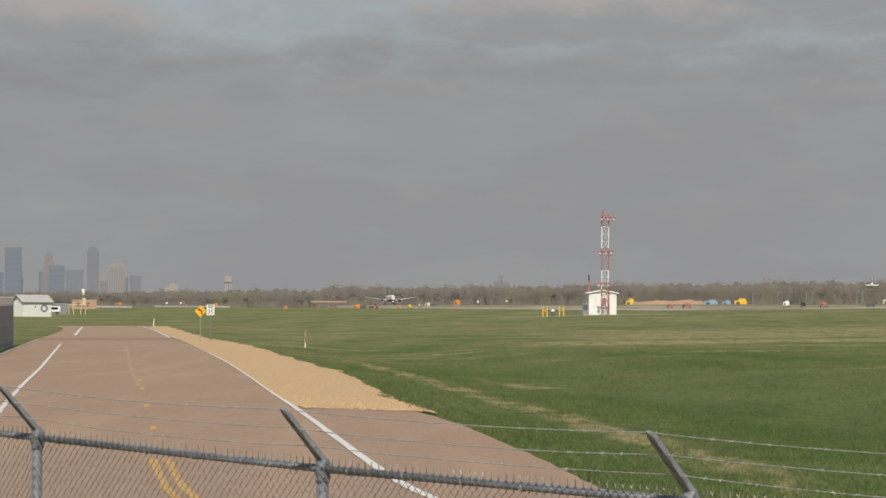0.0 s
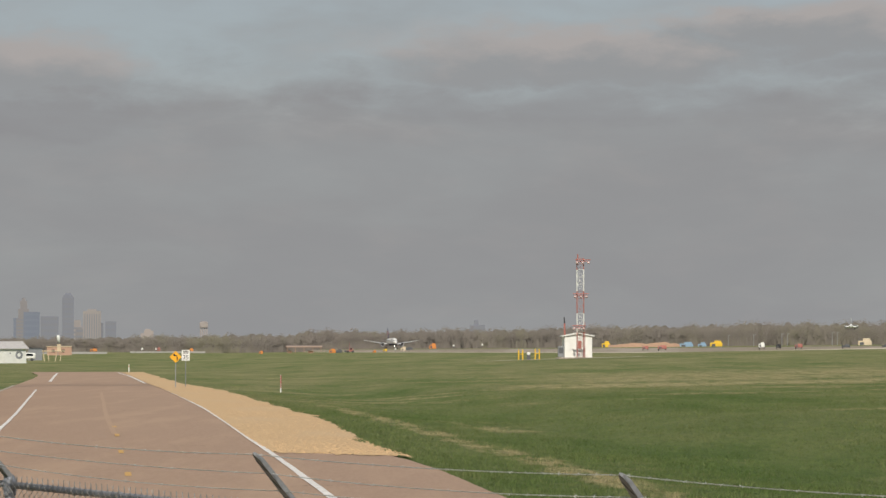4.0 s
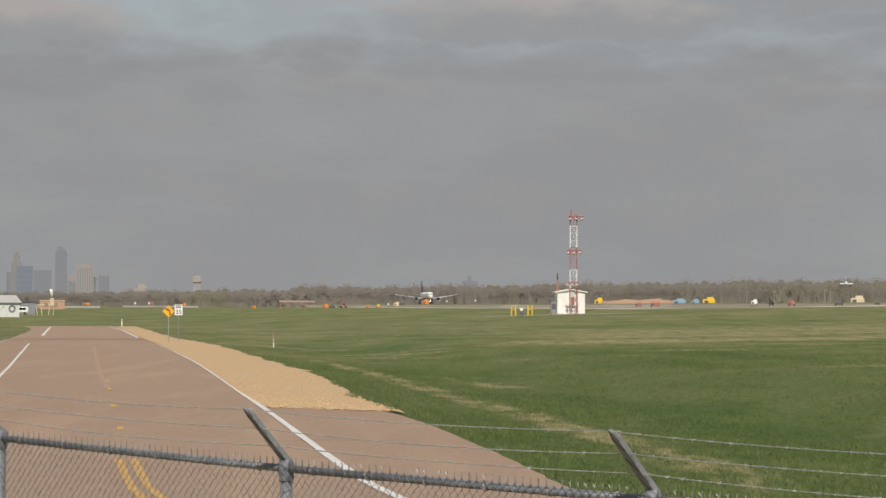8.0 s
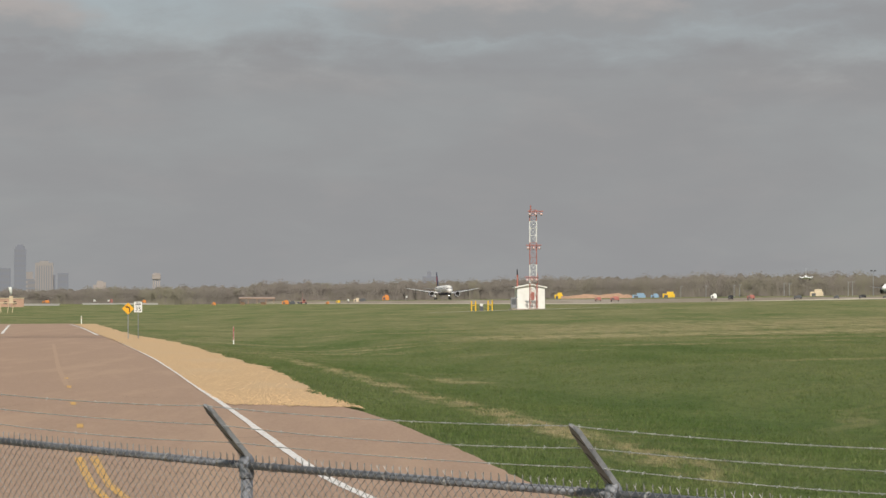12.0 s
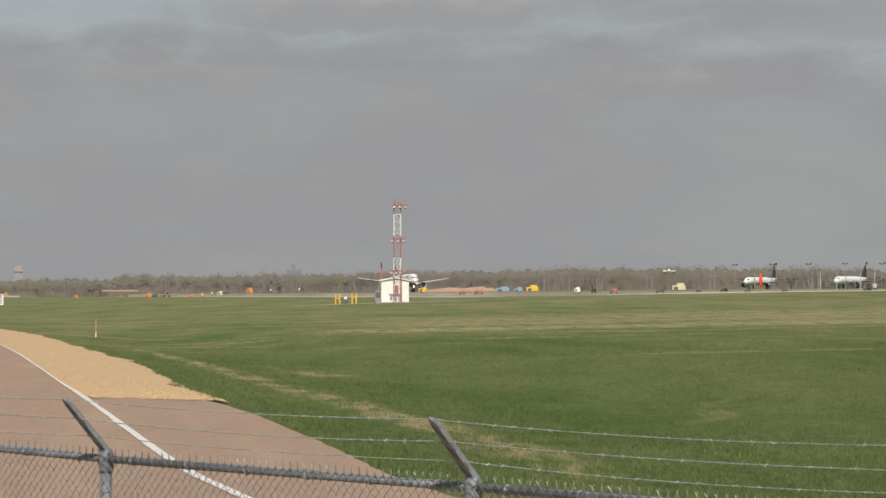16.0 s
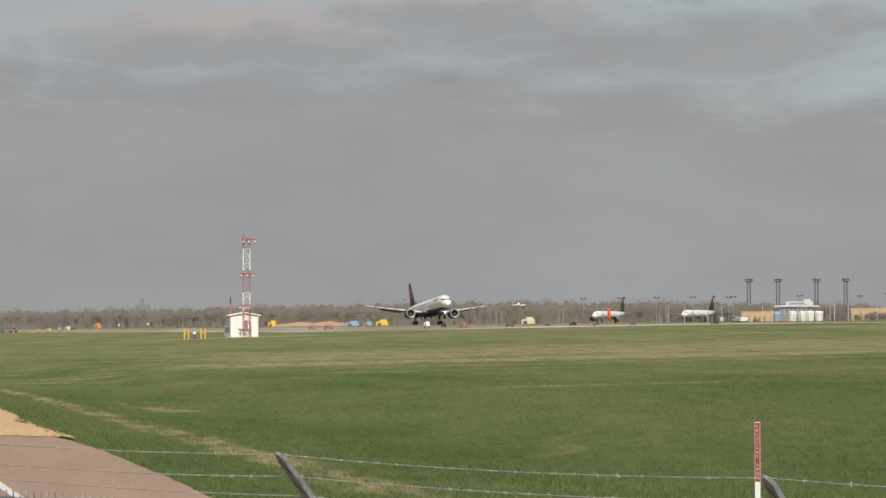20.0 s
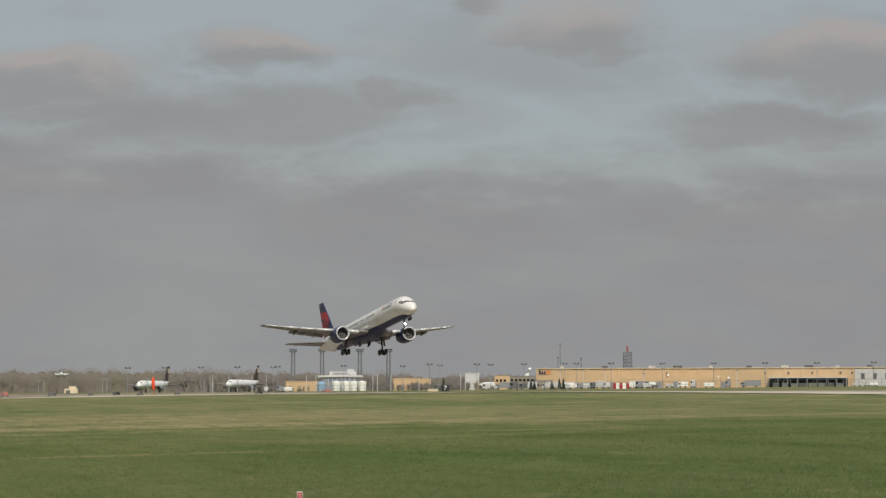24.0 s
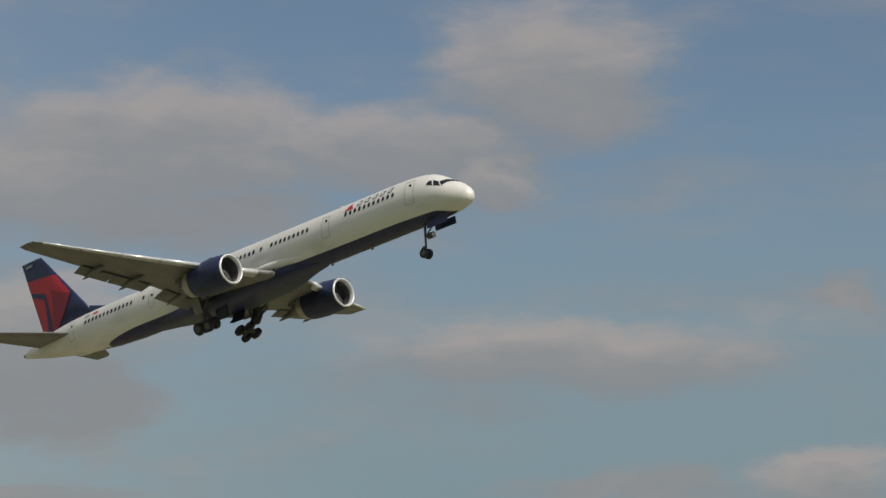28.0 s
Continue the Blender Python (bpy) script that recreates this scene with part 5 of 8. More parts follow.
        for k in list(posts)[:-1]:
            a = tips[k][0] + (tips[k][1] - tips[k][0]) * f
            b = tips[k + 1][0] + (tips[k + 1][1] - tips[k + 1][0]) * f
            m = 24
            sag = 0.018 + 0.012 * rng.random()
            pts = [a + (b - a) * (i / m) - Vector((0, 0, sag * 4 * (i / m) * (1 - i / m))) for i in range(m + 1)]
            for i, (p, q) in enumerate(zip(pts, pts[1:])):
                # two wires twisted round each other
                for turn_v in (1, -1):
                    wave = [p + (q - p) * (h / 6) + Vector((0, 0, 1)) * (0.0021 * turn_v * (1 if h % 2 else -1)) + out * (0.0014 * turn_v) for h in range(7)]
                    for c0, c1 in zip(wave, wave[1:]):
                        bar(c0, c1, 0.0018)
                c = p + (q - p) * rng.uniform(0.4, 0.6)
                for t in range(2):
                    v = Vector((rng.uniform(-1, 1), rng.uniform(-1, 1), rng.uniform(-1, 1))).normalized() * 0.011
                    bar(c - v, c + v, 0.0014)
                bar(c - FENCE_D * 0.008, c + FENCE_D * 0.008, 0.0031)
        me = bpy.data.meshes.new("barbed_wire")
        me.from_pydata(bm_v, [], bm_f)
        me.materials.append(STRAND)
        ob = new("barbed_wire", me)
        ob.parent = fence
        tagged(ob, "barbed wire strand")
    return fence


build_fence()


# ---------------------------------------------------------------- landing-aid mast, hut and bollards
def spot(bearing, distance, lift=0.0):
    p = polar(bearing, distance)
    return Vector((p.x, p.y, height(p.x, p.y) + lift))


def facing(bearing, distance, lift=0.0, turn=0.0):
    """A pose on the ground there, with local -y towards the viewer."""
    p = spot(bearing, distance, lift)
    return Matrix.Translation(p) @ Matrix.Rotation(radians(-bearing + turn), 4, "Z")


def build_mast():
    mast = thing("antenna_mast", "red and white banded lattice antenna mast", "mast", at=facing(3.50, 371.0))
    bands = [(0.0, 3.7, RED), (3.7, 6.3, WHITE), (6.3, 9.4, RED), (9.4, 12.4, WHITE), (12.4, 14.0, RED)]
    w = 0.47
    for z0, z1, mat in bands:
        sec = part("mast_section", rod(bmesh.new(), (-w, -w, z0), (-w, -w, z1), 0.072, 0.072, 8), mat, mast, "red lattice section" if mat is RED else "white lattice section")
        for x, y in ((w, -w), (w, w), (-w, w)):
            part("leg", rod(bmesh.new(), (x, y, z0), (x, y, z1), 0.072, 0.072, 8), mat, sec)
        n = max(1, round((z1 - z0) / 0.9))
        for i in range(n):
            a, b = z0 + (z1 - z0) * i / n, z0 + (z1 - z0) * (i + 1) / n
            for (x0, y0), (x1, y1) in (((-w, -w), (w, -w)), ((w, -w), (w, w)), ((w, w), (-w, w)), ((-w, w), (-w, -w))):
                p, q = ((x0, y0, a), (x1, y1, b)) if i % 2 else ((x1, y1, a), (x0, y0, b))
                part("brace", rod(bmesh.new(), p, q, 0.018, 0.018, 5), mat, sec)
                part("cross_bar", rod(bmesh.new(), (x0, y0, b), (x1, y1, b), 0.018, 0.018, 5), mat, sec)
    # three antenna arrays
    for z, x0, x1 in ((4.35, -1.15, 0.75), (8.8, -1.0, 1.15), (13.55, -0.75, 1.45)):
        arr = part("antenna_array", rod(bmesh.new(), (x0, -0.62, z + 0.22), (x1, -0.62, z + 0.22), 0.07, 0.07, 8), RED, mast, "red antenna array with pale reflectors")
        part("bracket", box(bmesh.new(), ((x0 + x1) / 2, -0.56, z - 0.02), (x1 - x0 - 0.3, 0.12, 0.08), None, 0.02), RED, arr)
        for k in range(3):
            bm = bmesh.new()
            spun(bm, [(-0.98, 0.02), (-0.95, 0.15), (-0.72, 0.2), (-0.7, 0.02)], (x0 + 0.3 + (x1 - x0 - 0.6) * k / 2, 0, z - 0.2), 12, "y")
            part("antenna_dish", bm, material("pale_pink_paint", (0.66, 0.50, 0.46), 0.6, 0, (0.58, 0.40, 0.36), 4, 0.6) if k == 0 and z < 5 else bpy.data.materials["pale_pink_paint"], arr, "pale reflector", True)
    part("top_lamp", rod(bmesh.new(), (-0.35, -0.3, 14.0), (-0.35, -0.3, 14.6), 0.1, 0.08, 8), RED, mast)
    part("ladder", box(bmesh.new(), (0.62, -0.3, 2.6), (0.08, 0.4, 5.0), None, 0.01), RED, mast)
    part("cable_box", box(bmesh.new(), (-0.1, -0.62, 1.9), (0.5, 0.3, 1.1), None, 0.03), RED, mast)
    part("footing", box(bmesh.new(), (0, 0, 0.05), (1.6, 1.6, 0.3), None, 0.03), CONCRETE, mast)


def build_hut():
    hut = thing("equipment_hut", "small white equipment hut with a low gabled roof", "hut", at=facing(3.425, 376.0, 0, 5))
    w, d, h = 3.9, 4.2, 3.05
    for nm, c, s in (("wall", (0, -d / 2, h / 2), (w, 0.15, h)), ("wall", (0, d / 2, h / 2), (w, 0.15, h)), ("wall", (-w / 2 + 0.075, 0, h / 2), (0.15, d - 0.16, h)), ("wall", (w / 2 - 0.075, 0, h / 2), (0.15, d - 0.16, h))):
        part(nm, box(bmesh.new(), c, s, None, 0.01), WHITE, hut)
    bm = bmesh.new()
    for s in (-1, 1):
        pts = [(s * (w / 2 + 0.35), -d / 2 - 0.3, h), (0, -d / 2 - 0.3, h + 0.42), (0, d / 2 + 0.3, h + 0.42), (s * (w / 2 + 0.35), d / 2 + 0.3, h)]
        vs = [bm.verts.new(p) for p in pts] + [bm.verts.new((p[0], p[1], p[2] + 0.16)) for p in pts]
        for f in ((0, 1, 2, 3), (4, 5, 6, 7), (0, 1, 5, 4), (1, 2, 6, 5), (2, 3, 7, 6), (3, 0, 4, 7)):
            bm.faces.new([vs[i] for i in f])
    part("roof", bm, WHITE, hut, "white roof with deep eaves")
    gab = bmesh.new()
    gab.faces.new([gab.verts.new(p) for p in ((-w / 2, -d / 2 - 0.02, h), (w / 2, -d / 2 - 0.02, h), (0, -d / 2 - 0.02, h + 0.40))])
    part("gable", gab, WHITE, hut)
    door = part("door", box(bmesh.new(), (0.55, -d / 2 - 0.09, 1.03), (0.92, 0.05, 2.06), None, 0.01), WHITE, hut, "white steel door")
    part("handle", box(bmesh.new(), (0.2, -d / 2 - 0.14, 1.02), (0.05, 0.06, 0.16), None, 0.01), DARKGREY, door)
    ac = part("cooling_unit", box(bmesh.new(), (-w / 2 - 0.42, -0.9, 0.95), (0.8, 1.0, 1.5), None, 0.03), GREY, hut, "grey cooling unit on the side")
    part("grille", box(bmesh.new(), (-w / 2 - 0.42, -1.41, 1.1), (0.6, 0.03, 0.8), None, 0.01), DARKGREY, ac)
    part("slab", box(bmesh.new(), (0, 0, 0.02), (w + 1.6, d + 1.6, 0.2), None, 0.02), CONCRETE, hut, "pale concrete slab")
    pole = part("whip_mast", rod(bmesh.new(), (-w / 2 + 0.15, -0.5, h), (-w / 2 + 0.15, -0.5, h + 1.9), 0.14, 0.12, 8), RED, hut, "red stub mast with a dark top")
    part("mast_top", rod(bmesh.new(), (-w / 2 + 0.15, -0.5, h + 1.9), (-w / 2 + 0.1, -0.5, h + 2.75), 0.1, 0.06, 8), DARK, pole)


def build_bollards():
    group = "yellow bollards by the hut"
    first = None
    top, gap = 1.42, 0.58
    for b in (2.21, 2.567):
        if first is None:
            first = thing("bollard_frame", "two yellow steel bollards joined by a crossbar", "bollard", group, facing(b, 374.0))
            for x in (-gap / 2, gap / 2):
                post = part("tube", rod(bmesh.new(), (x, 0, -0.1), (x, 0, top), 0.095, 0.095, 12), YELLOW, first)
                part("cap", spun(bmesh.new(), [(top, 0.095), (top + 0.04, 0.07), (top + 0.06, 0.01)], (x, 0, 0), 12, "z"), YELLOW, post, "", True)
            part("crossbar", rod(bmesh.new(), (-gap / 2, 0, 0.85), (gap / 2, 0, 0.85), 0.05, 0.05, 8), YELLOW, first)
        else:
            copy_thing(first, facing(b, 374.0))
    meter = thing("service_meter", "small grey service meter between yellow bollards", "meter", at=facing(2.38, 375.0))
    part("pedestal", box(bmesh.new(), (0, 0, 0.35), (0.5, 0.4, 0.7), None, 0.03), DARKGREY, meter)
    part("head", box(bmesh.new(), (0, -0.05, 0.85), (0.45, 0.35, 0.4), None, 0.08), WHITE, meter)
    pad = bmesh.new()
    rows = []
    for i in range(9):
        f = i / 8
        x0, w = 8 + 26 * f, 0.8 + 2.5 * math.sin(math.pi * f)
        rows.append([Vector((x, y, height(x, y) + 0.03)) for x, y in ((x0, 372 - w), (x0, 373 + w))])
    loft(pad, rows, False)
    tagged(new("gravel_pad", finish("gravel_pad", pad, CONCRETE)), "pale gravel pad round the hut", "gravel", kind="structure")


build_mast()
build_hut()
build_bollards()


# ---------------------------------------------------------------- signs and marker posts
def letters(text, size, mat, parent, m, name="lettering", label=""):
    cu = bpy.data.curves.new("text", "FONT")
    cu.body, cu.size, cu.align_x, cu.align_y, cu.extrude = text, size, "CENTER", "CENTER", 0.002
    tmp = bpy.data.objects.new("text", cu)
    me = bpy.data.meshes.new_from_object(tmp)
    bpy.data.objects.remove(tmp)
    me.materials.append(mat)
    return shared(name, me, parent, m, label)


SIGN_RED = material("sign_red", (0.34, 0.016, 0.022), 0.5, 0, (0.28, 0.022, 0.024), 6, 0.5)
SIGN_WHITE = material("sign_white", (0.8, 0.8, 0.76), 0.5, 0, (0.68, 0.67, 0.62), 5, 0.5)
SIGN_YELLOW = material("sign_yellow", (0.85, 0.42, 0.02), 0.5, 0, (0.75, 0.36, 0.02), 3, 0.5)
SIGN_BLACK = material("sign_black", (0.015, 0.015, 0.015), 0.5)


def build_marker(bearing, distance, group):
    m = thing("marker_post", "white marker post with a red plate reading CRITICAL AREA", "sign", group, facing(bearing, distance))
    h, w = 1.185, 0.08
    part("stake", box(bmesh.new(), (0, 0, h / 2 - 0.15), (w, 0.022, h + 0.3), None, 0.004), SIGN_WHITE, m, "white flexible stake")
    z0, z1 = 0.31, h - 0.012
    plate = part("plate", box(bmesh.new(), (0, -0.0135, (z0 + z1) / 2), (w - 0.014, 0.005, z1 - z0), None, 0.0), SIGN_RED, m, "red plate")
    text = "CRITICAL AREA"
    step = (z1 - z0 - 0.04) / len(text)
    for i, ch in enumerate(text):
        if ch != " ":
            letters(ch, step * 0.9, SIGN_WHITE, plate, pose(0, -0.0185, z1 - 0.02 - step * (i + 0.5), 90, 0, 0), "letter")


build_marker(14.54, 39.3, "critical area marker posts")
build_marker(-2.975, 181.0, "critical area marker posts")


def build_signs():
    s = thing("speed_limit_sign", "white speed limit sign reading 35 on a steel post", "road sign", at=facing(-5.02, 181.0))
    part("post", box(bmesh.new(), (0, 0.03, 1.2), (0.05, 0.03, 2.6), None, 0.005), GALV, s)
    pl = part("plate", box(bmesh.new(), (0, 0, 2.22), (0.54, 0.008, 0.72), None, 0.0), SIGN_WHITE, s, "white rectangular plate")
    letters("35", 0.42, SIGN_BLACK, pl, pose(0, -0.008, 2.07, 90, 0, 0), "numerals", "black numerals 35")
    for k in range(2):
        part("word_bar", box(bmesh.new(), (0, -0.007, 2.49 - 0.11 * k), (0.36, 0.004, 0.06)), SIGN_BLACK, pl, "black bar of small writing")
    c = thing("curve_sign", "orange-yellow diamond sign with a black curve arrow", "road sign", at=facing(-5.235, 176.0))
    part("post", box(bmesh.new(), (0, 0.03, 1.1), (0.06, 0.03, 2.4), None, 0.005), GREY, c, "grey post")
    d = bmesh.new()
    box(d, (0, 0, 0), (0.56, 0.01, 0.56))
    bmesh.ops.transform(d, matrix=pose(0, 0, 2.1, 0, 45, 0), verts=d.verts)
    pl = part("plate", d, SIGN_YELLOW, c, "diamond plate")
    a = bmesh.new()
    pts = [(0.1, 1.86), (0.1, 2.08), (0.06, 2.17), (-0.08, 2.22)]
    rows = []
    for i, (x, z) in enumerate(pts):
        nx, nz = (0.035, 0) if i < 2 else (0.03, 0.03) if i == 2 else (0.0, 0.04)
        rows.append([Vector((x - nx, -0.009, z - nz)), Vector((x + nx, -0.009, z + nz))])
    loft(a, rows, False)
    a.faces.new([a.verts.new(p) for p in ((-0.06, -0.009, 2.31), (-0.06, -0.009, 2.12), (-0.2, -0.009, 2.23))])
    part("arrow", a, SIGN_BLACK, pl, "black curve arrow")
    p = thing("white_stake", "thin white stake in the grass", "post", at=facing(-6.23, 330.0))
    part("stake", box(bmesh.new(), (0, 0, 0.45), (0.12, 0.08, 0.95), None, 0.01), WHITE, p)
    part("band", box(bmesh.new(), (0, -0.005, 0.72), (0.126, 0.08, 0.1), None, 0.0), ORANGE, p)


build_signs()


# ---------------------------------------------------------------- slatted fence by the road, hut, tank and sheds behind it
SLAT = material("grey_slat", (0.42, 0.385, 0.375), 0.75, 0, (0.33, 0.30, 0.295), 2.5, 0.7, (1, 1, 0.25), 0, 30, (0.47, 0.43, 0.42), 0.3)


def build_slat_fence():
    fence = thing("slatted_fence", "tall grey slatted security fence with barbed wire on top", "fence")
    a, b = Vector((-11.2, 44.0, 0)), Vector((-26.0, 160.0, 0))
    n = 39
    d = (b - a) / n
    u = d.normalized()
    out = Vector((u.y, -u.x, 0))
    for i in range(n + 1):
        p = a + d * i
        g = height(p.x, p.y)
        tp = 2.42 + 0.003 * (p.y - 110)
        gate = i == 31
        post = part("post", rod(bmesh.new(), (p.x, p.y, g - 0.1), (p.x, p.y, g + (tp + 0.5 if gate else tp)), 0.11 if gate else 0.045, 0.11 if gate else 0.045, 8), GREY, fence, "thick gate post" if gate else "")
        q = p + Vector((0, 0, g + tp))
        part("arm", rod(bmesh.new(), q, q + out * 0.28 + Vector((0, 0, 0.3)), 0.016, 0.011, 6), GREY, post)
        if i == n:
            break
        bm_v, bm_f = [], []
        k = 18
        for j in range(k):
            f0, f1 = (j + 0.08) / k, (j + 0.92) / k
            c0, c1 = p + d * f0, p + d * f1
            off = out * (0.012 if j % 2 else 0.03)
            g0, g1 = height(c0.x, c0.y), height(c1.x, c1.y)
            base = len(bm_v)
            for dd in (Vector((0, 0, 0)), out * -0.012):
                bm_v += [c0 + off + dd + Vector((0, 0, g0 + 0.05)), c1 + off + dd + Vector((0, 0, g1 + 0.05)), c1 + off + dd + Vector((0, 0, g1 + tp - 0.06)), c0 + off + dd + Vector((0, 0, g0 + tp - 0.06))]
            for f in ((0, 1, 2, 3), (7, 6, 5, 4), (0, 1, 5, 4), (1, 2, 6, 5), (2, 3, 7, 6), (3, 0, 4, 7)):
                bm_f.append(tuple(base + x for x in f))
        me = bpy.data.meshes.new("slat_panel")
        me.from_pydata(bm_v, [], bm_f)
        me.materials.append(SLAT)
        ob = new("slat_panel", me)
        ob.parent = fence
        q1 = a + d * (i + 1)
        g1 = height(q1.x, q1.y)
        for hgt in (0.35, 1.3, tp - 0.04):
            part("rail", rod(bmesh.new(), (p.x + out.x * 0.05, p.y + out.y * 0.05, g + hgt), (q1.x + out.x * 0.05, q1.y + out.y * 0.05, g1 + hgt), 0.022, 0.022, 6), SLAT, fence)
        for w in (0.1, 0.55, 1.0):
            o = out * 0.28 * w + Vector((0, 0, tp + 0.3 * w))
            part("barbed_wire", rod(bmesh.new(), p + o + Vector((0, 0, g)), q1 + o + Vector((0, 0, g1)), 0.006, 0.006, 3, False), WIRE, fence)


build_slat_fence()

CREAM = material("cream_paint", (0.62, 0.50, 0.33), 0.6, 0, (0.5, 0.4, 0.26), 0.4, 0.6, (1, 1, 0.2), 0, 30, (0.66, 0.56, 0.4), 0.15)
SHINGLE = material("pale_shingle", (0.46, 0.44, 0.42), 0.85, 0, (0.36, 0.345, 0.33), 2, 0.6)


def gabled(name, label, category, m, w, d, h, rise, wall_mat, roof_mat, over=0.4, group=""):
    """A gabled shed with its ridge along local x; the front is at -y."""
    g = thing(name, label, category, group, m)
    for c, s in (((0, -d / 2, h / 2), (w, 0.16, h)), ((0, d / 2, h / 2), (w, 0.16, h)), ((-w / 2 + 0.08, 0, h / 2), (0.16, d - 0.17, h)), ((w / 2 - 0.08, 0, h / 2), (0.16, d - 0.17, h))):
        part("wall", box(bmesh.new(), c, s), wall_mat, g)
    for s in (-1, 1):
        bm = bmesh.new()
        bm.faces.new([bm.verts.new(p) for p in ((s * w / 2, -d / 2, h), (s * w / 2, d / 2, h), (s * w / 2, 0, h + rise))])
        part("gable", bm, wall_mat, g)
        bm = bmesh.new()
        k = (d / 2 + over) / (d / 2)
        pts = [(-w / 2 - over, s * d / 2 * k, h - rise * (k - 1)), (w / 2 + over, s * d / 2 * k, h - rise * (k - 1)), (w / 2 + over, 0, h + rise), (-w / 2 - over, 0, h + rise)]
        vs = [bm.verts.new(p) for p in pts] + [bm.verts.new((x, y, z + 0.14)) for x, y, z in pts]
        for f in ((0, 1, 2, 3), (4, 5, 6, 7), (0, 1, 5, 4), (1, 2, 6, 5), (2, 3, 7, 6), (3, 0, 4, 7)):
            bm.faces.new([vs[i] for i in f])
        part("roof", bm, roof_mat, g, "pale sloping roof")
    return g


def build_left_yard():
    shed = gabled("white_shed", "white shed with a pale shingle roof at the field's edge", "shed", facing(-8.82, 560.0, 0, 28), 6.6, 4.6, 3.2, 1.25, WHITE, SHINGLE, 0.45)
    part("vent_disc", spun(bmesh.new(), [(-2.36, 0.05), (-2.4, 0.8), (-2.36, 0.9), (-2.31, 0.9)], (1.6, 0, 1.75), 18, "y"), GREY, shed, "round grey louvre")
    door = part("door", box(bmesh.new(), (-1.4, -2.41, 1.05), (1.0, 0.06, 2.1)), WHITE, shed)
    part("lamp", box(bmesh.new(), (-0.5, -2.45, 2.1), (0.18, 0.15, 0.28), None, 0.02), DARKGREY, door)

    tank = thing("storage_tank", "cream storage tank with a low domed roof", "tank", at=facing(-10.2, 600.0))
    part("shell", spun(bmesh.new(), [(-0.2, 3.85), (6.3, 3.85)], (0, 0, 0), 36, "z"), CREAM, tank, "", True)
    part("dome", spun(bmesh.new(), [(6.3, 3.9), (6.75, 3.1), (7.15, 1.6), (7.25, 0.05)], (0, 0, 0), 36, "z"), CREAM, tank, "", True)
    for z in (2.0, 4.1):
        part("seam", spun(bmesh.new(), [(z, 3.87), (z + 0.1, 3.88), (z + 0.2, 3.87)], (0, 0, 0), 36, "z"), CREAM, tank, "", True)
    part("ladder", box(bmesh.new(), (3.4, -2.1, 3.2), (0.5, 0.1, 6.4)), GREY, tank)

    hall = thing("long_white_building", "long low white building with a flat roof", "building", at=facing(-11.1, 640.0))
    part("wall", box(bmesh.new(), (0, 0, 1.9), (11.5, 8, 4.0)), WHITE, hall)
    part("roof", box(bmesh.new(), (0, 0, 4.05), (12.0, 8.6, 0.3), None, 0.03), SHINGLE, hall)
    for k in range(3):
        part("window", box(bmesh.new(), (-3.6 + 3.4 * k, -4.02, 2.2), (1.4, 0.06, 0.9)), GLASS, hall)
    part("door", box(bmesh.new(), (4.6, -4.02, 1.1), (1.0, 0.06, 2.2)), GREY, hall)

    low = thing("brown_shed", "low brown flat-roofed shed", "shed", at=facing(-9.33, 690.0))
    part("wall", box(bmesh.new(), (0, 0, 1.8), (6.5, 5, 4.2)), material("brown_wall", (0.26, 0.21, 0.17), 0.8, 0, (0.2, 0.165, 0.14), 1, 0.6), low)
    part("roof", box(bmesh.new(), (0, 0, 4.0), (6.9, 5.4, 0.25), None, 0.03), SHINGLE, low)

    lamp = thing("yard_lamp", "tall yard lamp with a white globe", "lamp", at=facing(-11.27, 320.0))
    part("pole", rod(bmesh.new(), (0, 0, 0), (0, 0, 5.6), 0.09, 0.06, 8), GREY, lamp)
    part("globe", spun(bmesh.new(), [(5.35, 0.02), (5.45, 0.2), (5.65, 0.26), (5.85, 0.18), (5.92, 0.02)], (0.15, 0, 0), 12, "z"), WHITE, lamp, "", True)

    brick = thing("brick_hut", "pinkish brick hut with a flat pale roof", "building", at=facing(-7.71, 900.0))
    part("wall", box(bmesh.new(), (0, 0, 1.3), (8.2, 6, 3.0)), material("pink_brick", (0.5, 0.32, 0.23), 0.85, 0, (0.44, 0.28, 0.2), 0.3, 0.6), brick)
    part("roof", box(bmesh.new(), (0, 0, 2.92), (8.6, 6.4, 0.25), None, 0.03), CREAM, brick)
    for k in range(2):
        part("window", box(bmesh.new(), (-2 + 3.2 * k, -3.02, 1.4), (1.1, 0.06, 0.9)), GLASS, brick)
    sock = thing("white_windsock", "limp white windsock on a short pole", "windsock", at=facing(-7.74, 860.0))
    part("pole", rod(bmesh.new(), (0, 0, 0), (0, 0, 6.0), 0.1, 0.07, 8), GREY, sock)
    bm = bmesh.new()
    loft(bm, [[Vector((0.35 * f + r * math.cos(a), r * math.sin(a), 6.0 - 2.4 * f + 0.6)) for a in [2 * math.pi * i / 8 for i in range(8)]] for f, r in ((0, 0.45), (0.3, 0.55), (0.7, 0.4), (1, 0.2))])
    part("sock", bm, WHITE, sock, "", True)

    stand = thing("wooden_stand", "pale timber stand on four legs", "stand", at=facing(-7.86, 640.0))
    for x in (-2.0, -0.9, 0.9, 2.0):
        part("leg", box(bmesh.new(), (x, 0, 1.1), (0.18, 0.2, 2.4), Matrix.Rotation(0.12 * (1 if x > 0 else -1), 3, "Y")), CREAM, stand)
    part("deck", box(bmesh.new(), (0.3, 0, 2.35), (5.4, 1.4, 0.25), None, 0.02), CREAM, stand)
    part("post", box(bmesh.new(), (1.6, 0, 3.2), (0.9, 0.3, 1.6), None, 0.03), CREAM, stand)

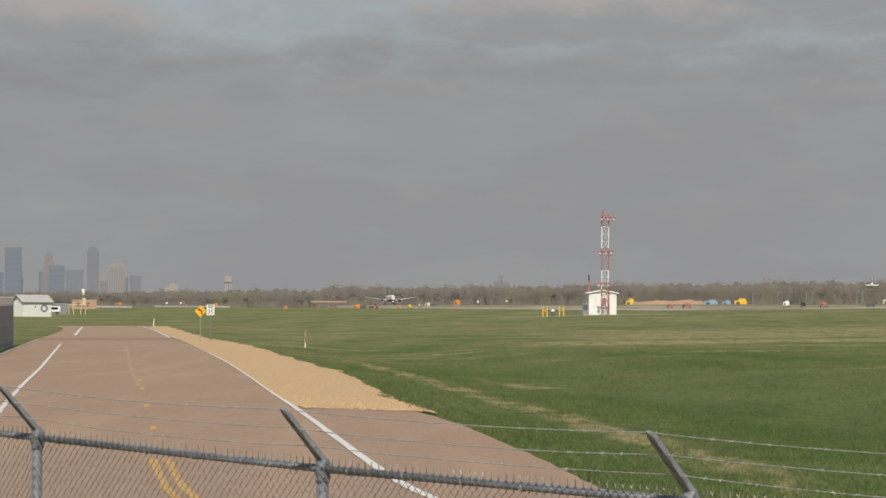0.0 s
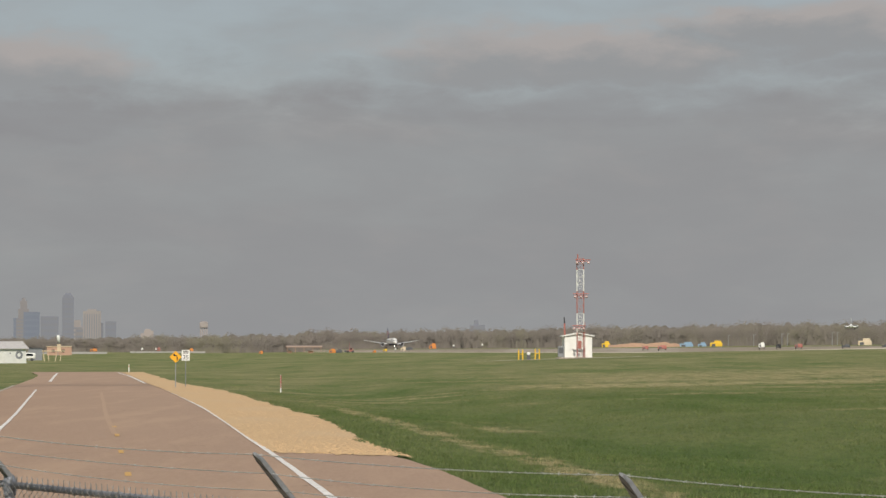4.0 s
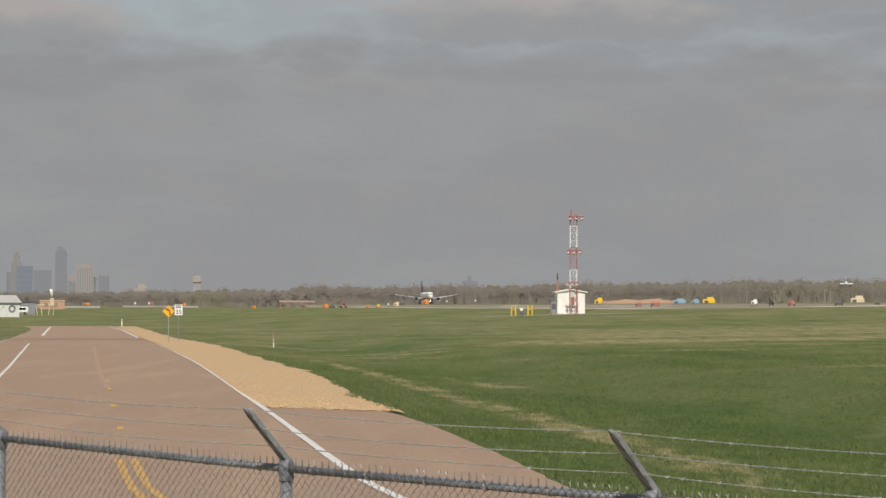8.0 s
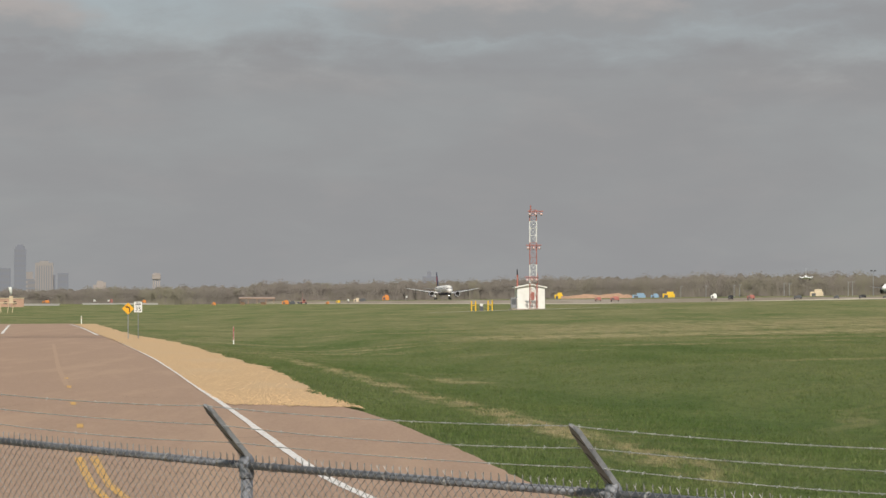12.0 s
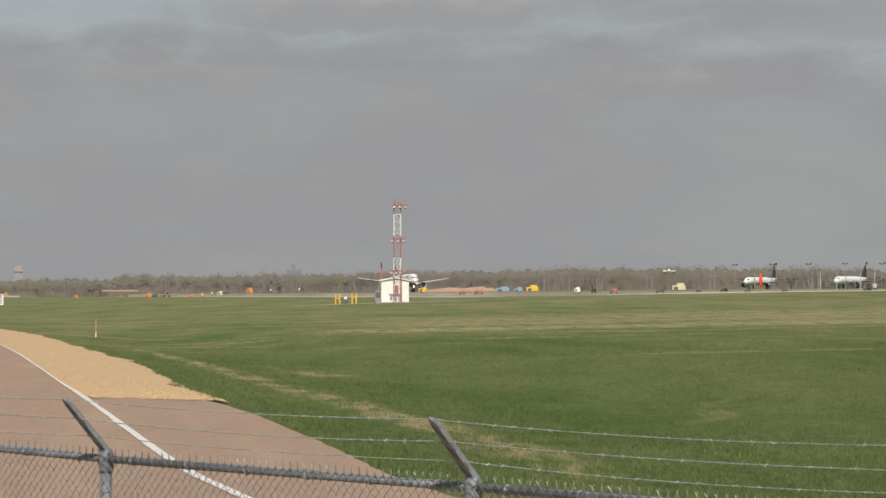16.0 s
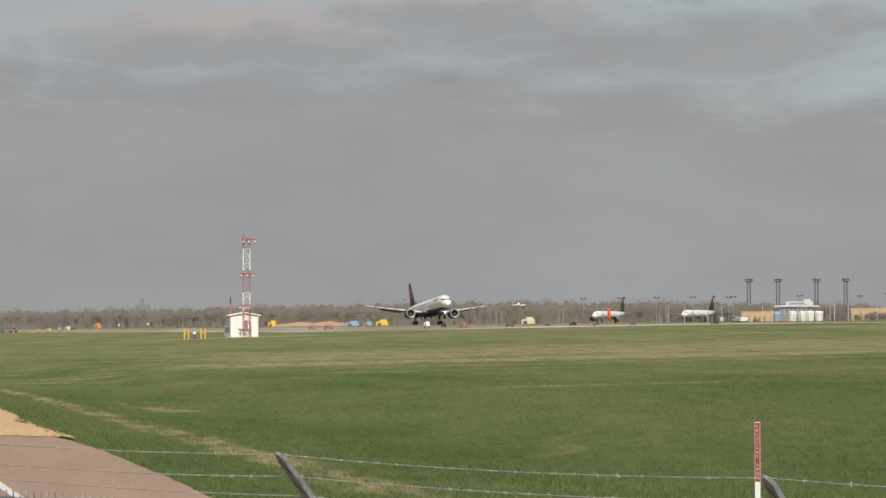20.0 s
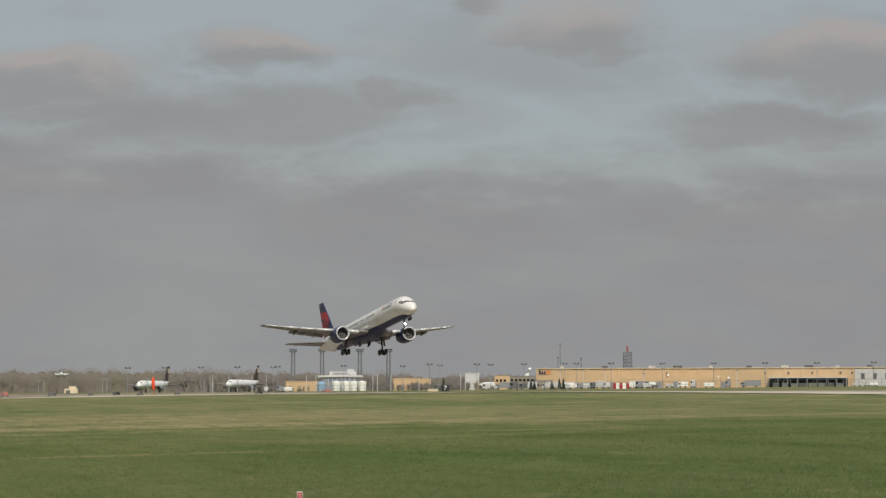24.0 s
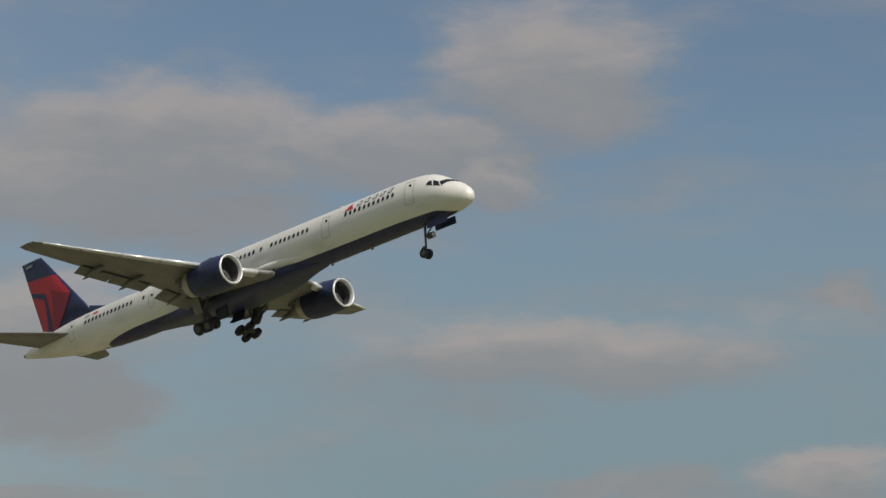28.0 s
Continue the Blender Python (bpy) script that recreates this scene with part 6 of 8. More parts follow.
    car = thing("parked_van", "white van parked beside a grey shed", "van", at=facing(-8.42, 640.0))
    part("body", box(bmesh.new(), (0, 0, 1.15), (4.6, 1.9, 1.5), None, 0.25), WHITE, car)
    part("window", box(bmesh.new(), (0.6, -0.96, 1.45), (2.2, 0.04, 0.55)), GLASS, car)
    tyre, hub = wheel_mesh(0.36, 0.24)
    for x in (-1.5, 1.5):
        for y in (-0.85, 0.85):
            w = shared("wheel", tyre, car, pose(x, y, 0.36))
            shared("rim", hub, w)
    gs = thing("grey_shed", "small grey shed behind the white shed", "shed", at=facing(-8.22, 660.0))
    part("wall", box(bmesh.new(), (0, 0, 1.4), (3.4, 3, 3.0)), GREY, gs)
    part("roof", box(bmesh.new(), (0, 0, 3.0), (3.8, 3.4, 0.2)), DARKGREY, gs)


build_left_yard()


# ---------------------------------------------------------------- the city on the skyline
def tower(name, label, bearing, width, top, mat, steps=(), group="downtown towers", crown=0.0, bands=0):
    """A far high-rise: angular width and top in degrees. steps: (share of width, share of height) for set-backs."""
    D = 4550.0
    w = 2 * D * math.tan(radians(width) / 2)
    z = 2.5 + D * math.tan(radians(top))
    t = thing(name, label, "skyscraper", group, facing(bearing, D))
    base = height(*polar(bearing, D).xy)
    h = z - base
    z0 = -4.0
    for ws, hs in list(steps) + [(1.0, 1.0)] if not steps else steps:
        part("shaft", box(bmesh.new(), (0, 0, (z0 + h * hs) / 2), (w * ws, w * 0.45 * ws, h * hs - z0)), mat, t)
    n = bands or max(3, int(h / 9))
    ws = (steps[0][0] if steps else 1.0) * w
    hs = (steps[0][1] if steps else 1.0) * h
    front = -w * 0.225 * (steps[0][0] if steps else 1.0) + 0.27
    if crown:
        for i in range(7):
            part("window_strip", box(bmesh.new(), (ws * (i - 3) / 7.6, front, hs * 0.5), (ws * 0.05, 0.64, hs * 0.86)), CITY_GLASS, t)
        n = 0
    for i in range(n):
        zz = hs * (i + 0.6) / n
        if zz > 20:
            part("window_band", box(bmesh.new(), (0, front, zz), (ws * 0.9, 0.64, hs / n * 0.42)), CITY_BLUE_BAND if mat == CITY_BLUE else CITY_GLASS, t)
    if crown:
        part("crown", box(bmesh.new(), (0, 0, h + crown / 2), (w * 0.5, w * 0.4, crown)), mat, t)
    return t


# distance haze is mixed into these base colours: pale, bluish, low in contrast
CITY_BLUE = material("blue_tower_hazed", (0.165, 0.188, 0.242), 0.7, 0, (0.178, 0.198, 0.248), 0.02, 0.6)
CITY_SLATE = material("slate_tower_hazed", (0.196, 0.207, 0.246), 0.7, 0, (0.206, 0.215, 0.25), 0.02, 0.6)
CITY_PINK = material("pinkish_tower_hazed", (0.235, 0.222, 0.226), 0.8, 0, (0.222, 0.211, 0.218), 0.02, 0.6)
CITY_PALE = material("pale_tower_hazed", (0.305, 0.278, 0.266), 0.8, 0, (0.28, 0.257, 0.25), 0.02, 0.6)
CITY_BLUE_BAND = material("blue_band_hazed", (0.178, 0.2, 0.252), 0.7, 0, (0.186, 0.205, 0.255), 0.02, 0.6)
CITY_GLASS = material("window_band_hazed", (0.2, 0.207, 0.236), 0.7, 0, (0.208, 0.214, 0.24), 0.02, 0.6)

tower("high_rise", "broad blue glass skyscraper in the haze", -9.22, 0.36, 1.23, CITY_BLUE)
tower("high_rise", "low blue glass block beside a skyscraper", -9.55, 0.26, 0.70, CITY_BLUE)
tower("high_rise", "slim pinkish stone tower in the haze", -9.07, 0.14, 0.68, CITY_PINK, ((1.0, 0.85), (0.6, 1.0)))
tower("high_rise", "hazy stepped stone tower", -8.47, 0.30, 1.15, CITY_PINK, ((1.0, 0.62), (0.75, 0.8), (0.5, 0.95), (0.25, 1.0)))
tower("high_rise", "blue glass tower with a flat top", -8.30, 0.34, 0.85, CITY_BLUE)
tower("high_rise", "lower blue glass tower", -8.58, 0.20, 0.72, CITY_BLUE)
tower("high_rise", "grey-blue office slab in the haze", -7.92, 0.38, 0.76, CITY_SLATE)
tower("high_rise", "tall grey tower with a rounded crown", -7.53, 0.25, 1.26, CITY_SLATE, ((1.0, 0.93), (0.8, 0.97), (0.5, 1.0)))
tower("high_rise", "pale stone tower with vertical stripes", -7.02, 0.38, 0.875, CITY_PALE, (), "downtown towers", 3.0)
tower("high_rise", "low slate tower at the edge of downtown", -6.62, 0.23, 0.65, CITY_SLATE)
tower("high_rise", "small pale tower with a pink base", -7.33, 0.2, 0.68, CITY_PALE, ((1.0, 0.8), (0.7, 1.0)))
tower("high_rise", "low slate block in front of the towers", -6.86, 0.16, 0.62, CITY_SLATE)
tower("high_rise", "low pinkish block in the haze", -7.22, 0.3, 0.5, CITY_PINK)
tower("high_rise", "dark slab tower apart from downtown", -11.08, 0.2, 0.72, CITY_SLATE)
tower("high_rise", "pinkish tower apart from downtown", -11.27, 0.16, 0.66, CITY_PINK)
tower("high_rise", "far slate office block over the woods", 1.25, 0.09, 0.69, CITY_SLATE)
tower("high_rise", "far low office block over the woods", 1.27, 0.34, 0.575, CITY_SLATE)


# white dulled by distance haze, which is painted into the base colour
FAR_WHITE = material("white_hazed", (0.36, 0.315, 0.29), 0.8, 0, (0.33, 0.29, 0.27), 0.05, 0.6)


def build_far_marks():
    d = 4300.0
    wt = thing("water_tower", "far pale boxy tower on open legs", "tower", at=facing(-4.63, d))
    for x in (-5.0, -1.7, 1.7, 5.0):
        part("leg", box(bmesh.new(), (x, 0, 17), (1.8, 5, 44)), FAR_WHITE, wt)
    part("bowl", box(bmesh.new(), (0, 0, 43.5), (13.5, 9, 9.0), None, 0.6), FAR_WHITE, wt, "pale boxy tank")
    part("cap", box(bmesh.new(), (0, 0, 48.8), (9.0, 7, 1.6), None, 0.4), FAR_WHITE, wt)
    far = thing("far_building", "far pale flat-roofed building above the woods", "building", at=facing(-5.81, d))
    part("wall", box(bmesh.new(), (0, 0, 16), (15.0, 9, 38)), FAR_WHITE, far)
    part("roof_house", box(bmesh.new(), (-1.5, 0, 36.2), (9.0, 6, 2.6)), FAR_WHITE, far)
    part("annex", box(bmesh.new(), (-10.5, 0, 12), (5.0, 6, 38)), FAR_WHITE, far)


build_far_marks()


# ---------------------------------------------------------------- woods
def build_woods():
    """Bare spring woods beyond the field: trunks, forked limbs and sprays of twigs."""
    verts, faces = [], []
    rng = random.Random(12)

    def blade(p, q, w):
        d = (q - p)
        s = d.cross(Vector((rng.uniform(-0.15, 0.15), -1, rng.uniform(0.1, 0.35)))).normalized() * w
        i = len(verts)
        verts.extend((p - s, p + s, q + s * 0.25, q - s * 0.25))
        faces.append((i, i + 1, i + 2, i + 3))

    def spray(o, t):
        """A small clump of twigs round o, half length t."""
        s = t.cross(Vector((rng.uniform(-0.15, 0.15), -1, rng.uniform(0.1, 0.35)))) * rng.uniform(0.5, 1.0)
        i = len(verts)
        verts.extend((o - t, o + s, o + t, o - s))
        faces.append((i, i + 1, i + 2, i + 3))

    def ridge(b):
        pts = [(-14, 2250, 15.5), (-9, 2250, 15.0), (-6, 2200, 17.0), (-4, 2150, 19.5), (-1, 2150, 19.5), (3, 2150, 20.5), (8, 2130, 23.5), (11, 2080, 23.0), (14, 2000, 20.0), (18, 1900, 15), (24, 1900, 14), (30, 1900, 19.0), (33, 1900, 16), (38, 1900, 12.5), (60, 1900, 12)]
        for (b0, d0, h0), (b1, d1, h1) in zip(pts, pts[1:]):
            if b <= b1:
                f = (b - b0) / (b1 - b0)
                return d0 + (d1 - d0) * f, h0 + (h1 - h0) * f
        return 1900, 12

    b = -13.5
    while b < 42:
        b += rng.uniform(0.016, 0.044)
        D, H = ridge(b)
        row = rng.random()
        D += row * 110
        h = H * rng.uniform(0.7, 0.98) * (0.97 + 0.07 * math.sin(b * 9.0 + 2 * math.sin(b * 3.1)) + 0.05 * math.sin(b * 2.1))
        p = polar(b + rng.uniform(-0.02, 0.02), D)
        g = height(p.x, p.y)
        base = Vector((p.x, p.y, g - 0.3))
        blade(base, base + Vector((rng.uniform(-0.6, 0.6), rng.uniform(-0.6, 0.6), h * 0.6)), 0.16)
        # round crown: a few main lobes, each a haze of fine twig sprays
        lobes = [(base + Vector((0, 0, h * 0.76)), h * 0.22)]
        for k in range(4):
            lobes.append((base + Vector((rng.uniform(-0.26, 0.26) * h, rng.uniform(-0.2, 0.2) * h, h * rng.uniform(0.4, 0.72))), h * rng.uniform(0.17, 0.25)))
        for c, r in lobes:
            for q in range(46):
                v = Vector((rng.gauss(0, 1), rng.gauss(0, 1), rng.gauss(0, 1))).normalized() * r * rng.random() ** 0.4
                o = c + v
                t = Vector((rng.uniform(-1, 1), rng.uniform(-0.3, 0.3), rng.uniform(-1, 1))).normalized() * rng.uniform(0.22, 0.5)
                spray(o, t)
        # brush at the foot
        for q in range(12):
            s = base + Vector((rng.uniform(-4, 4), rng.uniform(-6, 0), 0))
            blade(s, s + Vector((rng.uniform(-1.6, 1.6), rng.uniform(-1, 1), h * rng.uniform(0.12, 0.45))), rng.uniform(0.2, 0.6))
    me = bpy.data.meshes.new("woods")
    me.from_pydata(verts, [], faces)
    me.materials.append(BARK)
    tagged(new("woods", me), "bare brown spring woods along the horizon", "trees", kind="stuff")
    # thick brush behind, that closes the gaps near the ground
    bm = bmesh.new()
    rows = []
    rng = random.Random(5)
    b = -14.0
    prev = None
    while b < 43:
        D, H = ridge(b)
        p = polar(b, D + 130)
        g = height(p.x, p.y)
        rows.append([Vector((p.x, p.y, g - 1)), Vector((p.x, p.y, g + H * (0.74 + 0.03 * rng.random() + 0.05 * math.sin(b * 9.0 + 2 * math.sin(b * 3.1)) + 0.04 * math.sin(b * 31.0)))), Vector((p.x * 1.02, p.y * 1.02, g + H * 0.4))])
        b += 0.03
    loft(bm, rows, False)
    tagged(new("brush_bank", finish("brush_bank", bm, BRUSH)), "dense brown undergrowth behind the bare woods", "undergrowth", kind="stuff")


build_woods()


# ---------------------------------------------------------------- beyond the runway: works, apron and plant
def run_spot(bearing, s=45.0, cap=1500.0):
    """Distance along a bearing to the line s metres beyond the runway's middle."""
    b = radians(bearing)
    k = math.sin(b) * RUN_N.x + math.cos(b) * RUN_N.y
    d = (s - side(0, 0)) / k if k > 0.01 else cap
    return min(d, cap)


def barrel_box(name, label, cat, bearing, w, h, mat, s=45.0, cap=1500.0, legs=False, group=""):
    d = run_spot(bearing, s, cap)
    k = d / 4684.0
    t = thing(name, label, cat, group, facing(bearing, d))
    W, H = 0.9 * w * k, 1.05 * h * k
    z = 0.32 * H if legs else 0.0
    part("body", box(bmesh.new(), (0, 0, z + (H - z) * 0.36), (W, W * 0.7 + 0.2, (H - z) * 0.72), None, min(W, H) * 0.06), mat, t)
    part("upper_body", box(bmesh.new(), (W * 0.12, 0, z + (H - z) * 0.8), (W * 0.55, W * 0.5 + 0.15, (H - z) * 0.4), None, min(W, H) * 0.06), mat, t)
    part("dark_panel", box(bmesh.new(), (-W * 0.22, -W * 0.35 - 0.11, z + (H - z) * 0.34), (W * 0.3, 0.04, (H - z) * 0.4)), DARKGREY, t)
    part("rail", rod(bmesh.new(), (-W * 0.42, 0, z + (H - z) * 0.7), (-W * 0.42, 0, H * 1.02), 0.04 * H, 0.04 * H, 6), DARKGREY, t)
    if legs:
        for x in (-0.38, 0.38):
            part("leg", box(bmesh.new(), (W * x, 0, z / 2), (W * 0.12, W * 0.5, z)), DARK, t)
    return t


EARTH = material("brown_earth", (0.4, 0.255, 0.165), 0.95, 0, (0.3, 0.195, 0.13), 0.8, 0.7)


def build_works():
    # site machines, tarpaulins and barricades along the far edge
    dig = thing("red_loader", "small red loader with dark tyres and a thin mast", "loader", at=facing(-1.47, 1480.0))
    part("chassis", box(bmesh.new(), (0, 0, 1.0), (4.0, 1.8, 0.9), None, 0.15), RED, dig)
    part("cab", box(bmesh.new(), (0.4, 0, 2.0), (1.5, 1.5, 1.3), None, 0.1), RED, dig)
    part("cab_window", box(bmesh.new(), (0.4, -0.77, 2.1), (1.1, 0.03, 0.8)), GLASS, dig)
    part("bucket", box(bmesh.new(), (-2.7, 0, 0.8), (1.3, 1.9, 0.9), Matrix.Rotation(0.4, 3, "Y"), 0.08), DARKGREY, dig)
    part("mast", rod(bmesh.new(), (-0.5, 0, 1.5), (-0.5, 0, 6.0), 0.1, 0.05, 6), RED, dig)
    tyre, hub = wheel_mesh(0.65, 0.5)
    for x in (-1.3, 1.3):
        for y in (-0.95, 0.95):
            w = shared("wheel", tyre, dig, pose(x, y, 0.65))
            shared("rim", hub, w)
    g = "works barricades"
    for name, label, cat, b, w, h, mat, legs in (
            ("barricade_box", "orange site box beside the runway", "box", -1.86, 13, 7, ORANGE, False),
            ("barricade_box", "orange site box beside the runway", "box", -4.9, 9, 8, ORANGE, False),
            ("barricade_box", "yellow site box beside the runway", "box", -0.72, 8, 6, YELLOW, True),
            ("barricade_box", "orange barricade beside the runway", "barricade", 0.31, 13, 9, ORANGE, False),
            ("barricade_box", "dark barricade beside the runway", "barricade", -1.72, 12, 6, DARKGREY, False),
            ("barricade_box", "dark barricade beside the runway", "barricade", -0.2, 14, 5, DARKGREY, False),
            ("barricade_box", "cream site box beside the runway", "box", -0.32, 12, 7, CREAM, False),
            ("barricade_box", "small orange barricade beside the runway", "barricade", -0.95, 7, 4, ORANGE, False),
            ("barricade_box", "small orange barricade beside the runway", "barricade", -3.4, 8, 5, ORANGE, False),
            ("barricade_box", "small red barricade beside the runway", "barricade", -5.6, 7, 9, RED, True),
            ("barricade_box", "orange direction board by the taxiway", "board", -6.98, 14, 7, ORANGE, True),
            ("barricade_box", "orange-yellow domed site tank", "tank", 4.05, 16, 12, YELLOW, False),
            ("barricade_box", "red site trailer on dark wheels", "trailer", 5.26, 18, 9, RED, True),
            ("barricade_box", "dark red site trailer", "trailer", 4.9, 12, 8, RED, True),
            ("barricade_box", "blue tarpaulin over stacked goods", "tarpaulin", 5.78, 26, 10, BLUE, False),
            ("barricade_box", "pale blue tarpaulin over stacked goods", "tarpaulin", 6.12, 16, 9, BLUE, False),
            ("barricade_box", "yellow skip with a raised end", "skip", 6.42, 24, 12, YELLOW, False),
            ("barricade_box", "white site tank on legs", "tank", 7.39, 12, 12, WHITE, True),
            ("barricade_box", "black sign board on legs", "sign", 7.75, 10, 9, DARK, True),
            ("barricade_box", "red barricade on legs", "barricade", 8.18, 15, 9, RED, True),
            ("barricade_box", "dark red trailer by the apron", "trailer", 9.18, 16, 7, DARKGREY, True),
            ("barricade_box", "tan site hut by the apron", "hut", 9.58, 26, 14, CREAM, False),
            ("barricade_box", "dark equipment cart beside the apron", "cart", 10.0, 10, 6, DARKGREY, True),
            ("barricade_box", "black equipment cart beside the apron", "cart", 10.55, 14, 7, DARK, True),
            ("barricade_box", "dark equipment cart beside the apron", "cart", 11.05, 12, 5, DARKGREY, True),
            ("barricade_box", "dark equipment cart beside the apron", "cart", 11.85, 12, 5, DARKGREY, True),
            ("barricade_box", "black equipment cart beside the apron", "cart", 13.6, 14, 5, DARK, True),
            ("barricade_box", "red and white site barricade", "barricade", 15.05, 20, 6, RED, True)):
        barrel_box(name, label, cat, b, w, h, mat, -25.0 if (7.3 < b < 14 and b != 9.58) or b in (4.9, 5.26) else 45.0, 1480.0, legs, g)
    # low earth bank and a long pale kerb in front of the woods
    for b0, b1, d, h, mat, lab in ((4.1, 5.75, 1120, 2.7, EARTH, "low bank of brown earth"), (-8.9, -6.7, 1000, 0.5, SHINGLE, "long low pale wall"), (-6.2, -4.6, 1200, 0.4, SHINGLE, "long low pale wall")):
        t = thing("earth_bank" if mat is EARTH else "low_wall", lab, "bank" if mat is EARTH else "wall", at=facing((b0 + b1) / 2, d))
        L = d * math.tan(radians(b1 - b0))
        bm = bmesh.new()
        n = 16
        rng = random.Random(int(d))
        if mat is EARTH:
            loft(bm, [[Vector((L * (i / n - 0.5), -4, -0.5)), Vector((L * (i / n - 0.5), -1, h * (0.55 + 0.45 * rng.random()) * min(1, 8 * i / n, 8 * (1 - i / n)))), Vector((L * (i / n - 0.5), 1.5, h * 0.5)), Vector((L * (i / n - 0.5), 5, -0.5))] for i in range(n + 1)], False)
        else:
            box(bm, (0, 0, h / 2 - 0.2), (L, 0.5, h + 0.4))
            box(bm, (0, 0, h + 0.1), (L + 0.3, 0.8, 0.3))
        part("mass", bm, mat, t)
    roof = thing("open_shelter", "low open shelter with a flat pinkish roof", "shelter", at=facing(-2.47, 1500.0))
    part("roof", box(bmesh.new(), (0, 0, 3.9), (20.5, 5, 0.75), None, 0.1), material("faded_pink_roof", (0.42, 0.32, 0.275), 0.85, 0, (0.36, 0.28, 0.245), 0.4, 0.7), roof, "flat pinkish roof")
    part("gutter", box(bmesh.new(), (0, -2.6, 3.4), (20.3, 0.2, 0.25)), EARTH, roof, "dark gutter")
    for x in (-9.5, -5, 0, 5, 9.5):
        part("post", box(bmesh.new(), (x, -2.0, 1.7), (0.3, 0.3, 3.8)), EARTH, roof)
    for x, w in ((-8.0, 2.2), (3.5, 3.0)):
        part("stacked_goods", box(bmesh.new(), (x, 0.8, 0.7), (w, 1.8, 1.5), None, 0.15), EARTH, roof)
    # small marker poles and white signs
    for b, w in ((-5.65, 1.6), (-5.95, 2.0), (-0.5, 1.2), (0.76, 1.6), (1.38, 1.4)):
        t = thing("runway_marker", "small white marker board on a post", "sign", "white runway markers", facing(b, 1300.0))
        part("post", rod(bmesh.new(), (0, 0, 0), (0, 0, 2.0), 0.08, 0.08, 6), DARKGREY, t)
        part("board", box(bmesh.new(), (0, 0, 1.9), (w * 0.5, 0.1, 0.9), None, 0.05), WHITE, t)


build_works()


PALE = material("weathered_white", (0.55, 0.545, 0.53), 0.8, 0, (0.46, 0.455, 0.44), 0.8, 0.6)
MAST = material("mast_steel", (0.17, 0.175, 0.19), 0.6, 0.2, (0.13, 0.135, 0.15), 2, 0.6)


def floodlight_masts():
    D = 1600.0
    first = None
    for b in (14.33, 14.955, 15.77, 16.39):
        if first is None:
            first = thing("floodlight_mast", "tall twin-pole apron floodlight mast", "light mast", "apron floodlight masts", facing(b, D))
            H = 23.9
            for x in (-0.95, 0.95):
                part("pole", rod(bmesh.new(), (x, 0, 0), (x * 0.85, 0, H), 0.5, 0.42, 8), MAST, first)
            for z in (6, 12, 18, 24):
                part("tie_bar", box(bmesh.new(), (0, 0, z), (1.9, 0.25, 0.25)), MAST, first)
            part("platform", box(bmesh.new(), (0, 0, H + 0.4), (4.8, 2.6, 0.9), None, 0.2), MAST, first)
            for k in range(4):
                head = part("floodlight", box(bmesh.new(), (-1.8 + 1.2 * k, -0.6, H + 1.2), (1.05, 0.9, 0.8), None, 0.06), MAST, first)
                part("lens", box(bmesh.new(), (-1.8 + 1.2 * k, -1.07, H + 1.2), (0.8, 0.03, 0.6)), GLASS, head)
        else:
            copy_thing(first, facing(b, D))


floodlight_masts()


def lamp_posts():
    first = None
    for b, d in ((10.78, 1150), (11.57, 1150), (12.35, 1150), (13.13, 1150), (13.9, 1180), (14.0, 1150), (15.42, 1150), (16.7, 1200), (17.28, 1120), (17.5, 1180),
                    (18.3, 1150), (18.6, 1170), (19.32, 1160), (20.2, 1160), (20.45, 1160), (21.2, 1160), (22.3, 1180), (23.4, 1180), (24.5, 1180), (25.6, 1180), (26.8, 1170), (27.8, 1170), (28.6, 1170), (30.0, 1150), (30.9, 1150)):
        m = facing(b, float(d))
        if first is None:
            first = thing("lamp_post", "apron lamp post with twin dark lamp heads", "lamp post", "apron lamp posts", m)
            part("pole", rod(bmesh.new(), (0, 0, 0), (0, 0, 10.8), 0.16, 0.1, 8), GREY, first)
            part("cross_arm", box(bmesh.new(), (0, 0, 10.8), (2.2, 0.15, 0.15)), DARKGREY, first)
            for x in (-0.8, 0.8):
                part("lamp_head", box(bmesh.new(), (x, -0.1, 11.1), (1.0, 0.7, 0.6), None, 0.08), DARKGREY, first)
        else:
            copy_thing(first, m)


lamp_posts()


LIGHTPOLE = material("weathered_pole", (0.3, 0.3, 0.295), 0.7, 0.1, (0.24, 0.24, 0.235), 3, 0.6)


def pale_poles():
    """Thin pale light poles and a small gantry at the runway's far edge."""
    first = None
    for b in (6.68, 7.22, 7.82, 7.94, 8.89, 9.0, 10.25, 10.34, 11.2, 12.42, 12.55):
        m = facing(b, run_spot(b, 60.0))
        if first is None:
            first = thing("approach_light_pole", "thin pale pole with a small lamp cluster", "light pole", "pale runway light poles", m)
            part("pole", rod(bmesh.new(), (0, 0, 0), (0, 0, 4.9), 0.14, 0.1, 8), LIGHTPOLE, first)
            part("lamp_bar", box(bmesh.new(), (0.25, 0, 4.9), (0.9, 0.14, 0.14)), LIGHTPOLE, first)
            for x in (-0.1, 0.6):
                part("lamp", box(bmesh.new(), (x, -0.1, 5.1), (0.24, 0.3, 0.3), None, 0.04), LIGHTPOLE, first)
        else:
            copy_thing(first, m)


pale_poles()

TAIL_BROWN = material("tail_brown", (0.055, 0.035, 0.025), 0.4)
PLAIN_WHITE = material("jet_white", (0.8, 0.8, 0.77), 0.35, 0, (0.72, 0.72, 0.69), 0.4, 0.5)


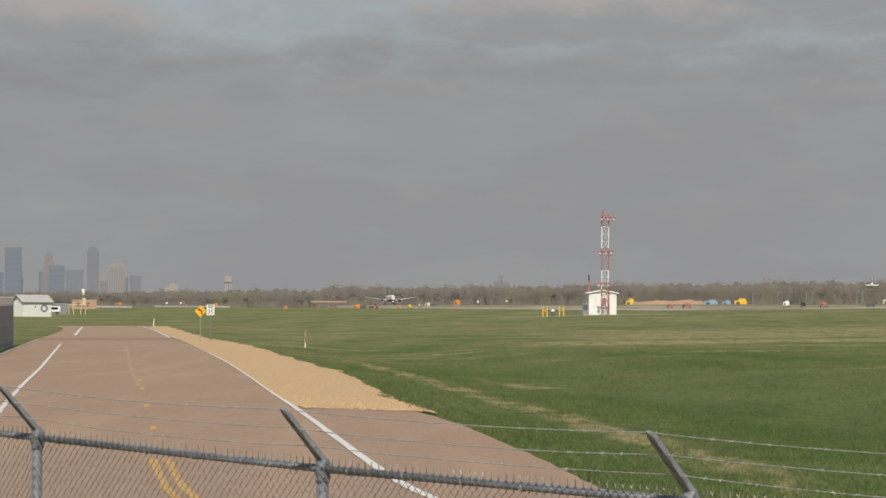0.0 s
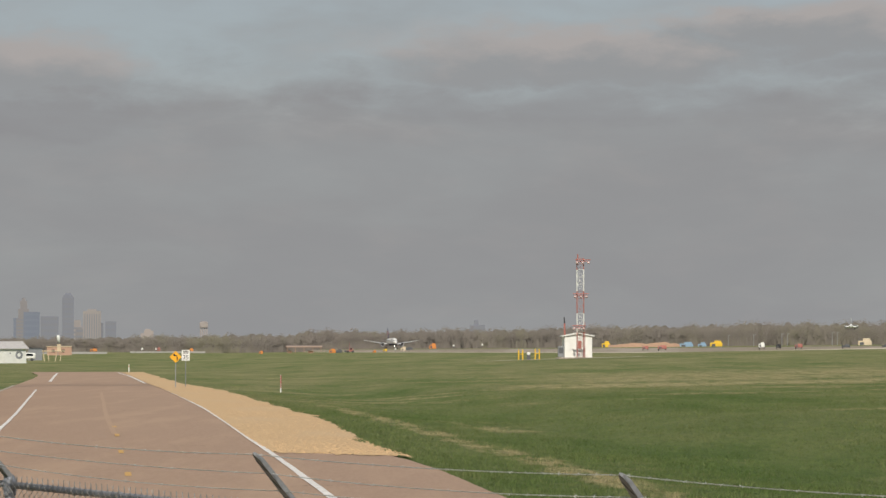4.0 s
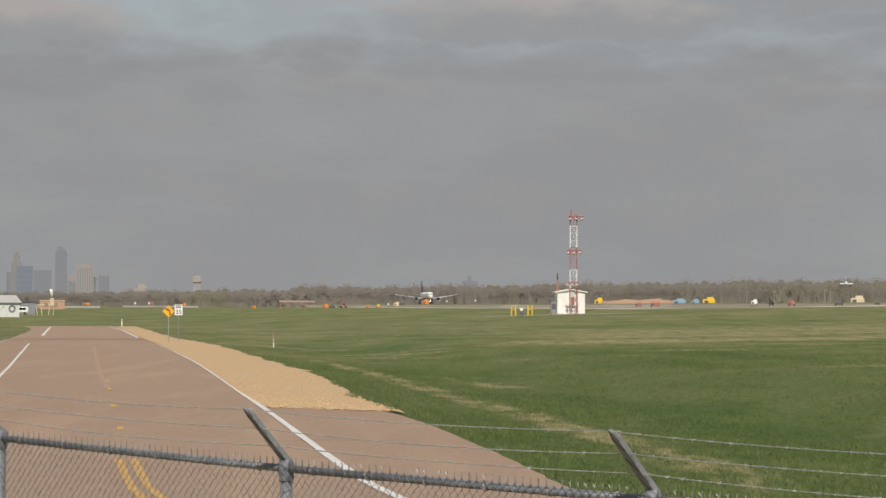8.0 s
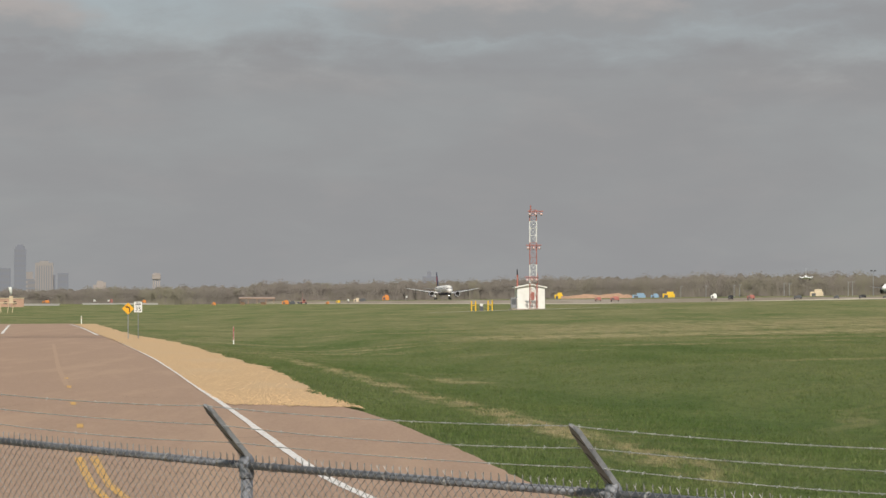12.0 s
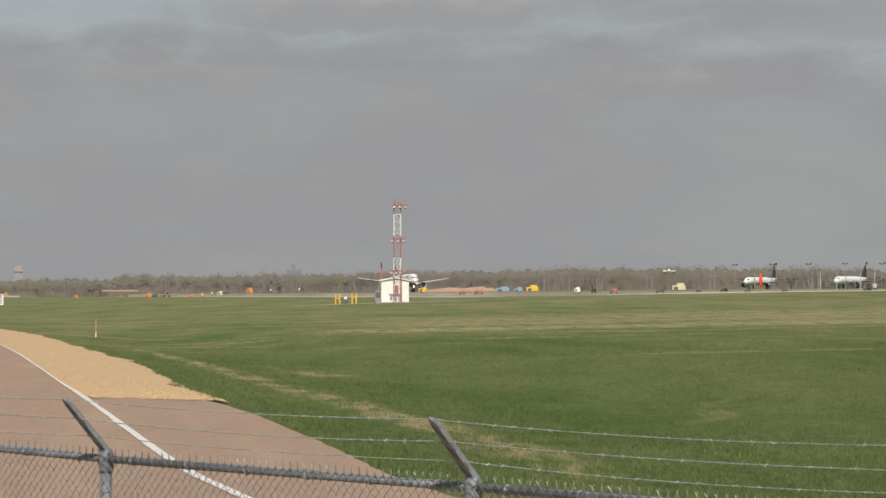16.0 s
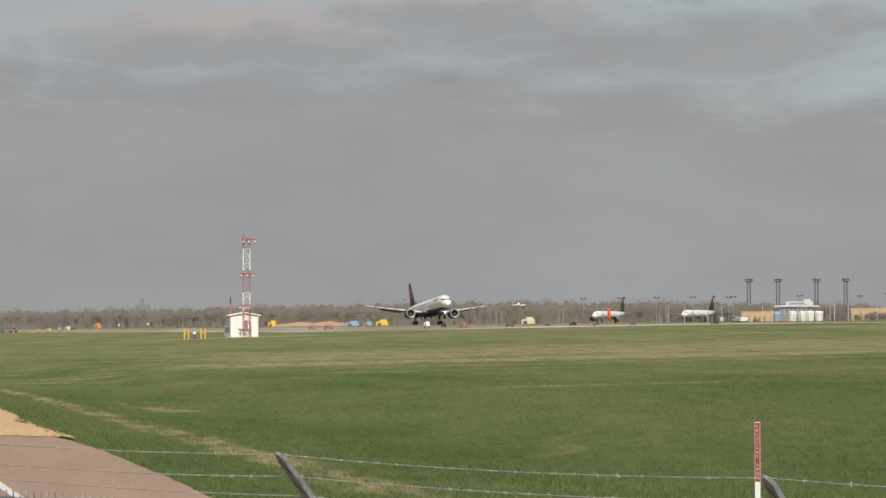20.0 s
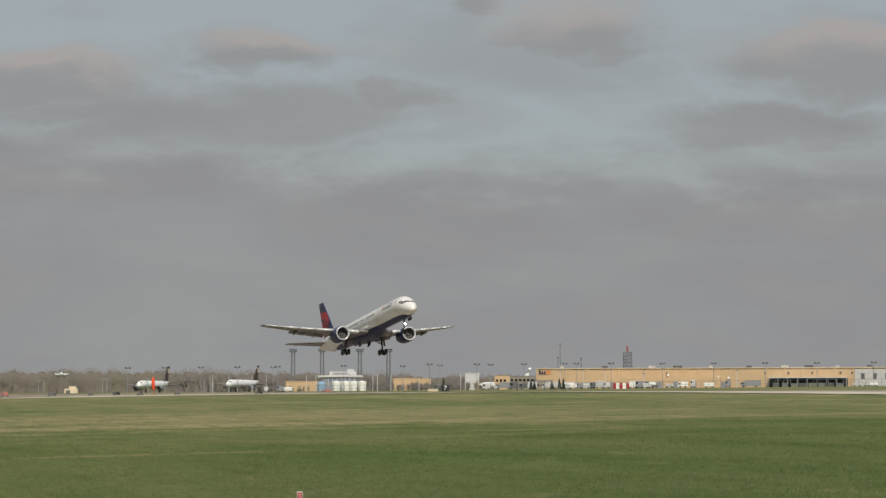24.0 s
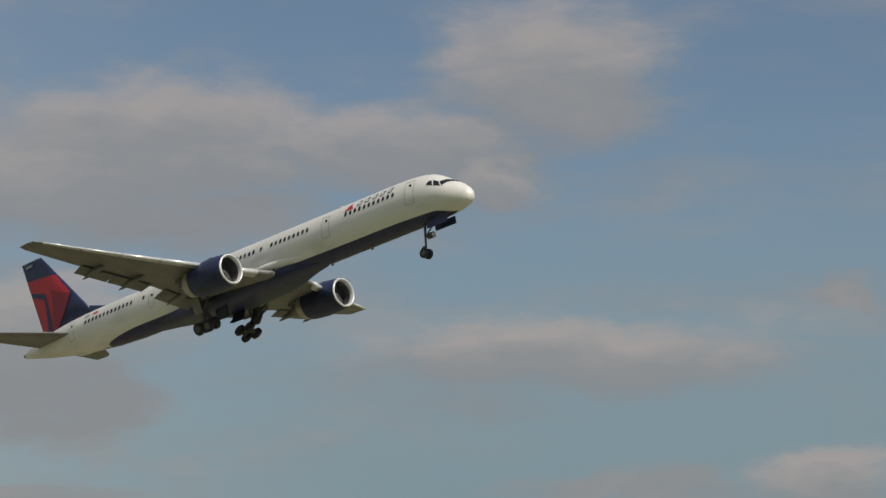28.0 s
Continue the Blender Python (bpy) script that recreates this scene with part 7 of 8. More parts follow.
def small_jet(name, label, m, scale, tail, body_mat, group="", wings=0.9, deep=1.0):
    """A parked jet seen from afar; local x forward."""
    j = thing(name, label, "airplane", group, m)
    k = scale
    rings = []
    for x, r, z in ((0, 0.1, 3.6), (-1, 1.1, 3.7), (-3, 1.75, 4.0), (-6, 1.95, 4.15), (-30, 1.95, 4.15), (-36, 1.5, 4.5), (-42, 0.7, 5.1), (-45, 0.15, 5.4)):
        rings.append([Vector((x * k, r * k * math.cos(a), z * k + r * k * math.sin(a))) for a in [2 * math.pi * i / 16 for i in range(16)]])
    part("fuselage", loft(bmesh.new(), rings), body_mat, j, "", True)
    for s in (-1, 1):
        bm = bmesh.new()
        loft(bm, [[Vector((x * k, s * y * k, (z + t) * k)) for x, t in ((le, 0), ((le + te) / 2, th * deep), (te, 0), ((le + te) / 2, -th * deep))] for y, le, te, z, th in ((1, -14, -23, 3.0, 0.5), (6, -17.5, -24, 3.5, 0.35), (18 * wings, -24, -26, 4.6, 0.12))])
        part("wing", bm, AIR_GREY if deep == 1 else body_mat, j)
        part("engine", spun(bmesh.new(), [(-13.5 * k, 1.0 * k), (-15 * k, 1.3 * k), (-17.5 * k, 1.2 * k), (-19 * k, 0.7 * k)], (0, s * 6.2 * k, 2.2 * k), 14), GREY, j, "", True)
        bm = bmesh.new()
        loft(bm, [[Vector((x * k, s * y * k, (z + t) * k)) for x, t in ((le, 0), ((le + te) / 2, 0.15), (te, 0), ((le + te) / 2, -0.15))] for y, le, te, z in ((0.5, -38.5, -43, 5.2), (7, -42, -44.5, 5.7))])
        part("tailplane", bm, AIR_GREY, j)
        part("main_gear", rod(bmesh.new(), (-21 * k, s * 3.5 * k, 3 * k), (-21 * k, s * 3.5 * k, 0), 0.3 * k, 0.5 * k, 8), DARK, j)
        part("cockpit_window", box(bmesh.new(), (-2.4 * k, s * 0.9 * k, 4.9 * k), (1.1 * k, 0.9 * k, 0.5 * k)), GLASS, j)
    part("nose_gear", rod(bmesh.new(), (-5 * k, 0, 2.5 * k), (-5 * k, 0, 0), 0.2 * k, 0.35 * k, 8), DARK, j)
    bm = bmesh.new()
    loft(bm, [[Vector((le * k, 0, z * k)), Vector(((le + te) / 2 * k, 0.22 * k, z * k)), Vector((te * k, 0, z * k)), Vector(((le + te) / 2 * k, -0.22 * k, z * k))] for z, le, te in ((5.5, -34.5, -42.5), (9.5, -38.5, -43.6), (13.4, -42.3, -45))])
    fin = part("fin", bm, tail, j)
    if tail is TAIL_BROWN:
        part("tail_shield", box(bmesh.new(), (-42.6 * k, 0, 11.2 * k), (1.3 * k, 0.5 * k, 2.4 * k), None, 0.1), CREAM, fin, "pale shield on the tail")
    return j


def yaw_at(bearing, distance, heading, lift=0.0):
    p = spot(bearing, distance, lift)
    return fly_pose(p.x, p.y, p.z, heading, 0, 0)


small_jet("parked_jet", "white cargo jet with a dark brown tail, parked on the apron", yaw_at(10.99, 1450, 212), 1.12, TAIL_BROWN, PLAIN_WHITE, "parked cargo jets")
small_jet("parked_jet", "white cargo jet with a dark brown tail, parked on the apron", yaw_at(12.91, 1450, 214), 1.12, TAIL_BROWN, PLAIN_WHITE, "parked cargo jets")
small_jet("parked_jet", "white jet with a red tail beyond the freight sheds", yaw_at(36.1, 1500, 268), 0.66, AIR_WINE, PLAIN_WHITE)
approaching = small_jet("distant_plane", "small white plane in the air over the woods", fly_pose(*polar(9.37, 1780, 16.5), 189.4, 0, 0), 0.62, PLAIN_WHITE, PLAIN_WHITE, "", 0.42, 2.6)


def build_windsock():
    t = thing("orange_windsock", "limp red-orange windsock on a pole", "windsock", at=facing(11.325, 450.0))
    part("pole", rod(bmesh.new(), (0, 0, 0), (0, 0, 3.15), 0.05, 0.04, 8), ORANGE, t)
    bm = bmesh.new()
    loft(bm, [[Vector((0.12 * f + 0.5 * r * math.cos(a), 0.5 * r * math.sin(a), 3.15 - 2.2 * f)) for a in [2 * math.pi * i / 10 for i in range(10)]] for f, r in ((0, 0.2), (0.15, 0.5), (0.5, 0.58), (0.85, 0.5), (1, 0.3))])
    part("sock", bm, material("windsock_cloth", (0.8, 0.09, 0.03), 0.8, 0, (0.65, 0.07, 0.03), 2, 0.5), t, "red-orange cloth sock", True)


build_windsock()


TAN_DOOR = material("tan_door", (0.33, 0.22, 0.125), 0.8, 0, (0.28, 0.19, 0.11), 1, 0.6)


def build_plant():
    # four white tanks and a blue one
    first = None
    for i, b in enumerate((15.26, 15.46, 15.63, 15.82)):
        m = facing(b, 1380.0)
        if first is None:
            first = thing("white_tank", "squat white storage tank", "tank", "white storage tanks", m)
            part("shell", spun(bmesh.new(), [(-0.2, 1.75), (1.2, 2.0), (4.6, 2.3)], (0, 0, 0), 22, "z"), WHITE, first, "", True)
            part("dome", spun(bmesh.new(), [(4.6, 2.33), (5.0, 1.8), (5.2, 0.05)], (0, 0, 0), 22, "z"), WHITE, first, "", True)
        else:
            copy_thing(first, m)
    blue = thing("blue_tank", "pale blue round tank", "tank", at=facing(14.94, 1390.0))
    part("shell", spun(bmesh.new(), [(-0.2, 2.2), (3.8, 2.2)], (0, 0, 0), 20, "z"), BLUE, blue, "", True)
    part("dome", spun(bmesh.new(), [(3.8, 2.25), (4.9, 1.4), (5.2, 0.05)], (0, 0, 0), 20, "z"), BLUE, blue, "", True)

    ops = thing("operations_building", "white flat-roofed operations building with blue glass bands", "building", at=facing(15.33, 1540.0))
    part("wall", box(bmesh.new(), (0, 0, 4.3), (19, 14, 8.6)), GREY, ops)
    part("glass_band", box(bmesh.new(), (1, -7.05, 6.4), (16, 0.2, 1.6)), CITY_BLUE, ops, "dull blue window band")
    part("roof_slab", box(bmesh.new(), (0.5, 0, 8.5), (26, 16, 1.1), None, 0.1), PALE, ops, "broad pale flat roof")
    for k in range(7):
        part("mullion", box(bmesh.new(), (-6.5 + 2.5 * k, -7.2, 5.6), (0.35, 0.2, 4.6)), PALE, ops)
    pent = part("penthouse", box(bmesh.new(), (2.0, 0, 10.2), (15.5, 9, 2.2), None, 0.05), PALE, ops)
    part("window", box(bmesh.new(), (0.5, -4.55, 10.1), (9.0, 0.12, 0.9)), GREY, pent)
    part("roof_unit", box(bmesh.new(), (6.5, 0, 11.9), (4.0, 4, 1.3), None, 0.1), PALE, pent)
    part("roof_unit", box(bmesh.new(), (0, 0, 11.6), (3, 3, 0.7), None, 0.1), GREY, pent)

    for b, d, w, h, lab in ((14.52, 1400, 17, 5.0, "low tan brick service building"), (16.9, 1380, 19.5, 6.0, "low tan brick freight building"), (18.55, 1330, 14, 3.2, "low dull brown shed")):
        t = thing("service_building", lab, "building", "service buildings", facing(b, float(d)))
        part("wall", box(bmesh.new(), (0, 0, h / 2 - 0.3), (w, 10, h + 0.6)), BRICK, t)
        part("roof", box(bmesh.new(), (0, 0, h + 0.15), (w + 0.4, 10.4, 0.4)), BRICK, t)
        for k in range(max(2, int(w / 5))):
            part("door", box(bmesh.new(), (-w / 2 + 2.5 + k * 4.6, -5.03, 1.4), (1.6, 0.1, 2.4)), TAN_DOOR, t)
    white = thing("white_block", "white boxy building behind the sheds", "building", at=facing(18.2, 1420.0))
    part("wall", box(bmesh.new(), (0, 0, 4.3), (7.4, 7, 9.4)), PALE, white)
    part("roof", box(bmesh.new(), (0, 0, 9.1), (7.8, 7.4, 0.4)), PALE, white)
    small_jet("parked_jet", "white jet fuselage parked beside the sheds", yaw_at(18.35, 1300, 262), 0.62, PLAIN_WHITE, PLAIN_WHITE)

    # dark distance board near the runway
    t = thing("distance_board", "black runway distance board with a white 7", "sign", at=facing(17.62, run_spot(17.62, -25.0)))
    for x in (-0.4, 0.4):
        part("board", box(bmesh.new(), (x, abs(x) * 0.3, 0.72), (0.55, 0.1, 0.95), Matrix.Rotation(-0.3 if x < 0 else 0.3, 3, "Z"), 0.03), DARK, t)
        part("leg", box(bmesh.new(), (x, 0.2, 0.15), (0.1, 0.1, 0.4)), GREY, t)
    part("back_board", box(bmesh.new(), (0, 0.14, 0.72), (0.85, 0.1, 0.95), None, 0.02), DARK, t)
    cu = bpy.data.curves.new("numeral", "FONT")
    cu.body, cu.size, cu.extrude, cu.align_x = "7", 0.95, 0.01, "CENTER"
    num = new("numeral", cu)
    num.parent = t
    num.matrix_basis = pose(0, -0.06, 0.4, 90)
    num.data.materials.append(WHITE)
    tagged(num, "white numeral 7")
    t = thing("yellow_cart", "dull yellow ground cart beside the runway", "cart", at=facing(17.35, run_spot(17.35, 60.0)))
    part("bed", box(bmesh.new(), (0, 0, 0.6), (2.4, 1.2, 0.6), None, 0.05), CREAM, t)
    for x in (-0.8, 0.8):
        part("wheel", spun(bmesh.new(), [(-0.5, 0.02), (-0.5, 0.28), (0.5, 0.28), (0.5, 0.02)], (x, 0, 0.28), 10, "y"), DARK, t)


build_plant()


def build_freight_shed():
    """The long tan freight building: piers, parapet, canopy, doors and rooftop plant."""
    a, b = polar(19.6, 1225), polar(28.88, 1205)
    g0 = height(a.x, a.y)
    u = (b - a).normalized()
    L = (b - a).length
    m = Matrix.Translation((a.x, a.y, g0)) @ Matrix.Rotation(math.atan2(u.y, u.x), 4, "Z")
    t = thing("freight_building", "long tan brick freight building with a dark loading canopy", "building", at=m)
    H = 9.4
    part("wall", box(bmesh.new(), (L / 2, 18, H / 2 - 0.5), (L, 36, H + 1)), BRICK, t, "tan brick wall")
    part("parapet_cap", box(bmesh.new(), (L / 2, -0.15, H + 0.1), (L + 0.4, 0.6, 0.35)), CREAM, t, "pale parapet cap")
    pier_bm = bmesh.new()
    box(pier_bm, (0, -0.12, H / 2 - 0.3), (0.7, 0.24, H))
    pier = finish("pier", pier_bm, BRICK)
    n = 26
    for i in range(n + 1):
        shared("pier", pier, t, pose(L * i / n, 0, 0))
    part("lower_band", box(bmesh.new(), (L * 0.30, -1.6, 2.5), (L * 0.26, 3.0, 5.6), None, 0.02), BRICK, t, "lower tan front")

    def X(bearing):
        """Metres along the front at that bearing."""
        d = polar(bearing, 1.0)
        k = (a.x * d.y - a.y * d.x) / (u.y * d.x - u.x * d.y)
        return k
    x0, x1 = X(24.6), X(26.25)
    can = part("canopy", box(bmesh.new(), ((x0 + x1) / 2, -4.5, 4.9), (x1 - x0, 9, 0.4), None, 0.05), ROOFGREY, t, "pale canopy edge over dark loading bays")
    part("dark_bay", box(bmesh.new(), ((x0 + x1) / 2, -0.4, 2.2), (x1 - x0, 0.6, 5.0)), DARK, can, "dark loading bay")
    for i in range(9):
        part("canopy_column", box(bmesh.new(), (x0 + (x1 - x0) * i / 8, -8.6, 2.2), (0.3, 0.3, 5.2)), GREY, can)
    rng = random.Random(8)
    for i in range(8):
        x = x0 + 3 + (x1 - x0 - 6) * i / 7
        part("parked_container", box(bmesh.new(), (x, -4.0, 1.1), (2.4 + 1.6 * rng.random(), 2.2, 2.4 + rng.random()), None, 0.1), WHITE if i % 3 else ROOFGREY, can, "pale container under the canopy")
    for bb in (20.3, 20.75, 21.25, 21.8, 22.25, 22.6, 23.0, 23.6, 27.0, 27.6, 28.1):
        x = X(bb)
        part("dock_door", box(bmesh.new(), (x, -0.1 if not 20.5 < bb < 23.1 else -3.2, 1.7), (2.2, 0.2, 3.2)), GREY if bb < 26 else ROOFGREY, t)
    for bb in (21.9, 22.4, 24.5, 25.0, 25.5, 26.1, 26.35):
        part("wall_lamp", box(bmesh.new(), (X(bb), -0.3, 7.2), (0.7, 0.4, 0.8), None, 0.05), DARKGREY, t)
    for k, bb in enumerate((20.1, 21.0, 22.0, 22.6, 23.3, 24.1, 24.9, 25.4, 26.0, 26.7, 27.3, 27.9, 28.3)):
        part("roof_unit", box(bmesh.new(), (X(bb), 5 + 3 * (k % 3), H + 0.7), (1.6 + (k % 4) * 0.8, 2.0, 1.2), None, 0.05), DARKGREY if k % 2 else ROOFGREY, t)
    for k in range(5):
        part("sign_bar", box(bmesh.new(), (X(19.66) + 1.15 * k, -0.25, 7.6 if k in (1, 2) else 7.8), (0.8, 0.1, 1.5 if k in (1, 2) else 1.9)), AIR_BLUE if k < 3 else ORANGE, t, "plain navy sign bar" if k < 3 else "plain orange sign bar")
    for bb, z in ((22.42, 6.4), (23.5, 5.2), (23.72, 5.0)):
        part("wall_lamp", box(bmesh.new(), (X(bb), -0.4, z), (1.0, 0.5, 1.0), None, 0.1), WHITE, t, "white wall lamp")
    # grey recess with doors past the canopy
    x2, x3 = X(26.4), X(27.25)
    part("grey_recess", box(bmesh.new(), ((x2 + x3) / 2, -0.35, 4.4), (x3 - x2, 0.3, 8.8)), ROOFGREY, t, "grey clad bay")
    for k in range(3):
        part("recess_window", box(bmesh.new(), (x2 + (x3 - x2) * (0.2 + 0.3 * k), -0.55, 5.6), (1.6, 0.1, 2.6)), DARKGREY, t)

    # lower wing to the right
    c, d = polar(28.93, 1200), polar(30.92, 1190)
    u2 = (d - c).normalized()
    L2 = (d - c).length
    m = Matrix.Translation((c.x, c.y, height(c.x, c.y))) @ Matrix.Rotation(math.atan2(u2.y, u2.x), 4, "Z")
    w = thing("freight_wing", "lower tan brick freight wing with pale roller doors", "building", at=m)
    part("wall", box(bmesh.new(), (L2 / 2, 15, 3.2), (L2, 30, 8.0)), BRICK, w)
    part("parapet_cap", box(bmesh.new(), (L2 / 2, -0.15, 7.2), (L2 + 0.3, 0.6, 0.3)), BRICK, w)
    for i in range(10):
        shared("pier", pier, w, pose(L2 * i / 9, 0, -2.3))
    for k, f in enumerate((0.47, 0.58, 0.69, 0.8, 0.9)):
        part("roller_door", box(bmesh.new(), (L2 * f, -0.3, 2.3), (4.4, 0.3, 4.6)), ROOFGREY, w, "pale roller door")
    part("dark_plinth", box(bmesh.new(), (L2 * 0.15, -2.5, 0.8), (L2 * 0.26, 1.0, 2.0)), DARKGREY, w)

    # aerial frame with a red top above the roof
    f = thing("aerial_frame", "grey lattice aerial frame with a red top", "mast", at=facing(21.55, 1270.0))
    for x in (-1.9, 1.9):
        for y in (-1.5, 1.5):
            part("leg", rod(bmesh.new(), (x, y, 0), (x, y, 17.4), 0.34, 0.3, 6), MAST, f)
    for z in (11, 12.6, 14.2, 15.8, 17.4):
        part("deck", box(bmesh.new(), (0, 0, z), (4.2, 3.3, 0.5)), MAST, f)
        part("brace", rod(bmesh.new(), (-1.9, -1.5, z - 1.5), (1.9, -1.5, z), 0.2, 0.2, 5), MAST, f)
        part("brace", rod(bmesh.new(), (1.9, -1.5, z - 1.5), (-1.9, -1.5, z), 0.2, 0.2, 5), MAST, f)
    part("red_top", box(bmesh.new(), (0, 0, 19.0), (0.9, 0.9, 3.0), None, 0.1), material("dull_red", (0.24, 0.06, 0.055), 0.8, 0, (0.3, 0.09, 0.08), 1, 0.5), f, "red mast top")
    for bb, h in ((20.05, 15.5), (20.55, 15), (20.1, 22)):
        p = thing("roof_pole", "thin dark pole above the freight roof", "pole", "roof poles", facing(bb, 1290.0))
        part("pole", rod(bmesh.new(), (0, 0, 0), (0, 0, h), 0.2, 0.12, 6), DARKGREY, p)
        part("head", box(bmesh.new(), (0, 0, h), (0.9, 0.5, 0.5)), DARKGREY, p)

    # red and white barrier, trucks and trailers in front
    bar = thing("striped_barrier", "red and white striped barrier", "barrier", at=facing(21.41, 975.0))
    for k in range(5):
        part("panel", box(bmesh.new(), (-2.4 + 1.2 * k, 0, 0.95), (1.2, 0.4, 2.3)), SIGN_RED if k % 2 == 0 else WHITE, bar, "red panel" if k % 2 == 0 else "white panel")


build_freight_shed()


def build_vehicles():
    tyre, hub = wheel_mesh(0.5, 0.3)

    def truck(bearing, d, w, h, mat, lab, name="box_truck"):
        t = thing(name, lab, "truck", "parked freight vehicles", facing(bearing, float(d)))
        part("box_body", box(bmesh.new(), (0.6, 0, 0.7 + h / 2), (w, 2.4, h), None, 0.06), mat, t)
        part("cab", box(bmesh.new(), (-w / 2 - 0.3, 0, 1.4), (1.8, 2.2, 1.9), None, 0.15), mat, t)
        part("windscreen", box(bmesh.new(), (-w / 2 - 0.4, -1.11, 1.8), (1.1, 0.04, 0.7)), GLASS, t)
        for x in (-w / 2, w * 0.3):
            for y in (-1.0, 1.0):
                q = shared("wheel", tyre, t, pose(x, y, 0.5))
                shared("rim", hub, q)

    for bearing, w, h, mat, lab in ((19.9, 5.5, 2.4, ROOFGREY, "grey box truck parked by the freight building"), (20.25, 5.0, 2.2, WHITE, "white box truck parked by the freight building"),
                                    (20.7, 6.0, 2.0, ROOFGREY, "grey box truck parked by the freight building"), (21.9, 4.5, 2.2, DARKGREY, "dark truck parked by the freight building"),
                                    (22.05, 3.0, 2.0, WHITE, "white van parked by the freight building"), (22.75, 2.6, 2.0, WHITE, "white van parked by the freight building"),
                                    (24.2, 6.5, 2.4, GREY, "grey trailer parked by the freight building"), (27.0, 7.0, 2.0, ROOFGREY, "pale trailer parked by the freight wing"),
                                    (28.2, 4.0, 2.2, WHITE, "white trailer parked by the freight wing"), (19.4, 5.0, 2.2, DARKGREY, "dark truck parked by the sheds"), (18.9, 5.5, 2.4, GREY, "grey truck parked by the sheds")):
        truck(bearing, 1120, w, h, mat, lab)
    for bearing, L in ((27.95, 25), (29.0, 8), (29.45, 6)):
        t = thing("container_row", "dark low row of parked dollies", "dollies", "parked dollies", facing(bearing, 1080.0))
        n = int(L / 2.6)
        for k in range(n):
            part("dolly", box(bmesh.new(), (-L / 2 + 2.6 * k, 0, 0.9), (2.2, 1.8, 1.8), None, 0.08), DARKGREY, t)
    bus = thing("yellow_bus", "yellow bus parked by the freight wing", "bus", at=facing(29.62, 1060.0))
    part("body", box(bmesh.new(), (0, 0, 1.3), (5.6, 2.2, 1.6), None, 0.15), YELLOW, bus)
    part("windows", box(bmesh.new(), (0, -1.12, 1.65), (4.4, 0.04, 0.5)), GLASS, bus)
    for x in (-1.8, 1.7):
        for y in (-1.0, 1.0):
            q = shared("wheel", tyre, bus, pose(x, y, 0.5))
            shared("rim", hub, q)
    gabled("white_tent", "white gabled hut beside the freight wing", "hut", facing(30.04, 1060.0, 0, 35), 6.5, 6.0, 2.2, 1.5, WHITE, WHITE, 0.3)
    # white stacked covers and a brick block farther right
    rng = random.Random(4)
    pile = thing("white_covers", "heap of pale covered goods beside the freight wing", "covered goods", at=facing(31.22, 1130.0))
    for k in range(7):
        part("cover", box(bmesh.new(), (-7 + 2.6 * k, rng.uniform(-2, 2), 1.6 + rng.random()), (3.0, 3.0, 3.2 + 2 * rng.random()), Matrix.Rotation(rng.uniform(-0.4, 0.4), 3, "Y"), 0.3), WHITE, pile)
    for b, w, h, mat, lab in ((32.0, 8, 5.0, ROOFGREY, "grey boxy building beyond the freight wing"), (32.9, 9, 4.4, ROOFGREY, "grey boxy building beyond the freight wing"), (34.0, 22, 4.2, ROOFGREY, "low grey shed beyond the freight wing"), (34.95, 21, 5.2, material("red_brick", (0.3, 0.11, 0.07), 0.85, 0, (0.25, 0.09, 0.06), 0.5, 0.6), "red brick building beyond the freight wing"), (36.2, 24, 3.8, DARKGREY, "low dark shed beyond the freight wing")):
        t = thing("far_building", lab, "building", "buildings past the freight wing", facing(b, 1250.0))
        part("wall", box(bmesh.new(), (0, 0, h / 2 - 0.5), (w, 10, h + 1)), mat, t)
        part("roof", box(bmesh.new(), (0, 0, h + 0.1), (w + 0.4, 10.4, 0.3)), ROOFGREY, t)
        for k in range(3):
            part("window", box(bmesh.new(), (-w / 3 + k * w / 3, -5.05, h * 0.55), (w * 0.12, 0.1, h * 0.2)), GLASS, t)


build_vehicles()


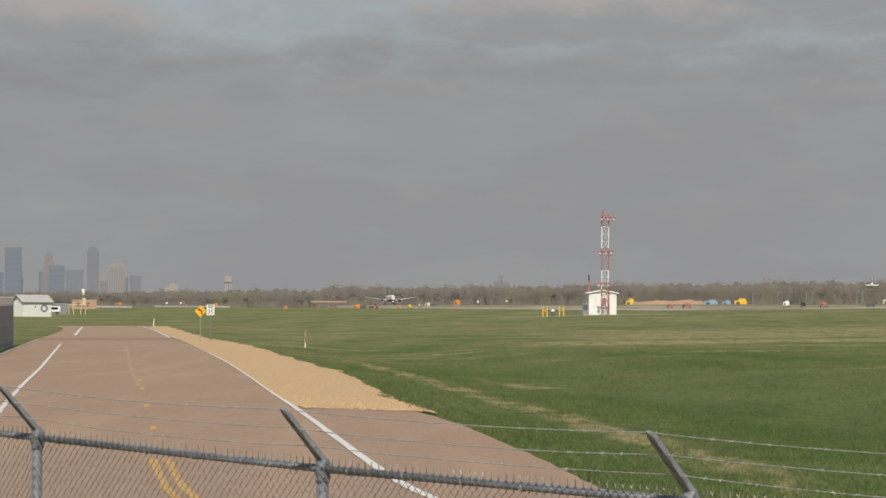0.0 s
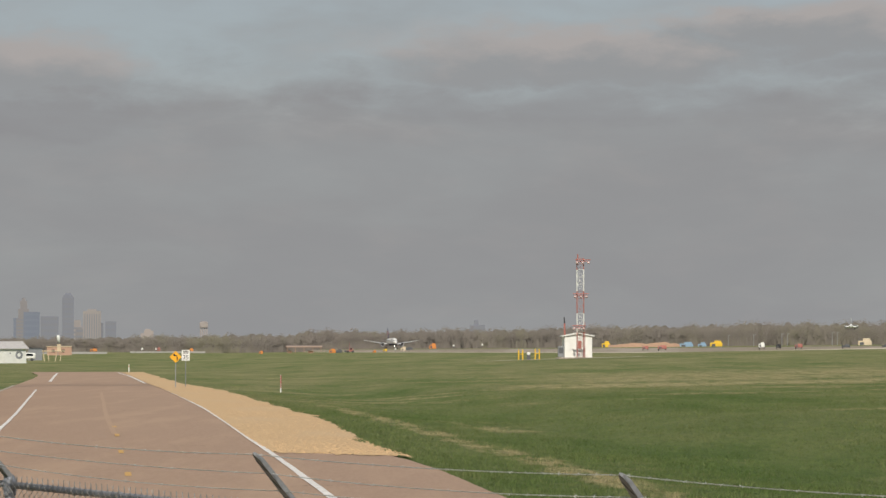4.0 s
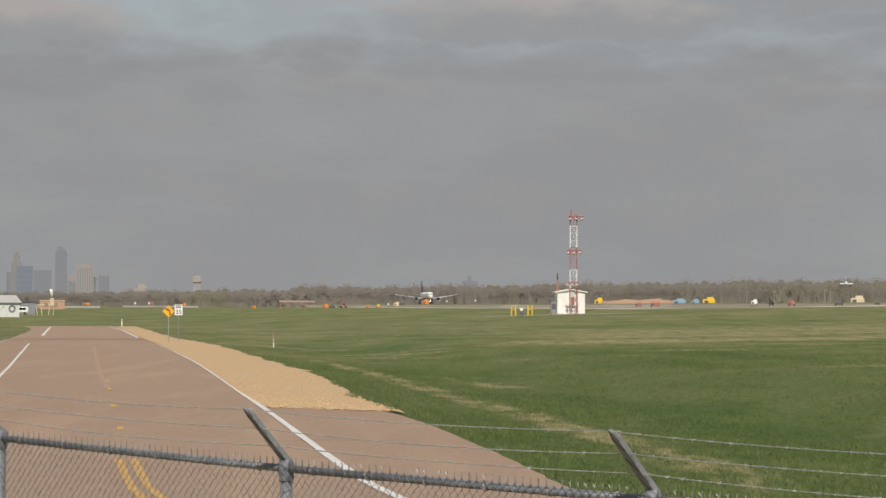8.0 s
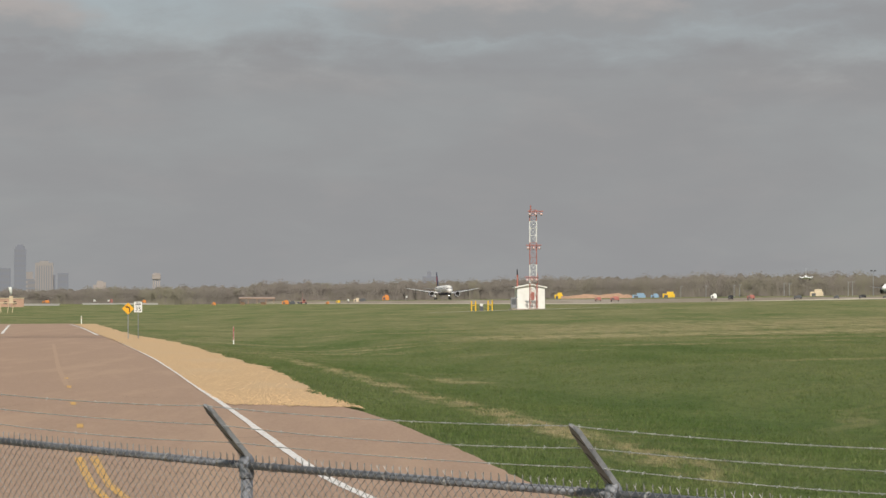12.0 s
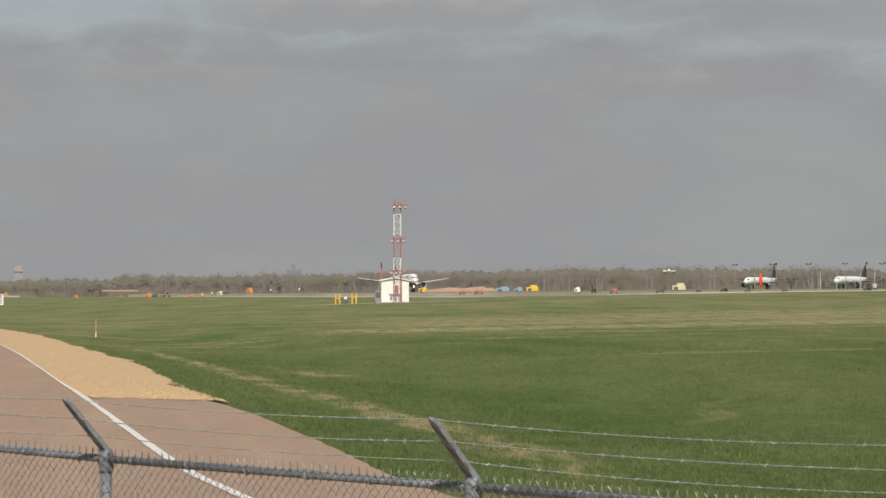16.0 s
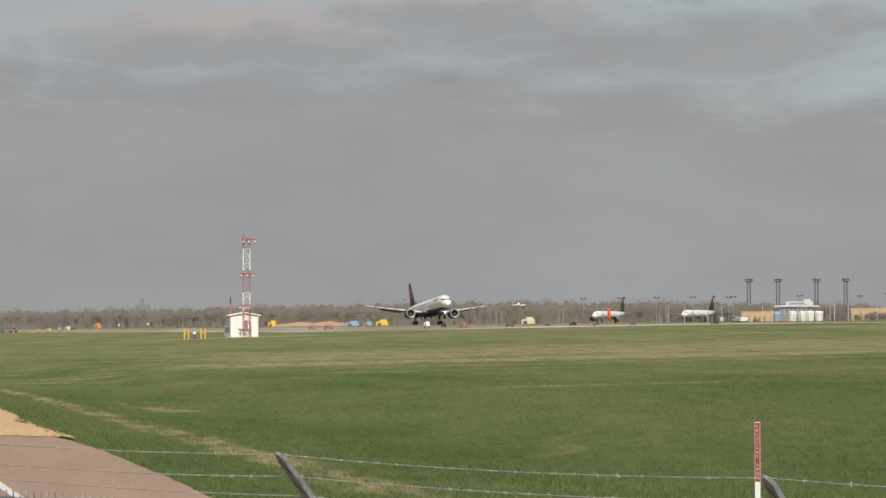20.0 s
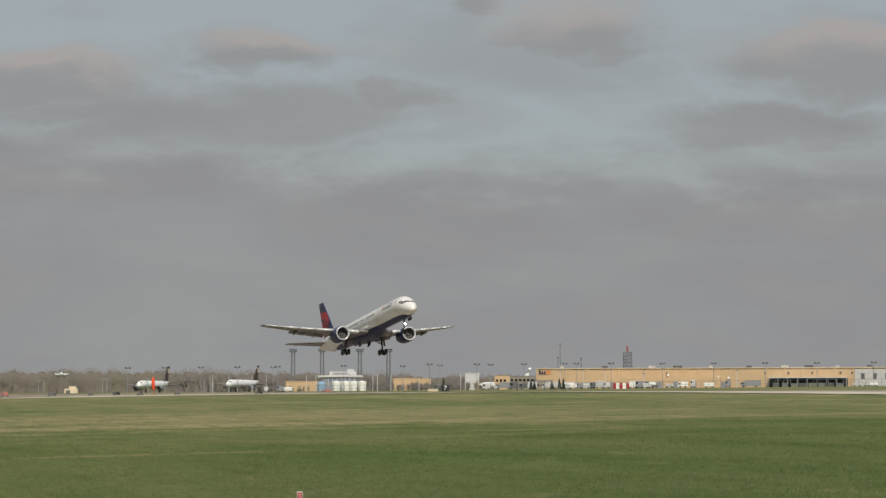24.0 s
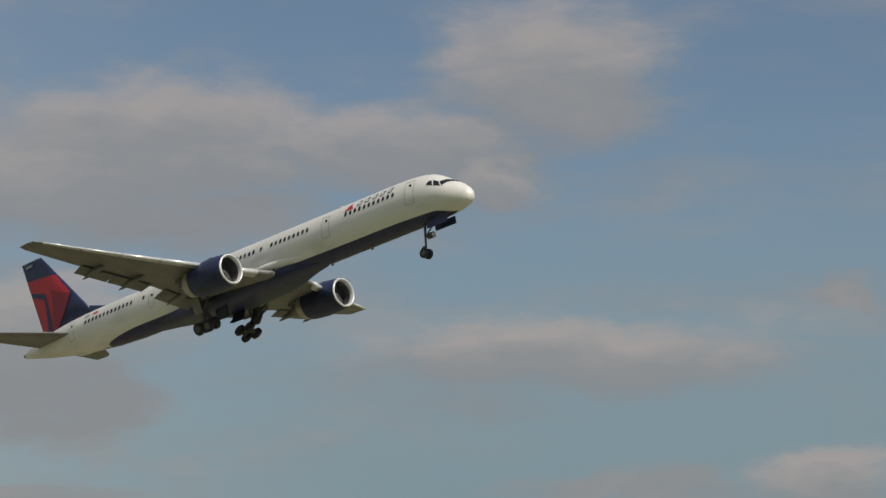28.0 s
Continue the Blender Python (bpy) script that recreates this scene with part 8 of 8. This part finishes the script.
# ---------------------------------------------------------------- clutter on the apron
def build_clutter():
    leaf = material("dark_conifer", (0.035, 0.05, 0.03), 0.9, 0, (0.055, 0.07, 0.04), 1.5, 0.7, island_tint=0.3)
    rng = random.Random(77)

    def sprays(verts, faces, p, q, w):
        d = q - p
        s = d.cross(Vector((rng.uniform(-1, 1), rng.uniform(-1, 1), 0.3))).normalized() * w
        i = len(verts)
        verts.extend((p - s, p + s, q))
        faces.append((i, i + 1, i + 2))

    for b, d, h in ((19.47, 1005, 3.8), (19.54, 1000, 3.4), (20.08, 1002, 4.0), (20.17, 1000, 4.1), (17.58, 1100, 5.2), (19.92, 1004, 3.0)):
        t = thing("conifer", "narrow dark green conifer beside the apron", "tree", "conifers by the apron", facing(b, float(d)))
        part("trunk", rod(bmesh.new(), (0, 0, -0.2), (0, 0, h * 0.9), 0.14, 0.03, 6), BARK, t)
        v, f = [], []
        for k in range(420):
            z = h * (0.08 + 0.92 * rng.random() ** 1.3)
            r = 0.95 * (1 - z / h) ** 0.7 + 0.08
            a = rng.uniform(0, 6.28)
            p = Vector((0, 0, z))
            sprays(v, f, p, p + Vector((math.cos(a) * r, math.sin(a) * r, rng.uniform(-0.35, 0.1))), rng.uniform(0.12, 0.25))
        me = bpy.data.meshes.new("crown")
        me.from_pydata(v, [], f)
        me.materials.append(leaf)
        shared("crown", me, t)

    # bare shrubs and young trees among the sheds
    v, f = [], []
    for b0, b1, n, d0, hh in ((12.3, 14.2, 60, 1480, 5.5), (16.0, 19.4, 130, 1290, 5.2), (13.6, 14.6, 30, 1380, 3.5), (28.8, 31.4, 60, 1330, 9.0)):
        for k in range(n):
            d = d0 + rng.uniform(-20, 60)
            p = polar(rng.uniform(b0, b1), d)
            p.z = height(p.x, p.y) - 0.2
            h = hh * rng.uniform(0.5, 1.1)
            for q in range(34):
                o = p + Vector((rng.uniform(-0.4, 0.4), rng.uniform(-0.4, 0.4), h * rng.uniform(0.0, 0.6)))
                sprays(v, f, o, o + Vector((rng.uniform(-1, 1) * h * 0.35, rng.uniform(-1, 1) * h * 0.35, h * rng.uniform(0.15, 0.45))), rng.uniform(0.08, 0.22))
    me = bpy.data.meshes.new("bare_shrubs")
    me.from_pydata(v, [], f)
    me.materials.append(BARK)
    tagged(new("bare_shrubs", me), "bare grey-brown shrubs among the apron sheds", "shrubs", kind="stuff")

    # small office block at the freight building's end
    olive = material("olive_wall", (0.27, 0.235, 0.17), 0.85, 0, (0.22, 0.19, 0.14), 0.5, 0.6)
    for b, d, w, h, lab, mat in ((19.28, 1150, 11.0, 5.6, "drab two-storey office block with dark windows", olive), (18.85, 1190, 7.0, 6.4, "drab brick block behind the offices", BRICK), (19.75, 1140, 7.5, 3.6, "low grey-green shed beside the offices", olive)):
        t = thing("office_block", lab, "building", "offices by the freight building", facing(b, float(d)))
        part("wall", box(bmesh.new(), (0, 0, h / 2 - 0.3), (w, 8, h + 0.6)), mat, t)
        part("roof", box(bmesh.new(), (0, 0, h + 0.15), (w + 0.4, 8.4, 0.3)), GREY, t)
        n = int(w / 1.8)
        for k in range(n):
            for z in ((1.3, 4.0) if h > 5 else (1.6,)):
                part("window", box(bmesh.new(), (-w / 2 + 1.1 + k * 1.75, -4.03, z), (1.1, 0.08, 1.1)), GLASS, t)

    # white globe lamp and thin poles
    t = thing("globe_lamp", "pole with a white globe above the offices", "lamp post", at=facing(19.44, 1130.0))
    part("pole", rod(bmesh.new(), (0, 0, 0), (0, 0, 8.0), 0.12, 0.1, 6), GREY, t)
    part("globe", spun(bmesh.new(), [(7.9, 0.05), (8.1, 0.55), (8.6, 0.8), (9.1, 0.55), (9.35, 0.05)], (0, 0, 0), 14, "z"), WHITE, t, "white globe", True)
    first = None
    for b, d in ((12.6, 1100), (12.95, 1200), (13.45, 1240), (13.75, 1180), (14.62, 1220), (14.82, 1250), (15.55, 1210), (16.05, 1260), (16.15, 1150), (16.44, 1180), (17.05, 1250), (17.95, 1200), (18.05, 1120), (18.95, 1210), (20.1, 1080), (20.6, 1090), (21.07, 1100), (21.9, 1100), (23.9, 1120), (27.4, 1100), (28.1, 1100), (28.75, 1090)):
        m = facing(b, float(d))
        if first is None:
            first = thing("apron_pole", "thin pale pole beside the apron", "pole", "thin apron poles", m)
            part("pole", rod(bmesh.new(), (0, 0, 0), (0, 0, 7.4), 0.17, 0.12, 6), PALE, first)
            part("head", box(bmesh.new(), (0, 0, 7.4), (0.7, 0.4, 0.4), None, 0.05), GREY, first)
        else:
            copy_thing(first, m)

    # security fence before the apron
    fence = thing("security_fence", "long grey chain-link security fence along the apron", "fence")
    pts = [polar(12.4 + 0.32 * k, 1045 - 3.0 * k) for k in range(60)]
    pm = rod(bmesh.new(), (0, 0, 0), (0, 0, 2.5), 0.07, 0.07, 6)
    pm = finish("post", pm, GALV)
    for a, c in zip(pts, pts[1:]):
        za, zc = height(a.x, a.y), height(c.x, c.y)
        shared("post", pm, fence, pose(a.x, a.y, za))
        mid = (a + c) / 2
        shared("post", pm, fence, pose(mid.x, mid.y, (za + zc) / 2))
        bm = bmesh.new()
        for z in (2.45, 1.3):
            rod(bm, (a.x, a.y, za + z), (c.x, c.y, zc + z), 0.05, 0.05, 5)
        part("rail", bm, GALV, fence)

    # pale vans, carts and stacked goods in a jumble before the freight building
    mats = (PALE, WHITE, GREY, PALE, DARKGREY, ROOFGREY)
    names = {0: "pale", 1: "white", 2: "grey", 3: "pale", 4: "dark grey", 5: "light grey"}
    for k, b in enumerate((20.24, 20.38, 20.52, 20.66, 20.8, 20.95, 21.1, 21.66, 21.8, 21.95, 22.1, 22.45, 22.95, 23.3, 23.7, 19.5, 19.1, 18.7, 18.5, 14.2, 14.05, 13.75, 17.45, 26.45, 26.65, 26.8, 27.15, 30.0, 30.7)):
        w, h = rng.uniform(1.4, 4.4), rng.uniform(0.9, 2.9)
        i = k % 6
        t = thing("baggage_cart" if i % 2 else "cargo_van", names[i] + (" covered baggage cart by the freight building" if i % 2 else " cargo van parked by the freight building"), "cart" if i % 2 else "van", "small apron vehicles", facing(b, 1085.0 + rng.uniform(-60, 30)))
        part("body", box(bmesh.new(), (0, 0, 0.5 + h / 2), (w, 1.9, h), None, 0.18), mats[i], t)
        if i % 2 == 0:
            part("windscreen", box(bmesh.new(), (-w * 0.3, -0.97, 0.5 + h * 0.68), (w * 0.28, 0.05, h * 0.3)), GLASS, t)
        for x in (-0.32, 0.32):
            part("wheel", spun(bmesh.new(), [(-0.85, 0.02), (-0.85, 0.36), (0.85, 0.36), (0.85, 0.02)], (w * x, 0, 0.36), 10, "y"), DARK, t)


build_clutter()


# ---------------------------------------------------------------- tufts of grass on the near field
def build_tufts():
    def verge(y):
        """The right-hand edge of the paved and gravelled ground."""
        pts = [(20, 12.5), (12, 16.5), (6.5, 20.5), (3.9, 24.6), (3.0, 28.8), (2.1, 34.7), (1.3, 44.4), (-0.3, 60), (-1.4, 71), (-3.5, 96.6), (-6.4, 120), (-12.4, 168), (-18.7, 206), (-32.5, 312)]
        for (x0, y0), (x1, y1) in zip(pts, pts[1:]):
            if y <= y1:
                return x0 + (x1 - x0) * max(0.0, (y - y0) / (y1 - y0))
        return -33.0

    rng = random.Random(31)
    verts, faces = [], []
    for _ in range(190000):
        d = 24.0 * math.exp(rng.random() * 1.95)
        p = polar(rng.uniform(-9, 37), d)
        edge = p.x - verge(p.y)
        if edge < 0.12:
            continue
        k = (1.35 if edge < 1.2 else 1.0) * (1 + d / 140.0) * (1 - 0.55 * smooth(d, 70, 165)) * (0.8 + 0.5 * noise.noise((p.x * 0.35, p.y * 0.2, 3.0)))
        z = height(p.x, p.y)
        for _ in range(3):
            a = rng.uniform(0, 6.28)
            h = rng.uniform(0.026, 0.064) * k
            w = rng.uniform(0.004, 0.007) * (1 + d / 75.0)
            x, y = p.x + rng.uniform(-0.1, 0.1), p.y + rng.uniform(-0.1, 0.1)
            cx, cy = math.cos(a) * w, math.sin(a) * w
            i = len(verts)
            verts.extend(((x - cx, y - cy, z - 0.01), (x + cx, y + cy, z - 0.01), (x + rng.uniform(-0.6, 0.6) * h, y + rng.uniform(-0.6, 0.6) * h, z + h)))
            faces.append((i, i + 1, i + 2))
    # coarser tufts farther up the field
    for _ in range(80000):
        d = 105.0 * math.exp(rng.random() * 1.1)
        p = polar(rng.uniform(-9, 34), d)
        if p.x < verge(p.y) + 0.3:
            continue
        z = height(p.x, p.y)
        k = (1 - 0.7 * smooth(d, 190, 310)) * (0.8 + 0.5 * noise.noise((p.x * 0.15, p.y * 0.08, 9.0)))
        for _ in range(2):
            a, h, w = rng.uniform(0, 6.28), rng.uniform(0.04, 0.11) * k, rng.uniform(0.012, 0.024)
            x, y = p.x + rng.uniform(-0.2, 0.2), p.y + rng.uniform(-0.2, 0.2)
            cx, cy = math.cos(a) * w, math.sin(a) * w
            i = len(verts)
            verts.extend(((x - cx, y - cy, z - 0.02), (x + cx, y + cy, z - 0.02), (x + rng.uniform(-0.5, 0.5) * h, y + rng.uniform(-0.5, 0.5) * h, z + h)))
            faces.append((i, i + 1, i + 2))
    me = bpy.data.meshes.new("grass_blades")
    me.from_pydata(verts, [], faces)
    me.materials.append(GRASS_BLADES)
    tagged(new("grass_blades", me), "short green grass blades with dry tan patches", "grass", kind="stuff")


build_tufts()


# ---------------------------------------------------------------- what moves
# seconds, x, y, z of the point between the main wheels, heading, pitch, bank
FLIGHT = [
    (0.0, -38.9, 1961.0, 5.05, 173.6, 0.0, 0.0),
    (3.0, -24.1, 1833.0, 5.0, 173.6, 0.0, 0.0),
    (8.0, 8.6, 1549.0, 4.85, 174.0, 0.0, 0.0),
    (11.0, 28.5, 1378.0, 4.68, 174.0, 0.3, 0.0),
    (14.0, 50.8, 1185.0, 4.6, 174.2, 0.2, 0.0),
    (17.0, 74.9, 976.6, 4.55, 174.4, 0.7, -0.2),
    (18.0, 83.0, 906.0, 4.55, 174.6, 1.0, -0.1),
    (19.0, 91.2, 835.0, 4.6, 174.8, 2.2, -0.1),
    (20.0, 99.5, 763.9, 4.68, 175.1, 3.7, 0.0),
    (22.5, 121.3, 584.6, 7.3, 175.9, 6.6, 0.6),
    (24.0, 135.2, 474.5, 11.4, 177.2, 8.0, 0.1),
    (25.0, 141.7, 391.3, 16.1, 178.2, 9.5, -0.3),
    (26.0, 149.3, 311.8, 22.7, 179.7, 10.0, -0.1),
    (26.5, 152.6, 271.8, 26.6, 180.5, 10.1, 0.0),
    (27.0, 155.5, 232.0, 31.5, 181.2, 9.5, -0.6),
    (27.5, 157.9, 190.5, 35.6, 182.1, 9.2, -1.0),
    (28.0, 159.9, 149.0, 37.9, 183.5, 9.0, -1.3),
]


def swing(s, angle):
    """A main leg folded inwards about its hinge under the wing."""
    hinge = Vector((NOSE_X - 28.0, s * 3.45, 2.7))
    return Matrix.Translation(hinge) @ Matrix.Rotation(radians(-s * angle), 4, "X") @ Matrix.Translation(-hinge)


def motions():
    for s, most in ((1, 33.0), (-1, 24.0)):
        walk(LEGS[s], [(0, swing(s, 0)), (27.1, swing(s, 0)), (27.5, swing(s, most * 0.35)), (28, swing(s, most))])
    walk(airliner, [(t, fly_pose(*row)) for t, *row in FLIGHT])
    walk(approaching, [(t, fly_pose(*polar(b, d, 2.5 + d * math.tan(radians(e))), 189.4, 0, 0)) for t, b, e, d in
                       ((0, 9.21, 0.468, 1800), (8, 9.34, 0.468, 1795), (17, 9.37, 0.472, 1790), (28, 9.37, 0.476, 1785))])


motions()
